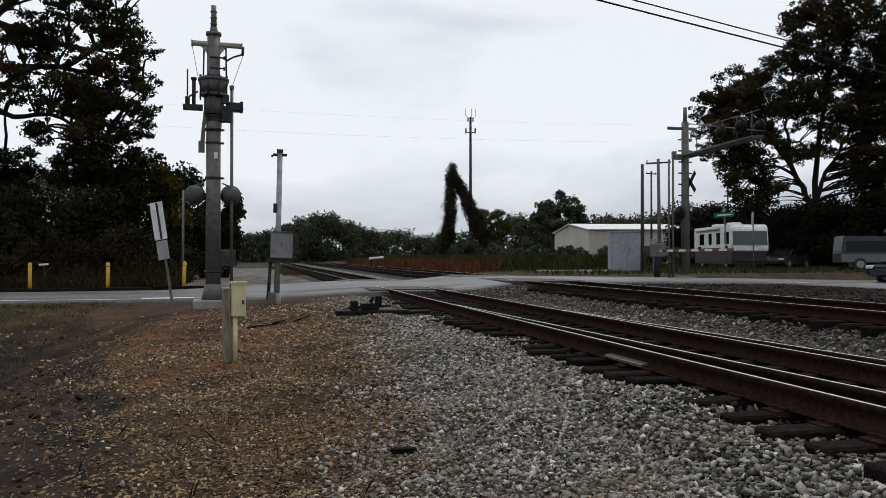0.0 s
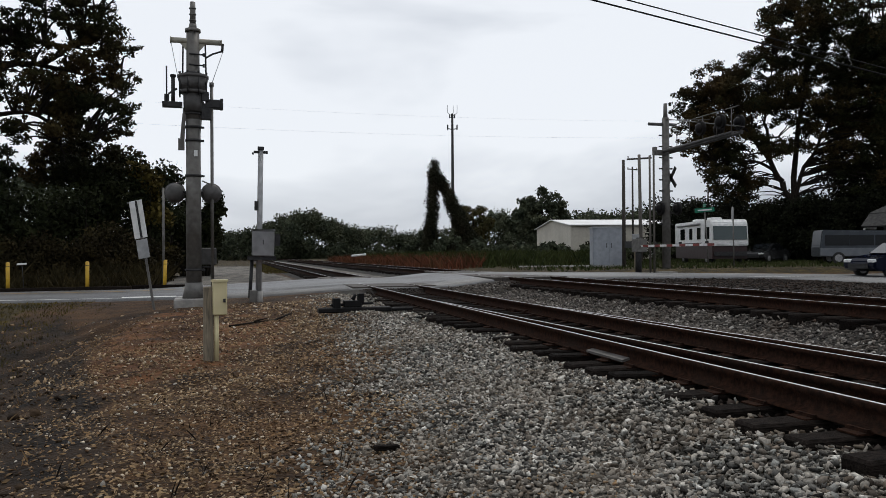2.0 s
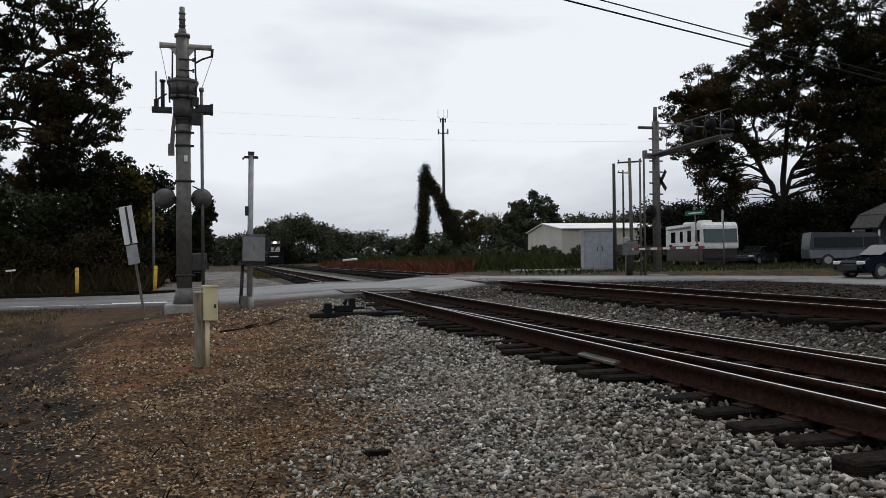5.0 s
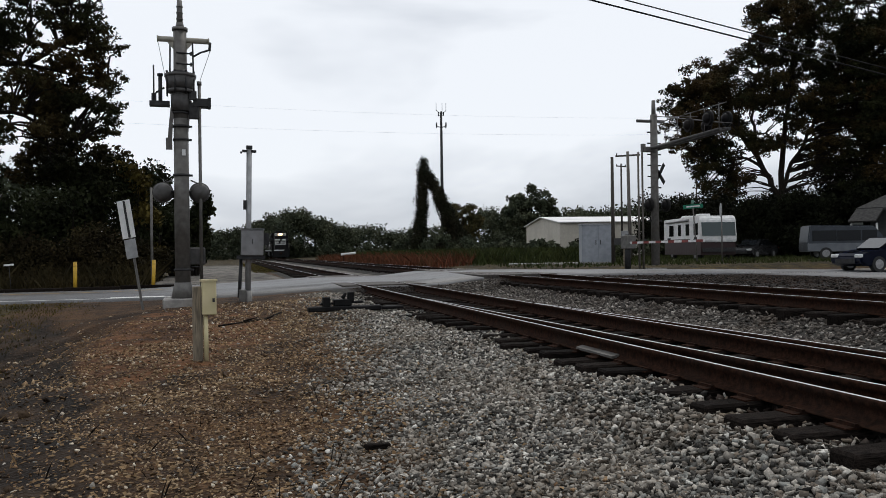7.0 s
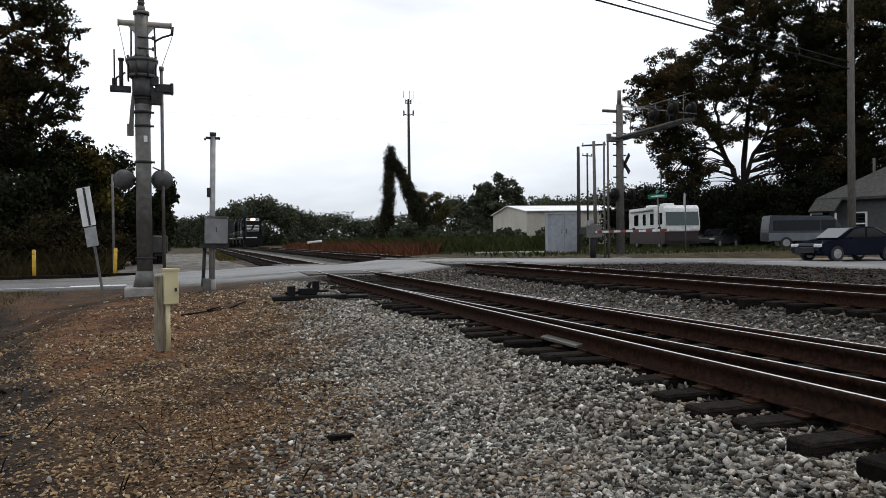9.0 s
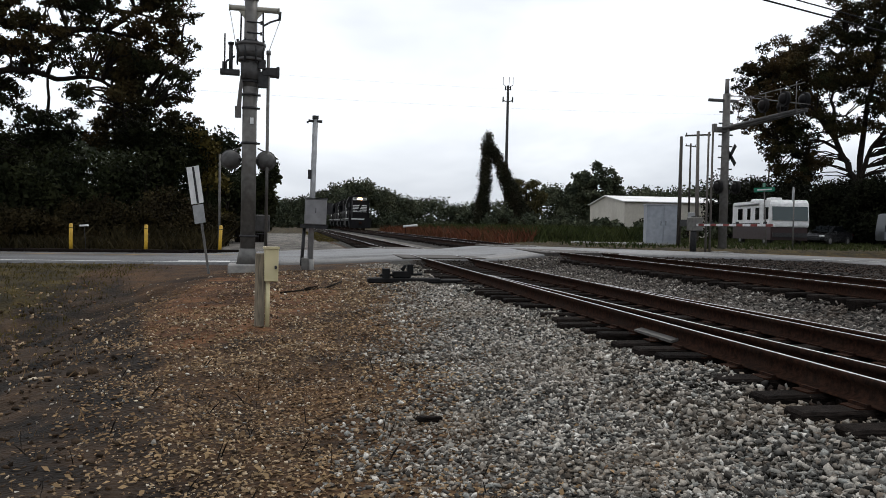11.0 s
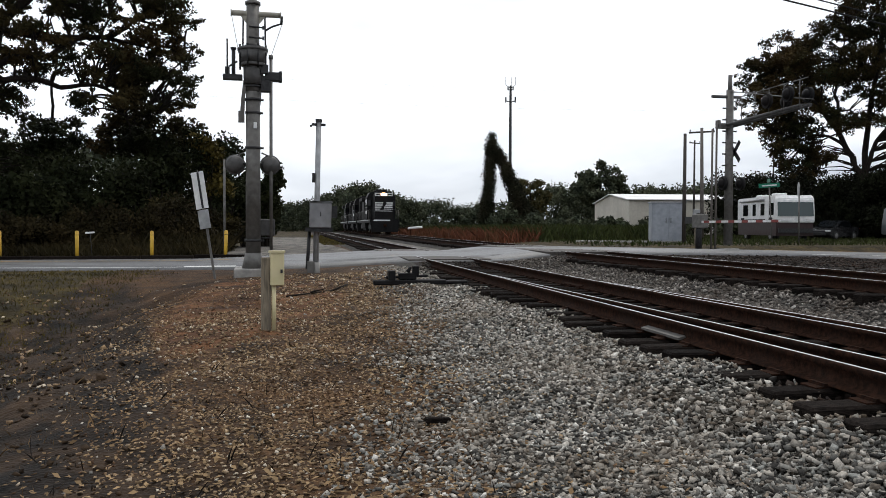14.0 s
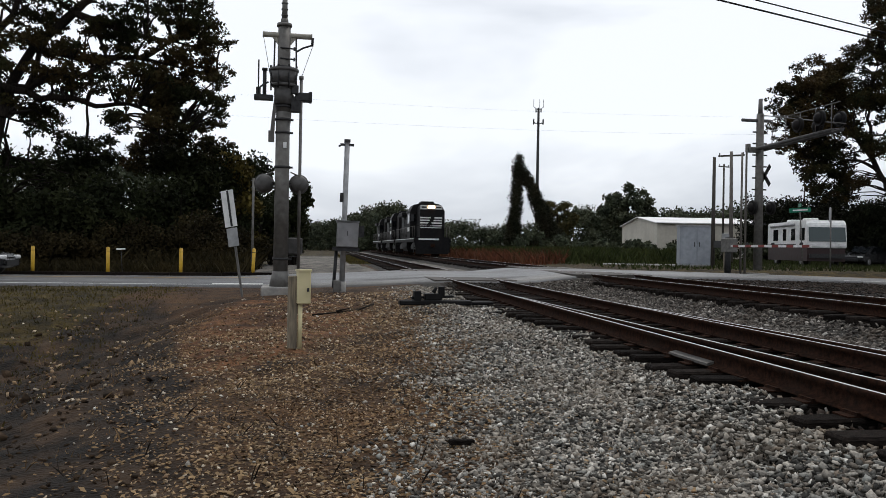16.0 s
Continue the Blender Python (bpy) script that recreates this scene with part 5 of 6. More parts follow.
def bollards():
    b0 = thing("bollard", "yellow painted steel post beside the road", "bollard", group="yellow roadside posts")
    b = nb()
    tube(b, (0, 0, -0.1), (0, 0, 1.12), 0.07, 0.07, 14)
    dome(b, (0, 0, 1.12), 0.07, None, 0.5)
    part("post", b, M_YELLOW, b0)
    b = nb()
    tube(b, (0, 0, 0.98), (0, 0, 1.0), 0.074, 0.074, 14)
    part("band", b, M_DARK, b0)
    y = 33.6
    xs = [-16.8, -14.0, -11.2, -8.4, -5.62, -2.8]
    b0.matrix_basis = pose(xs[0], y, gz(xs[0], y))
    for i, x in enumerate(xs[1:]):
        copy_thing(b0, pose(x, y, gz(x, y), (i % 3) - 1, 2 if i == 4 else 0))
    for x, z in ((-7.9, 1.08), (-7.7, 0.05), (-9.6, 0.04)):
        b = nb()
        box(b, (0, 0, 0), (0.34, 0.05, 0.07))
        o = thing("white_marker", "small white marker beside the yellow posts", "marker", pose(x, 33.5, gz(x, 33.5) + z, 0, -4, 0), "white roadside markers")
        part("plate", bevel(b, 0.01), M_WHITE, o)
        if z > 1:
            b = nb()
            tube(b, (0, 0.03, -1.2), (0, 0.03, 0), 0.012, seg=6)
            part("stalk", b, M_DARK, o, "thin dark wire stalk")


bollards()


def grey_post():
    x, y = -2.95, 35.0
    b = nb()
    z = gz(x, y)
    tube(b, (x, y, z - 0.1), (x, y, z + 4.1), 0.05, 0.05, 10)
    single("steel_post", b, M_GALV, "plain thin grey steel post by the yellow posts", "post")


grey_post()


def scrap():
    """Old timber with a rusted iron fitting lying at the end of the ballast."""
    x, y = 2.2, 16.3
    z = gz(x, y)
    t = thing("old_switch_fitting", "black iron switch fitting on old timber beside the track", "switch fitting", pose(x, y, z, 0, 0, 4))
    b = nb()
    box(b, (0.1, 0, 0.05), (1.5, 0.2, 0.1))
    part("timber", bevel(b, 0.02), M_BLACK, t, "charred black timber")
    b = nb()
    box(b, (0.05, 0.04, 0.17), (0.36, 0.2, 0.13))
    box(b, (-0.28, 0, 0.18), (0.14, 0.18, 0.22))
    box(b, (0.22, 0.02, 0.28), (0.12, 0.16, 0.2))
    tube(b, (-0.4, 0, 0.15), (0.5, 0.1, 0.17), 0.03, seg=8)
    tube(b, (0.05, 0, 0.25), (0.12, 0, 0.36), 0.05, 0.03, 8)
    part("iron_fitting", bevel(b, 0.012), M_BLACK, t, "black iron casting")
    b = nb()
    box(b, (0.8, 0.14, 0.03), (1.1, 0.14, 0.07))
    part("timber", bevel(b, 0.02), M_BLACK, t)
    for i, (px, py, r) in enumerate(((1.1, 6.1, 10),)):
        b = nb()
        box(b, (0, 0, 0.03), (0.2 + 0.05 * i, 0.055, 0.04))
        o = single("wood_scrap", bevel(b, 0.006), M_TIE, "small dark scrap of wood lying on the stones", "debris")
        o.matrix_basis = pose(px, py, gz(px, py) + 0.01, 2, 3, r)


scrap()


def fallen_branch():
    t = nb()
    pts = [(-0.15, 15.4), (0.3, 15.9), (0.75, 16.5), (1.1, 17.3)]
    for (a, b_), (c, d) in zip(pts, pts[1:]):
        tube(t, (a, b_, gz(a, b_) + 0.03), (c, d, gz(c, d) + 0.03), 0.02, 0.016, 7)
    tube(t, (0.3, 15.9, gz(0.3, 15.9) + 0.05), (0.55, 15.8, gz(0.5, 15.8) + 0.1), 0.02, 0.01, 6)
    single("fallen_branch", t, M_BARK, "thin dark fallen branch lying on clay soil", "branch")


fallen_branch()


# ---- far side of the crossing ----
def far_signal_mast():
    x, y = 18.75, 32.9
    t = thing("cantilever_signal", "grey cantilever crossing signal reaching over the road", "cantilever signal", pose(x, y, gz(x, y)))
    b = nb()
    box(b, (0, 0, 0.0), (0.7, 0.7, 0.12))
    part("footing", b, M_CONCRETE, t)
    b = nb()
    tube(b, (0, 0, 0.2), (0, 0, 7.0), 0.19, 0.155, 14)
    tube(b, (0, 0, 7.0), (0, 0, 7.65), 0.1, 0.08, 12)
    part("mast", b, M_GALV, t)
    b = nb()
    tube(b, (-0.85, 0, 6.7), (0.5, 0, 6.7), 0.07, 0.07, 10)
    part("crossbar", b, M_FLASHER, t, "dark grey crossbar")
    for k in range(9):
        for sx in (-1, 1):
            b = nb()
            box(b, (sx * 0.25, 0, 2.2 + k * 0.5), (0.16, 0.05, 0.06))
            part("step_iron", b, M_DARK, t)
    b = nb()
    tube(b, (-0.5, 0, 5.45), (-0.2, 0, 5.45), 0.1, 0.1, 8)
    box(b, (-0.3, 0, 5.42), (0.5, 0.4, 0.2))
    box(b, (-0.52, 0.05, 5.5), (0.14, 0.2, 0.34))
    part("collar", b, M_GALV, t)
    arm = nb()
    for dx in (-0.2, 0.2):
        tube(arm, (dx, 0.2, 5.45), (dx, -5.4, 5.55), 0.085, 0.06, 10)
    for k in range(6):
        tube(arm, (-0.2, -k, 5.47 + k * 0.024), (0.2, -k - 0.5, 5.48 + k * 0.024), 0.025, seg=6)
    part("arm", arm, M_FLASHER, t, "dark twin pipe cantilever arm")
    b = nb()
    for dx in (-0.2, 0.2):
        tube(b, (0, 0, 6.95), (dx, -5.6, 5.75), 0.018, seg=6)
        tube(b, (0, 0, 6.9), (dx, -3.2, 6.4), 0.014, seg=6)
    for k in range(5):
        tube(b, (-0.25, -1.0 - k, 6.5), (-0.25, -1.9 - k, 6.5), 0.02, seg=6)
        tube(b, (-0.25, -1.4 - k, 5.5), (-0.25, -1.4 - k, 6.5), 0.02, seg=6)
    part("stay", b, M_GALV, t)
    for yy, zz in ((-3.4, 6.0), (-4.8, 6.05), (-2.2, 2.9)):
        for dx in (-0.42, 0.42):
            if zz < 4:
                cx, cy = dx, -0.1
            else:
                cx, cy = dx, yy
            h = nb()
            tube(h, (cx + 0.02, cy, zz), (cx + 0.16, cy, zz), 0.3, 0.3, 16)
            dome(h, (cx + 0.02, cy, zz), 0.22, pose(0, 0, 0, 0, 90).to_3x3(), 0.7)
            o = part("flasher", h, M_BLACK, t, "round black flasher with hood")
            b = nb()
            tube(b, (cx + 0.16, cy, zz), (cx + 0.17, cy, zz), 0.11, 0.11, 12)
            part("lens", b, M_RED, o)
    for s in (-1, 1):
        b = nb()
        box(b, (0.25, 0.0, 4.3), (0.02, 1.2, 0.2), pose(0, 0, 0, 45 * s).to_3x3())
        part("crossbuck_blade", b, M_DARK, t, "crossbuck blade, dark bare back")
    for dx, h in ((-0.55, 5.5), (-0.75, 5.3)):
        b = nb()
        tube(b, (dx, 0.1, 0), (dx, 0.1, h), 0.05, 0.045, 8)
        part("conduit", b, M_POLE_GREY, t)


far_signal_mast()


def far_gate():
    x, y = 17.2, 32.6
    t = thing("crossing_gate", "lowered crossing gate with red and white striped arm", "crossing gate", pose(x, y, gz(x, y)))
    b = nb()
    tube(b, (0, 0, 0), (0, 0, 1.6), 0.14, 0.12, 12)
    part("post", b, M_DARK, t)
    b = nb()
    box(b, (0.05, 0, 1.25), (0.5, 0.55, 0.6))
    part("gate_mechanism", bevel(b, 0.03), M_GALV, t, "grey gate motor housing")
    b = nb()
    box(b, (0, 0.75, 1.3), (0.1, 0.9, 0.3))
    part("counterweight", b, M_DARK, t)
    b = nb()
    box(b, (0, -3.0, 1.22), (0.05, 6.0, 0.09))
    arm = part("arm", b, M_WHITE, t, "long white gate arm")
    for k in range(6):
        b = nb()
        box(b, (0, -0.7 - k, 1.22), (0.058, 0.45, 0.1))
        part("band", b, M_RED, arm, "red reflective band")
    for k in range(3):
        b = nb()
        box(b, (0, -1.6 - 1.9 * k, 1.31), (0.09, 0.09, 0.09))
        part("gate_lamp", b, M_DARK, arm)


far_gate()


def cabinet():
    x, y = az(25.7, 46)
    t = thing("equipment_cabinet", "large silver metal equipment cabinet on gravel", "equipment cabinet", pose(x, y, gz(x, y), 0, 0, -18))
    b = nb()
    box(b, (0, 0, 1.12), (1.75, 1.5, 2.1))
    part("body", bevel(b, 0.03), M_CABINET, t)
    b = nb()
    box(b, (0, 0, 2.2), (1.85, 1.6, 0.08))
    part("roof", b, M_ALU, t)
    b = nb()
    box(b, (0, 0, 0.04), (1.9, 1.65, 0.14))
    part("base", b, M_CONCRETE, t)
    for sx in (-0.43, 0.43):
        b = nb()
        box(b, (sx, -0.76, 1.15), (0.82, 0.025, 1.95))
        d = part("door", bevel(b, 0.008), M_CABINET, t)
        b = nb()
        box(b, (sx * 0.3, -0.79, 1.2), (0.03, 0.04, 0.25))
        part("handle", b, M_DARK, d)
    x2, y2 = az(27.6, 43.5)
    t = thing("meter_pedestal", "grey meter box fixed to a short post", "meter box", pose(x2, y2, gz(x2, y2), 0, 0, -20))
    b = nb()
    box(b, (0, 0, 0.7), (0.1, 0.1, 1.6))
    part("post", b, M_WOOD, t)
    b = nb()
    box(b, (0.02, -0.12, 1.35), (0.34, 0.18, 0.8))
    part("meter_box", bevel(b, 0.02), M_ALU, t)
    b = nb()
    box(b, (0.05, -0.22, 1.1), (0.2, 0.02, 0.3))
    part("panel", b, M_WHITE, t, "white notice plate")


cabinet()


def utility_pole(name, x, y, h, r, mat, label, arms=(), lean=0, group="utility poles"):
    z = gz(x, y)
    t = thing(name, label, "utility pole", pose(x, y, z, 0, lean, 0), group)
    b = nb()
    tube(b, (0, 0, -0.2), (0, 0, h), r, r * 0.7, 12)
    part("pole", b, mat, t)
    for hh, w, rot in arms:
        b = nb()
        box(b, (0, 0, hh), (w, 0.1, 0.12), pose(0, 0, 0, 0, 0, rot).to_3x3())
        a = part("crossarm", b, M_POLE, t)
        for s in (-0.45, 0, 0.45):
            b = nb()
            d = pose(0, 0, 0, 0, 0, rot).to_3x3() @ Vector((s * w, 0, 0))
            tube(b, (d.x, d.y, hh + 0.06), (d.x, d.y, hh + 0.22), 0.035, 0.05, 8)
            part("insulator", b, M_DARK, a)
    return t


def poles():
    utility_pole("utility_pole", *az(26.85, 44), 5.7, 0.11, M_POLE, "plain black tarred wooden pole beside the cabinet")
    utility_pole("utility_pole", *az(27.45, 95), 10.6, 0.13, M_POLE, "thin distant wooden pole with a crossarm", ((10.3, 1.6, 20),))
    utility_pole("utility_pole", *az(28.0, 62), 8.1, 0.15, M_POLE_GREY, "grey wooden pole with a short crossarm", ((7.8, 1.8, -35),), lean=-0.8)
    utility_pole("utility_pole", *az(32.4, 120), 11.5, 0.13, M_POLE, "distant wooden pole against the trees", ((11.2, 2.0, 10),))
    x, y = az(44.1, 45)
    utility_pole("utility_pole", x, y, 14.5, 0.2, M_POLE_GREY, "tall grey wooden utility pole beside the road", ((11.4, 0.5, 0),))
    # cables from that pole along the road
    def cable(name, p, q, sag, r, label):
        b = nb()
        prev = None
        n = 40
        for i in range(n + 1):
            s = i / n
            c = Vector(p).lerp(Vector(q), s) - Vector((0, 0, sag * 4 * s * (1 - s)))
            ring = [b.verts.new(c + Vector((0, math.cos(k * math.pi / 3), math.sin(k * math.pi / 3))) * r) for k in range(6)]
            if prev:
                for k in range(6):
                    b.faces.new((prev[k], prev[(k + 1) % 6], ring[(k + 1) % 6], ring[k]))
            prev = ring
        return single(name, b, M_BLACK, label, "cable", group="overhead cables")
    cable("overhead_cable", (x, y, 9.2), (-24, 20.0, 13.37), 0.02, 0.034, "thick black overhead cable slung above the road")
    cable("overhead_cable", (x, y, 9.52), (-24, 20.4, 13.96), 0.02, 0.027, "black overhead cable slung above the road")
    cable("overhead_cable", (x, y, 13.0), (70, 12.0, 16.0), 0.5, 0.02, "thin black overhead cable leaving the pole")
    cable("overhead_cable", (-60, 62, 13.5), (42, 66, 11.5), 1.6, 0.0032, "thin distant cable across the sky")
    cable("overhead_cable", (-60, 64, 16.0), (44, 68, 13.4), 1.8, 0.0026, "thin distant cable across the sky")


poles()


def small_signs():
    x, y = az(32.4, 44.5)
    t = thing("street_sign", "green street name sign on a leaning post", "street sign", pose(x, y, gz(x, y), 0, -4, 0))
    b = nb()
    tube(b, (0, 0, -0.1), (0, 0, 2.9), 0.035, seg=8)
    part("post", b, M_GALV, t)
    b = nb()
    box(b, (0, 0, 2.98), (1.0, 0.02, 0.22), pose(0, 0, 0, 0, 0, -20).to_3x3())
    p = part("name_plate", b, M_GREEN_SIGN, t, "green plate with unreadable white writing")
    b = nb()
    box(b, (0, -0.02, 2.98), (0.7, 0.01, 0.07), pose(0, 0, 0, 0, 0, -20).to_3x3())
    part("writing_bar", b, M_WHITE, p)
    b = nb()
    box(b, (0, 0, 3.22), (0.02, 0.6, 0.18), pose(0, 0, 0, 0, 0, -20).to_3x3())
    part("name_plate", b, M_GREEN_SIGN, t)
    x, y = az(34.0, 44.5)
    t = thing("stop_sign", "road sign seen from behind on a steel post", "road sign", pose(x, y, gz(x, y), 0, 2, 64))
    b = nb()
    tube(b, (0, 0, -0.1), (0, 0, 3.1), 0.035, seg=8)
    part("post", b, M_GALV, t)
    b = nb()
    pts = [(0.4 * math.cos(radians(22.5 + 45 * k)), 2.75 + 0.4 * math.sin(radians(22.5 + 45 * k))) for k in range(8)]
    prism(b, pts, "y", 0.03, 0.045)
    part("panel", b, M_ALU, t, "bare octagonal aluminium sign back")


small_signs()


# ---- vine-covered pole, tower, shed, house ----
def vine_pole():
    x, y = az(13.65, 107)
    t = thing("vine_covered_pole", "old pole and guy wire smothered in dark vines", "vine-covered pole", pose(x, y, gz(x, y), 0, 0, -13.6))
    b = nb()
    tube(b, (-0.6, 0, 0), (0.0, 0, 12.6), 0.2, 0.14, 8)
    part("pole", b, M_POLE, t)
    b = nb()
    tube(b, (0.1, 0, 11.4), (5.8, 0, 0), 0.03, seg=6)
    part("guy_wire", b, M_DARK, t)
    rand = random.Random(9)
    cs, rs = [], []
    for i in range(46):
        s = i / 45
        cs.append((-0.75 + 0.78 * s + rand.uniform(-0.2, 0.2), rand.uniform(-0.2, 0.2), 12.9 * s))
        rs.append(1.25 - 0.45 * s + rand.uniform(-0.12, 0.2))
    for i in range(46):
        s = i / 45
        cs.append((0.3 + 5.1 * (1 - s) ** 0.95 + rand.uniform(-0.2, 0.2), rand.uniform(-0.3, 0.3), 11.2 * s + 0.3))
        rs.append(2.1 - 1.25 * s ** 0.5 + rand.uniform(-0.1, 0.15))
    for i in range(10):
        cs.append((rand.uniform(-1.6, 5.5), rand.uniform(-1, 1), rand.uniform(0.3, 1.6)))
        rs.append(rand.uniform(0.8, 1.4))
    v, f = leaf_cloud(cs, rs, 52000, 0.12, 1.0, 0.3)
    v[:, 2] = np.maximum(v[:, 2], 0.0)
    o = new("vines", array_mesh("vines", v, f, M_VINE))
    o.parent = t
    o["label"] = "dense dark hanging vines"


vine_pole()


def radio_mast():
    x, y = az(14.95, 225)
    t = thing("radio_mast", "slim distant radio mast with clustered antennas", "radio mast", pose(x, y, 0))
    b = nb()
    tube(b, (0, 0, -0.3), (0, 0, 40.0), 0.55, 0.32, 12)
    part("pole", b, M_DARK, t)
    for h, r, n, tall in ((36.2, 1.5, 6, 1.3), (39.4, 0.8, 3, 1.1)):
        for k in range(n):
            b = nb()
            a = 2 * math.pi * k / n + 0.3
            tube(b, (0, 0, h - 0.6), (r * math.cos(a), r * math.sin(a), h - 0.3), 0.08, seg=6)
            box(b, (r * math.cos(a), r * math.sin(a), h), (0.28, 0.28, tall))
            part("antenna", b, M_DARK, t)
    for dx in (-1.4, 1.4, 0.3):
        b = nb()
        tube(b, (0, 0, 39.3), (dx, 0, 40.3), 0.07, seg=5)
        tube(b, (dx, 0, 40.3), (dx, 0, 42.4), 0.06, seg=5)
        part("whip_antenna", b, M_DARK, t)


radio_mast()


def shed():
    t = thing("metal_shed", "long cream metal shed with a white roof", "shed", None)
    A = Vector((*az(23.2, 104), 0))
    Bp = Vector((*az(34.0, 112), 0))
    u = (Bp - A).normalized()
    w = Vector((-u.y, u.x, 0))
    L, W, H, R = (Bp - A).length, 18.0, 4.5, 5.5
    t.matrix_basis = Matrix.Translation(A) @ Matrix(((u.x, w.x, 0, 0), (u.y, w.y, 0, 0), (0, 0, 1, 0), (0, 0, 0, 1)))
    b = nb()
    prism(b, [(0, -0.3), (W, -0.3), (W, H), (W / 2, R - 0.05), (0, H)], "x", 0, L)
    wall = part("wall", b, M_SHED, t)
    b = nb()
    n = int(L / 0.6)
    for k in range(n):
        box(b, (0.3 + k * 0.6, -0.015, H / 2), (0.05, 0.03, H))
    part("ribs", b, M_SHED, wall)
    for s in (0, 1):
        b = nb()
        y0, y1 = (-0.35, W / 2) if s == 0 else (W + 0.35, W / 2)
        z0 = H - 0.35 * (R - H) / (W / 2)
        prism(b, [(y0, z0 + 0.02), (y1, R), (y1, R + 0.1), (y0, z0 + 0.12)], "x", -0.3, L + 0.3)
        part("roof", b, M_SHEDROOF, t)
    b = nb()
    box(b, (-0.02, W * 0.45, 1.9), (0.05, 1.0, 0.9))
    part("vent", b, M_DARK, t)
    b = nb()
    box(b, (12, -0.03, 1.6), (3.2, 0.06, 3.2))
    part("door", b, M_SHEDROOF, t)


shed()


def house():
    P0, P1 = Vector((40.95, 44.2, 0)), Vector((42.65, 39.1, 0))
    u = (P1 - P0).normalized()
    w = Vector((-u.y, u.x, 0))
    t = thing("house", "small grey clapboard house with white windows", "house")
    t.matrix_basis = Matrix.Translation((P0.x, P0.y, gz(P0.x, P0.y))) @ Matrix(((u.x, w.x, 0, 0), (u.y, w.y, 0, 0), (0, 0, 1, 0), (0, 0, 0, 1)))
    W, D, H, R = 11.0, 9.0, 3.2, 6.4
    b = nb()
    prism(b, [(0, -0.2), (D, -0.2), (D, H), (0, H)], "x", 0, W)
    wall = part("wall", b, M_HOUSE, t)
    for k in range(14):
        b = nb()
        box(b, (W / 2, -0.014, 0.12 + k * 0.2), (W, 0.028, 0.02))
        part("clapboard_edge", b, M_HOUSE, wall)
    b = nb()
    e, z0 = 0.6, H - 0.1
    base = [b.verts.new(p) for p in ((-e, -e, z0), (W + e, -e, z0), (W + e, D + e, z0), (-e, D + e, z0))]
    up = [b.verts.new((v.co.x, v.co.y, z0 + 0.18)) for v in base]
    ridge = [b.verts.new((D / 2 - 0.6, D / 2, R)), b.verts.new((W - D / 2 + 0.6, D / 2, R))]
    b.faces.new(list(reversed(base)))
    for k in range(4):
        b.faces.new((base[k], base[(k + 1) % 4], up[(k + 1) % 4], up[k]))
    b.faces.new((up[0], up[1], ridge[1], ridge[0]))
    b.faces.new((up[1], up[2], ridge[1]))
    b.faces.new((up[2], up[3], ridge[0], ridge[1]))
    b.faces.new((up[3], up[0], ridge[0]))
    part("roof", b, M_SHINGLE, t, "grey shingle hip roof")
    for cx in (2.0, 4.6, 8.6):
        b = nb()
        for dx in (-0.5, 0.5):
            box(b, (cx + dx, -0.04, 1.55), (0.1, 0.1, 1.5))
        for dz in (-0.72, 0, 0.72):
            box(b, (cx, -0.04, 1.55 + dz), (1.1, 0.1, 0.09))
        w = part("window", b, M_WHITE, t, "white framed sash window")
        b = nb()
        box(b, (cx, -0.012, 1.55), (0.95, 0.02, 1.4))
        part("pane", b, M_GLASS, w)
    b = nb()
    box(b, (6.6, -0.03, 1.05), (0.95, 0.06, 2.1))
    part("door", b, M_WHITE, t)
    b = nb()
    prism(b, [(-1.5, 2.3), (-0.6, 3.1), (-0.6, 3.22), (-1.6, 2.4)], "x", -0.6, 1.2)
    part("porch_roof", b, M_SHINGLE, t, "small sloping porch roof")
    b = nb()
    prism(b, [(-1.5, 2.2), (-0.05, 2.2), (-0.05, 3.0), (-0.6, 3.0)], "x", -0.5, -0.44)
    part("porch_gable", b, M_WHITE, t, "white boarded porch side")
    for px in (-0.6, 1.5):
        b = nb()
        box(b, (px * 0.8, -1.4, 1.1), (0.1, 0.1, 2.3))
        part("porch_post", b, M_WHITE, t)
    b = nb()
    tube(b, (1.5, 3.0, 4.3), (1.5, 3.0, 6.0), 0.09, seg=8)
    part("vent_pipe", b, M_GALV, t)


house()


# ---- vehicles standing by the crossing ----
def wheel(parent, x, y, r, w, axis="x"):
    b = nb()
    tube(b, (x - w / 2, y, r), (x + w / 2, y, r), r, r, 18)
    o = part("wheel", b, M_RUBBER, parent)
    b = nb()
    tube(b, (x - w / 2 - 0.012, y, r), (x + w / 2 + 0.012, y, r), r * 0.62, r * 0.62, 14)
    for k in range(5):
        a = 2 * math.pi * k / 5
        box(b, (x, y + r * 0.35 * math.cos(a), r + r * 0.35 * math.sin(a)), (w + 0.04, 0.05, 0.05))
    part("rim", b, M_CHROME, o)


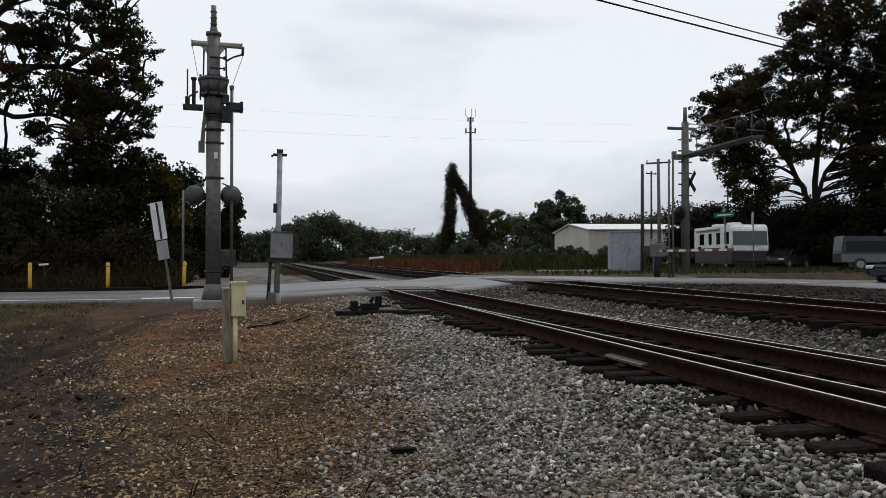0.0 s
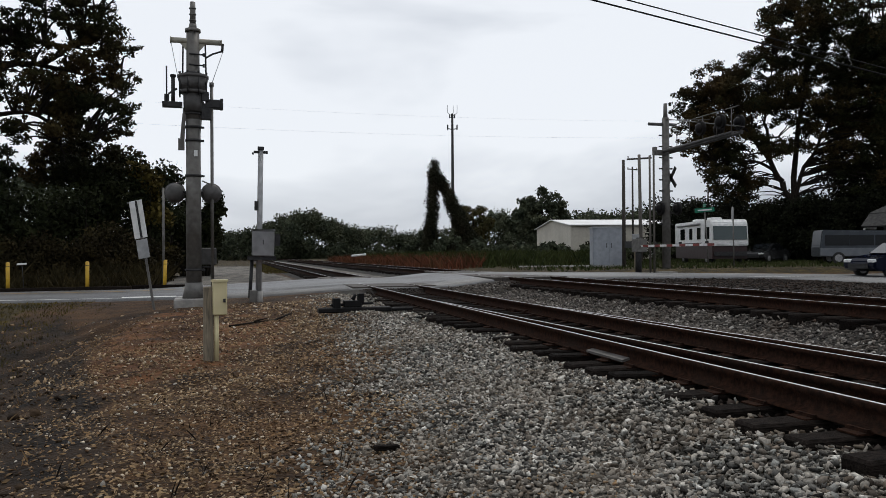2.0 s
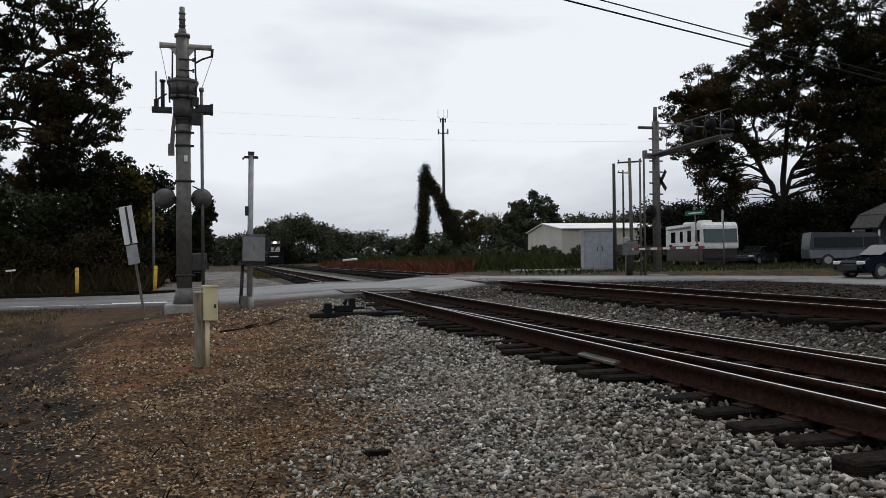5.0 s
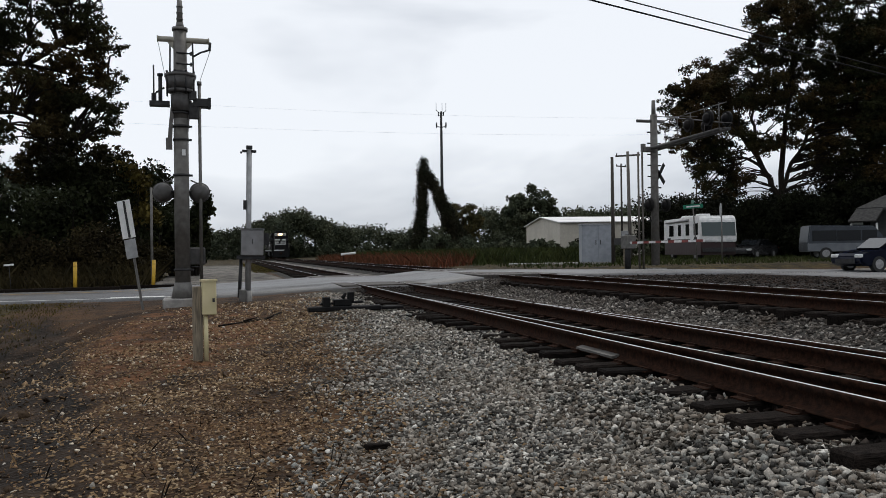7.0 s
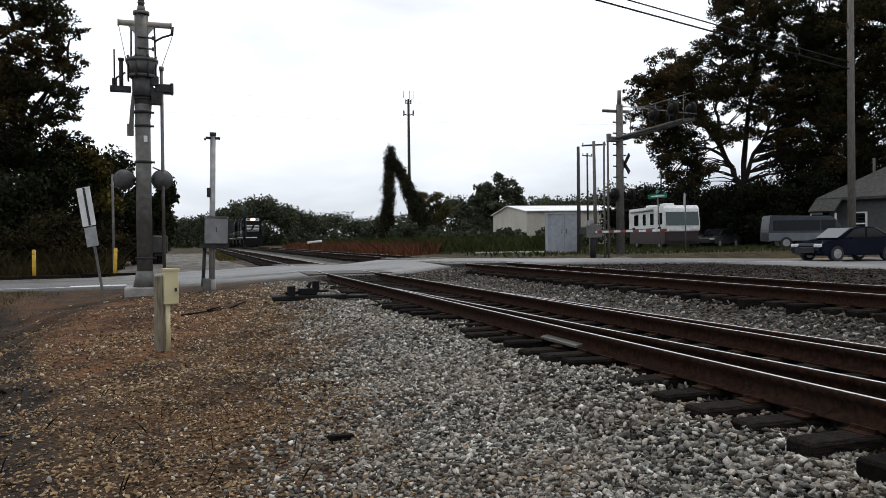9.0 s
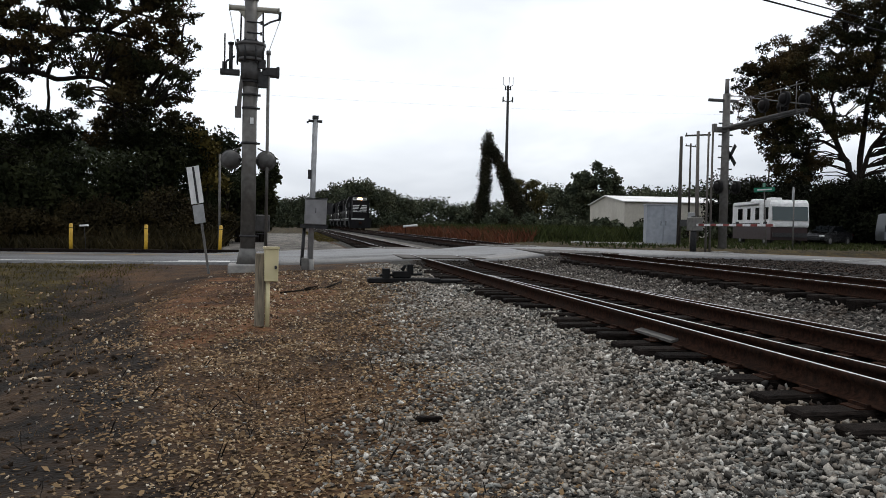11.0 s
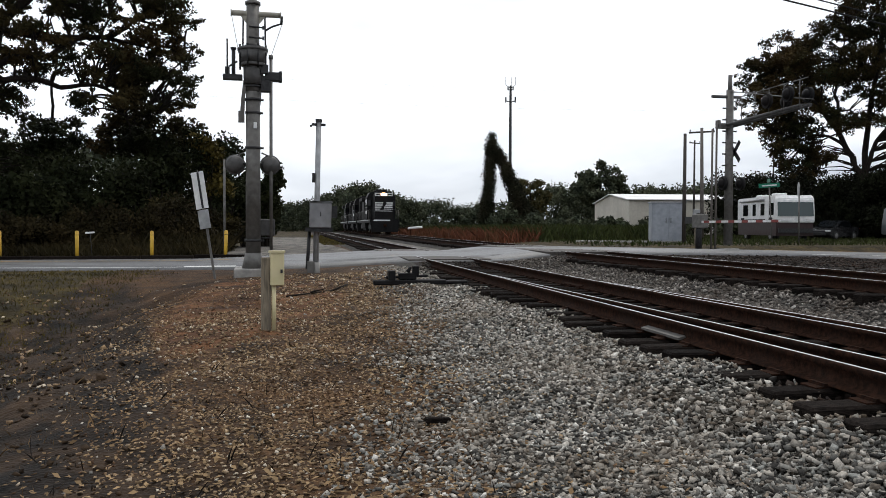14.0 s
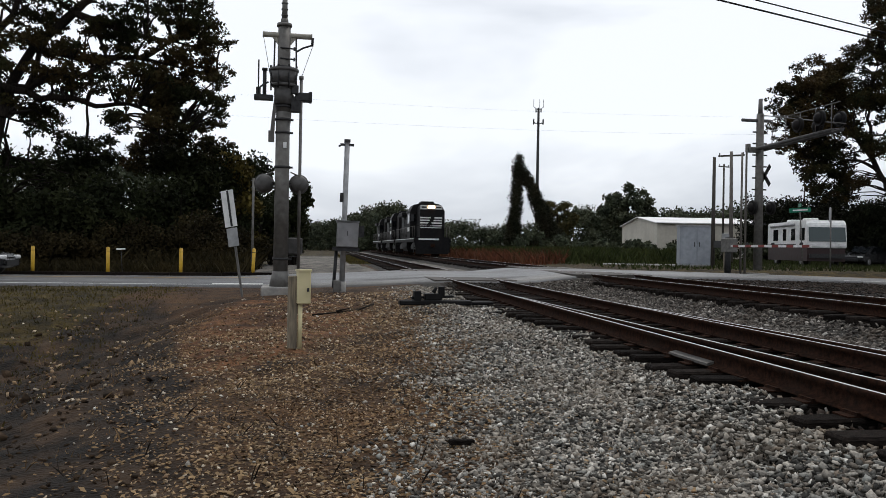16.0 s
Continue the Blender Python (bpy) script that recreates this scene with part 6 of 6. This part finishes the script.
def sedan(label, m, paint, name="car"):
    """A four-door car, nose along -y in its own space."""
    t = thing(name, label, "car", m)
    L, W = 4.5, 1.76
    b = nb()
    side = [(-2.25, 0.38), (-2.22, 0.62), (-2.05, 0.76), (-1.1, 0.92), (1.55, 0.98), (2.1, 0.96), (2.24, 0.78), (2.25, 0.38), (1.9, 0.24), (-1.95, 0.24)]
    prism(b, side, "x", -W / 2, W / 2)
    bevel(b, 0.06, 2)
    part("body", b, paint, t)
    b = nb()
    prof = [(-1.15, 0.9), (-0.35, 1.40), (0.1, 1.45), (0.75, 1.43), (1.75, 0.95)]
    prism(b, prof, "x", -0.72, 0.72)
    bevel(b, 0.05, 2)
    cab = part("cabin", b, paint, t)
    for s in (-1, 1):
        x = s * 0.725
        for pane in ([(-0.85, 0.98), (-0.33, 1.34), (0.22, 1.38), (0.22, 0.98)], [(0.3, 0.98), (0.3, 1.38), (0.72, 1.36), (1.38, 1.02)]):
            b = nb()
            prism(b, pane, "x", min(x, x + s * 0.012), max(x, x + s * 0.012))
            part("side_window", b, M_GLASS, cab)
    for q in (((-1.08, 0.95), (-0.42, 1.36)), ((1.62, 1.02), (0.88, 1.39))):
        b = nb()
        (y0, z0), (y1, z1) = q
        off = 0.03
        sgn = -1 if y0 < 0 else 1
        prism(b, [(y0 + sgn * off, z0 + off), (y1 + sgn * off, z1 + off), (y1, z1), (y0, z0)], "x", -0.62, 0.62)
        part("windscreen", b, M_SCREEN, cab)
    for s in (-1, 1):
        b = nb()
        box(b, (s * 0.66, -2.16, 0.66), (0.36, 0.16, 0.14))
        part("headlight", bevel(b, 0.03), M_CLEAR, t)
        b = nb()
        box(b, (s * 0.7, 2.22, 0.78), (0.3, 0.06, 0.16))
        part("tail_light", b, M_RED, t)
        b = nb()
        box(b, (s * 0.95, -0.72, 0.98), (0.16, 0.08, 0.12))
        part("mirror", bevel(b, 0.02), paint, t)
        for yy in (-0.35, 0.55):
            b = nb()
            box(b, (s * 0.885, yy + 0.2, 0.84), (0.02, 0.16, 0.03))
            part("door_handle", b, paint, t)
    b = nb()
    box(b, (0, -2.25, 0.45), (1.1, 0.03, 0.2))
    part("grille", b, M_DARK, t)
    for sx in (-0.8, 0.8):
        for yy in (-1.38, 1.32):
            wheel(t, sx, yy, 0.32, 0.22)
    return t


def road_pose(x, y, turn):
    return pose(x, y, float(road_z(x)) + 0.04, 0, 0, turn)


sedan("dark navy blue sedan waiting at the crossing gate", pose(25.85, 26.9, -0.05, 0, 0, -90) @ Matrix.Scale(0.96, 4), M_CAR_BLUE)
sedan("black sedan stopped on the far lane of the road", road_pose(-13.4, 31.4, 90), M_CAR_DARK)
xs_, ys_ = az(36.0, 66)
sedan("charcoal sedan parked on grass beside the motorhome", pose(xs_, ys_, gz(xs_, ys_), 0, 0, -62), M_CAR_DARK)


def motorhome():
    x, y = az(32.45, 60)
    t = thing("motorhome", "white motorhome with dark windscreen parked on grass", "motorhome", pose(x, y, gz(x, y), 0, 0, -14) @ Matrix.Scale(0.92, 4))
    W, L = 2.6, 9.0
    b = nb()
    prism(b, [(-4.5, 1.3), (-4.52, 1.8), (-4.35, 2.95), (-4.1, 3.2), (4.5, 3.2), (4.5, 1.3)], "x", -W / 2, W / 2)
    body = part("body", bevel(b, 0.06, 2), M_WHITE, t)
    b = nb()
    box(b, (0, 0.05, 0.86), (2.5, 8.8, 0.95))
    part("skirt", b, M_MAROON, t, "dark maroon lower skirt")
    b = nb()
    prism(b, [(-4.57, 1.75), (-4.42, 2.72), (-4.38, 2.72), (-4.5, 1.75)], "x", -1.2, 1.2)
    part("windscreen", b, M_TEAL, t, "large teal tinted windscreen")
    for yy, w_ in ((-3.5, 0.9), (-1.6, 0.8), (0.3, 0.7), (2.4, 1.1)):
        b = nb()
        box(b, (-W / 2 - 0.01, yy, 2.25), (0.03, w_, 0.85))
        part("window", b, M_GLASS, t)
    b = nb()
    box(b, (-W / 2 - 0.012, -2.6, 2.15), (0.03, 0.66, 1.6))
    part("door", b, M_WHITE, t)
    b = nb()
    box(b, (-W / 2 - 0.012, 0.5, 1.5), (0.02, 7.6, 0.14))
    part("stripe", b, M_DARK, t)
    for yy in (-1.2, 2.3):
        b = nb()
        box(b, (0, yy, 3.3), (0.8, 1.0, 0.3))
        part("roof_unit", bevel(b, 0.05), M_WHITE, t)
    b = nb()
    tube(b, (-1.35, -2.0, 2.95), (-1.35, 3.6, 2.95), 0.09, seg=8)
    part("awning", b, M_ALU, t)
    b = nb()
    box(b, (0, -4.5, 0.75), (2.3, 0.12, 0.3))
    part("bumper", b, M_DARK, t)
    for s in (-0.9, 0.9):
        b = nb()
        box(b, (s, -4.54, 1.5), (0.36, 0.06, 0.16))
        part("headlight", b, M_CLEAR, t)
        for yy in (-3.0, 2.6):
            wheel(t, s * 1.2, yy, 0.42, 0.28)


motorhome()


def van():
    x, y = az(41.6, 55)
    t = thing("van", "blue grey passenger van with pale lower sides", "van", pose(x, y, gz(x, y), 0, 0, 66))
    W = 1.95
    b = nb()
    prism(b, [(-2.6, 0.45), (-2.62, 1.0), (-1.75, 1.2), (-1.1, 1.98), (2.5, 2.05), (2.62, 1.1), (2.62, 0.45)], "x", -W / 2, W / 2)
    part("body", bevel(b, 0.06, 2), M_VAN, t)
    b = nb()
    box(b, (0, 0.02, 0.72), (W + 0.03, 5.2, 0.5))
    part("lower_panel", bevel(b, 0.03), M_VAN_LOW, t, "pale lower body band")
    for s in (-1, 1):
        for y0, y1 in ((-1.2, -0.5), (-0.3, 0.9), (1.05, 2.3)):
            b = nb()
            box(b, (s * (W / 2 + 0.006), (y0 + y1) / 2, 1.42), (0.03, y1 - y0 + 0.12, 0.62))
            part("window", b, M_GLASS, t)
        for yy in (-1.75, 1.6):
            wheel(t, s * 0.88, yy, 0.36, 0.24)
    b = nb()
    prism(b, [(-1.8, 1.22), (-1.18, 1.93), (-1.14, 1.9), (-1.74, 1.2)], "x", -0.85, 0.85)
    part("windscreen", b, M_GLASS, t)


van()


def distant_bits():
    x, y = az(8.3, 84)
    b = nb()
    tube(b, (x - 0.75, y, gz(x, y) + 0.85), (x + 0.75, y + 0.3, gz(x, y) + 0.98), 0.12, 0.12, 10)
    t = thing("pipe_barrier", "white pipe barrier on short rusty posts beside the far track", "barrier")
    part("pipe", b, M_WHITE, t)
    for s in (-0.5, 0.5):
        b = nb()
        box(b, (x + s, y + 0.15, gz(x, y) + 0.4), (0.07, 0.07, 0.9))
        part("post", b, M_RUST, t, "dark rusty post")
    b = nb()
    box(b, (17.4, 42.5, gz(17.4, 42.5) + 0.02), (4.2, 1.8, 0.12), pose(0, 0, 0, 0, 0, -12).to_3x3())
    single("concrete_slab", bevel(b, 0.02), M_CONCRETE, "pale concrete slab at the edge of the grass", "slab", kind="structure")


distant_bits()


# ---- the train ----
def locomotive(number):
    """A black six-axle diesel, nose along -y, rail level at z = 0; its front coupler face is at y = 0."""
    label = ("black diesel locomotive with white nose stripes and lit headlamp" if number == 0 else "black diesel locomotive coupled behind another, white side panels")
    t = thing("locomotive", label, "locomotive", group="coupled locomotives")
    L, W = 19.0, 3.05
    b = nb()
    box(b, (0, L / 2, 1.32), (W, L - 1.2, 0.3))
    part("underframe", bevel(b, 0.03), M_BLACK, t)
    b = nb()
    box(b, (0, 0.62, 1.22), (2.9, 0.12, 0.75))
    part("end_plate", b, M_BLACK, t)
    b = nb()
    prism(b, [(-1.35, 0.2), (1.35, 0.2), (1.45, 0.95), (-1.45, 0.95)], "y", 0.35, 0.6)
    part("plough", b, M_BLACK, t, "black snow plough")
    b = nb()
    box(b, (-0.3, 0.545, 1.42), (1.7, 0.03, 0.13))
    part("sill_stripe", b, M_WHITE, t, "white stripe on the front sill")
    b = nb()
    box(b, (0, 0.2, 0.9), (0.3, 0.6, 0.3))
    part("coupler", bevel(b, 0.05), M_RUST, t)
    # short high nose
    b = nb()
    prism(b, [(-0.95, 1.45), (0.95, 1.45), (0.95, 4.1), (0.7, 4.42), (-0.7, 4.42), (-0.95, 4.1)], "y", 1.55, 4.0)
    nose = part("nose", bevel(b, 0.05, 2), M_BLACK, t)
    if number == 0:
        for k, (z, w0) in enumerate(((3.24, 0.92), (3.02, 0.92), (2.80, 0.92), (2.58, 0.92))):
            for s in (-1, 1):
                b = nb()
                gap = 0.04
                box(b, (s * (w0 + gap) / 2, 1.545, z), (w0 - gap, 0.02, 0.11))
                part("nose_stripe", b, M_WHITE, nose, "white painted stripe")
        b = nb()
        prism(b, [(-0.42, 2.5), (-0.12, 2.5), (0.02, 2.85), (0.3, 3.1), (0.26, 3.32), (-0.02, 3.3), (-0.16, 2.9)], "y", 1.528, 1.545)
        part("emblem", b, M_BLACK, nose, "plain dark emblem shape")
        b = nb()
        box(b, (0, 1.535, 2.4), (1.8, 0.02, 0.06))
        part("nose_stripe", b, M_WHITE, nose)
    for s in (-1, 1):
        b = nb()
        box(b, (s * 0.6, 1.53, 4.12), (0.66, 0.05, 0.34))
        part("number_board", b, M_WHITE, nose, "white number board with unreadable figures")
        b = nb()
        box(b, (s * 0.62, 1.5, 4.12), (0.42, 0.02, 0.12))
        part("figure_bar", b, M_BLACK, nose)
    for s in (-0.13, 0.13):
        b = nb()
        tube(b, (s, 1.56, 4.14), (s, 1.45, 4.14), 0.14, 0.16, 16)
        lamp = part("headlamp", b, M_LAMP if number == 0 else M_CLEAR, nose, "glowing warm headlamp" if number == 0 else "unlit headlamp")
        b = nb()
        tube(b, (s, 1.46, 4.14), (s, 1.44, 4.14), 0.11, 0.11, 12)
        part("bulb", b, M_LAMP_CORE if number == 0 else M_DARK, lamp)
    # cab
    b = nb()
    prism(b, [(-1.52, 1.45), (1.52, 1.45), (1.52, 3.9), (1.25, 4.42), (0.55, 4.62), (-0.55, 4.62), (-1.25, 4.42), (-1.52, 3.9)], "y", 4.0, 6.4)
    cab = part("cab", bevel(b, 0.03), M_BLACK, t)
    b = nb()
    box(b, (0, 5.1, 4.68), (1.1, 2.0, 0.16))
    part("roof_hatch", bevel(b, 0.03), M_BLACK, cab)
    for s in (-1, 1):
        b = nb()
        box(b, (s * 1.24, 3.985, 3.3), (0.4, 0.03, 0.6))
        part("window", b, M_GLASS, cab)
        b = nb()
        box(b, (s * 1.525, 5.2, 3.25), (0.03, 1.5, 0.7))
        w = part("side_window", b, M_GLASS, cab)
        b = nb()
        for dz in (-0.4, 0.4):
            box(b, (s * 1.535, 5.2, 3.25 + dz), (0.04, 1.7, 0.07))
        part("frame", b, M_ALU, w)
        b = nb()
        box(b, (s * 1.53, 5.2, 2.3), (0.02, 1.5, 0.35))
        part("figure_panel", b, M_WHITE, cab, "white cab figures as a plain bar")
    # long hood
    b = nb()
    prism(b, [(-0.95, 1.45), (0.95, 1.45), (0.95, 3.95), (0.75, 4.3), (-0.75, 4.3), (-0.95, 3.95)], "y", 6.4, 17.8)
    hood = part("long_hood", bevel(b, 0.04), M_BLACK, t)
    for k in range(9):
        for s in (-1, 1):
            b = nb()
            box(b, (s * 0.965, 7.3 + k * 1.15, 2.3), (0.03, 1.0, 1.3))
            part("hood_door", b, M_BLACK, hood)
    for s in (-1, 1):
        for y0, w in ((8.2, 0.9), (9.5, 0.9), (10.8, 0.9)):
            b = nb()
            box(b, (s * 0.985, y0, 3.2), (0.02, w, 1.0))
            part("letter_bar", b, M_WHITE, hood, "white lettering as a plain bar")
        b = nb()
        box(b, (s * 0.99, 15.4, 3.2), (0.06, 2.6, 1.0))
        part("radiator_grille", b, M_DARK, hood)
        b = nb()
        box(b, (s * 1.18, 14.6, 3.95), (0.45, 3.6, 0.42))
        part("radiator_flare", bevel(b, 0.05), M_BLACK, hood)
    for y0 in (13.2, 14.8, 16.4):
        b = nb()
        tube(b, (0, y0, 4.3), (0, y0, 4.48), 0.62, 0.6, 18)
        part("fan", b, M_DARK, hood)
    b = nb()
    box(b, (0, 10.3, 4.45), (0.5, 0.9, 0.3))
    part("exhaust", b, M_RUST, hood)
    b = nb()
    prism(b, [(-1.3, 0.35), (1.3, 0.35), (1.45, 0.7), (1.45, 1.17), (-1.45, 1.17), (-1.45, 0.7)], "y", 7.4, 11.4)
    part("fuel_tank", b, M_BLACK, t)
    for s in (-1, 1):
        b = nb()
        for k in range(12):
            tube(b, (s * 1.48, 1.0 + k * 1.55, 1.45), (s * 1.48, 1.0 + k * 1.55, 2.5), 0.02, seg=5)
        tube(b, (s * 1.48, 1.0, 2.5), (s * 1.48, 18.05, 2.5), 0.02, seg=5)
        part("handrail", b, M_GALV, t, "grey tubular handrail")
        for y0 in (0.75, 18.2):
            st = nb()
            for k in range(4):
                box(st, (s * 1.33, y0, 0.4 + k * 0.3), (0.38, 0.4, 0.05))
            box(st, (s * 1.52, y0, 0.85), (0.03, 0.45, 1.1))
            part("step", st, M_BLACK, t)
        b = nb()
        box(b, (s * 1.53, 9.5, 1.45), (0.02, 17.0, 0.06))
        part("sill_line", b, M_WHITE, t)
    b = nb()
    tube(b, (-1.3, 0.62, 1.6), (-1.3, 0.62, 2.55), 0.022, seg=5)
    tube(b, (1.3, 0.62, 1.6), (1.3, 0.62, 2.55), 0.022, seg=5)
    tube(b, (-1.3, 0.62, 2.55), (1.3, 0.62, 2.55), 0.022, seg=5)
    part("front_rail", b, M_DARK, t)
    for y0 in (4.1, 14.7):
        b = nb()
        for s in (-1, 1):
            prism(b, [(y0 - 2.3, 0.55), (y0 + 2.3, 0.55), (y0 + 2.3, 0.85), (y0 + 1.2, 1.1), (y0 - 1.2, 1.1), (y0 - 2.3, 0.85)], "x", min(s * 1.0, s * 1.16), max(s * 1.0, s * 1.16))
        box(b, (0, y0, 0.8), (1.9, 0.6, 0.35))
        truck = part("truck", b, M_DARK, t, "heavy cast truck frame")
        for k in (-1.75, 0, 1.75):
            b = nb()
            for s in (-1, 1):
                tube(b, (s * 0.68, 0, 0), (s * 0.82, 0, 0), 0.5, 0.5, 20)
                tube(b, (s * 0.64, 0, 0), (s * 0.68, 0, 0), 0.53, 0.53, 20)
                box(b, (s * 0.83, 0, 0), (0.03, 0.7, 0.09))
            tube(b, (-1.05, 0, 0), (1.05, 0, 0), 0.09, seg=10)
            o = part("wheelset", b, M_RUST, truck, "steel wheels on one axle")
            o.matrix_basis = pose(0, y0 + k, 0.5)
            WHEELSETS.append((o, y0 + k))
    t.scale = (1.05, 1.05, 1.05)
    return t


WHEELSETS = []
TRAIN = [locomotive(k) for k in range(3)]

# distance along the track of the train's front, at a steady 31 km/h
FRONT_START, FRONT_END = 208.2, 69.5
SPEED = (FRONT_START - FRONT_END) / 16.0


def on_track(y):
    """The pose of a vehicle whose front is at y: both trucks on the far track."""
    a, b = t2_x(y + 4.1), t2_x(y + 14.7)
    turn = math.degrees(math.atan2(a - b, 10.6))
    return pose(a + (a - b) / 10.6 * 4.1, y, T2_TOP, 0, 0, turn)


def motions():
    for k, loco in enumerate(TRAIN):
        walk(loco, [(t, on_track(FRONT_START - SPEED * t + 20.4 * k)) for t in range(17)])
    per_step = math.degrees(SPEED * 2 / FPS / 0.525)
    for ws, y in WHEELSETS:
        walk(ws, [(i * 2 / FPS, pose(0, y, 0.5, per_step * i)) for i in range(241)])


motions()
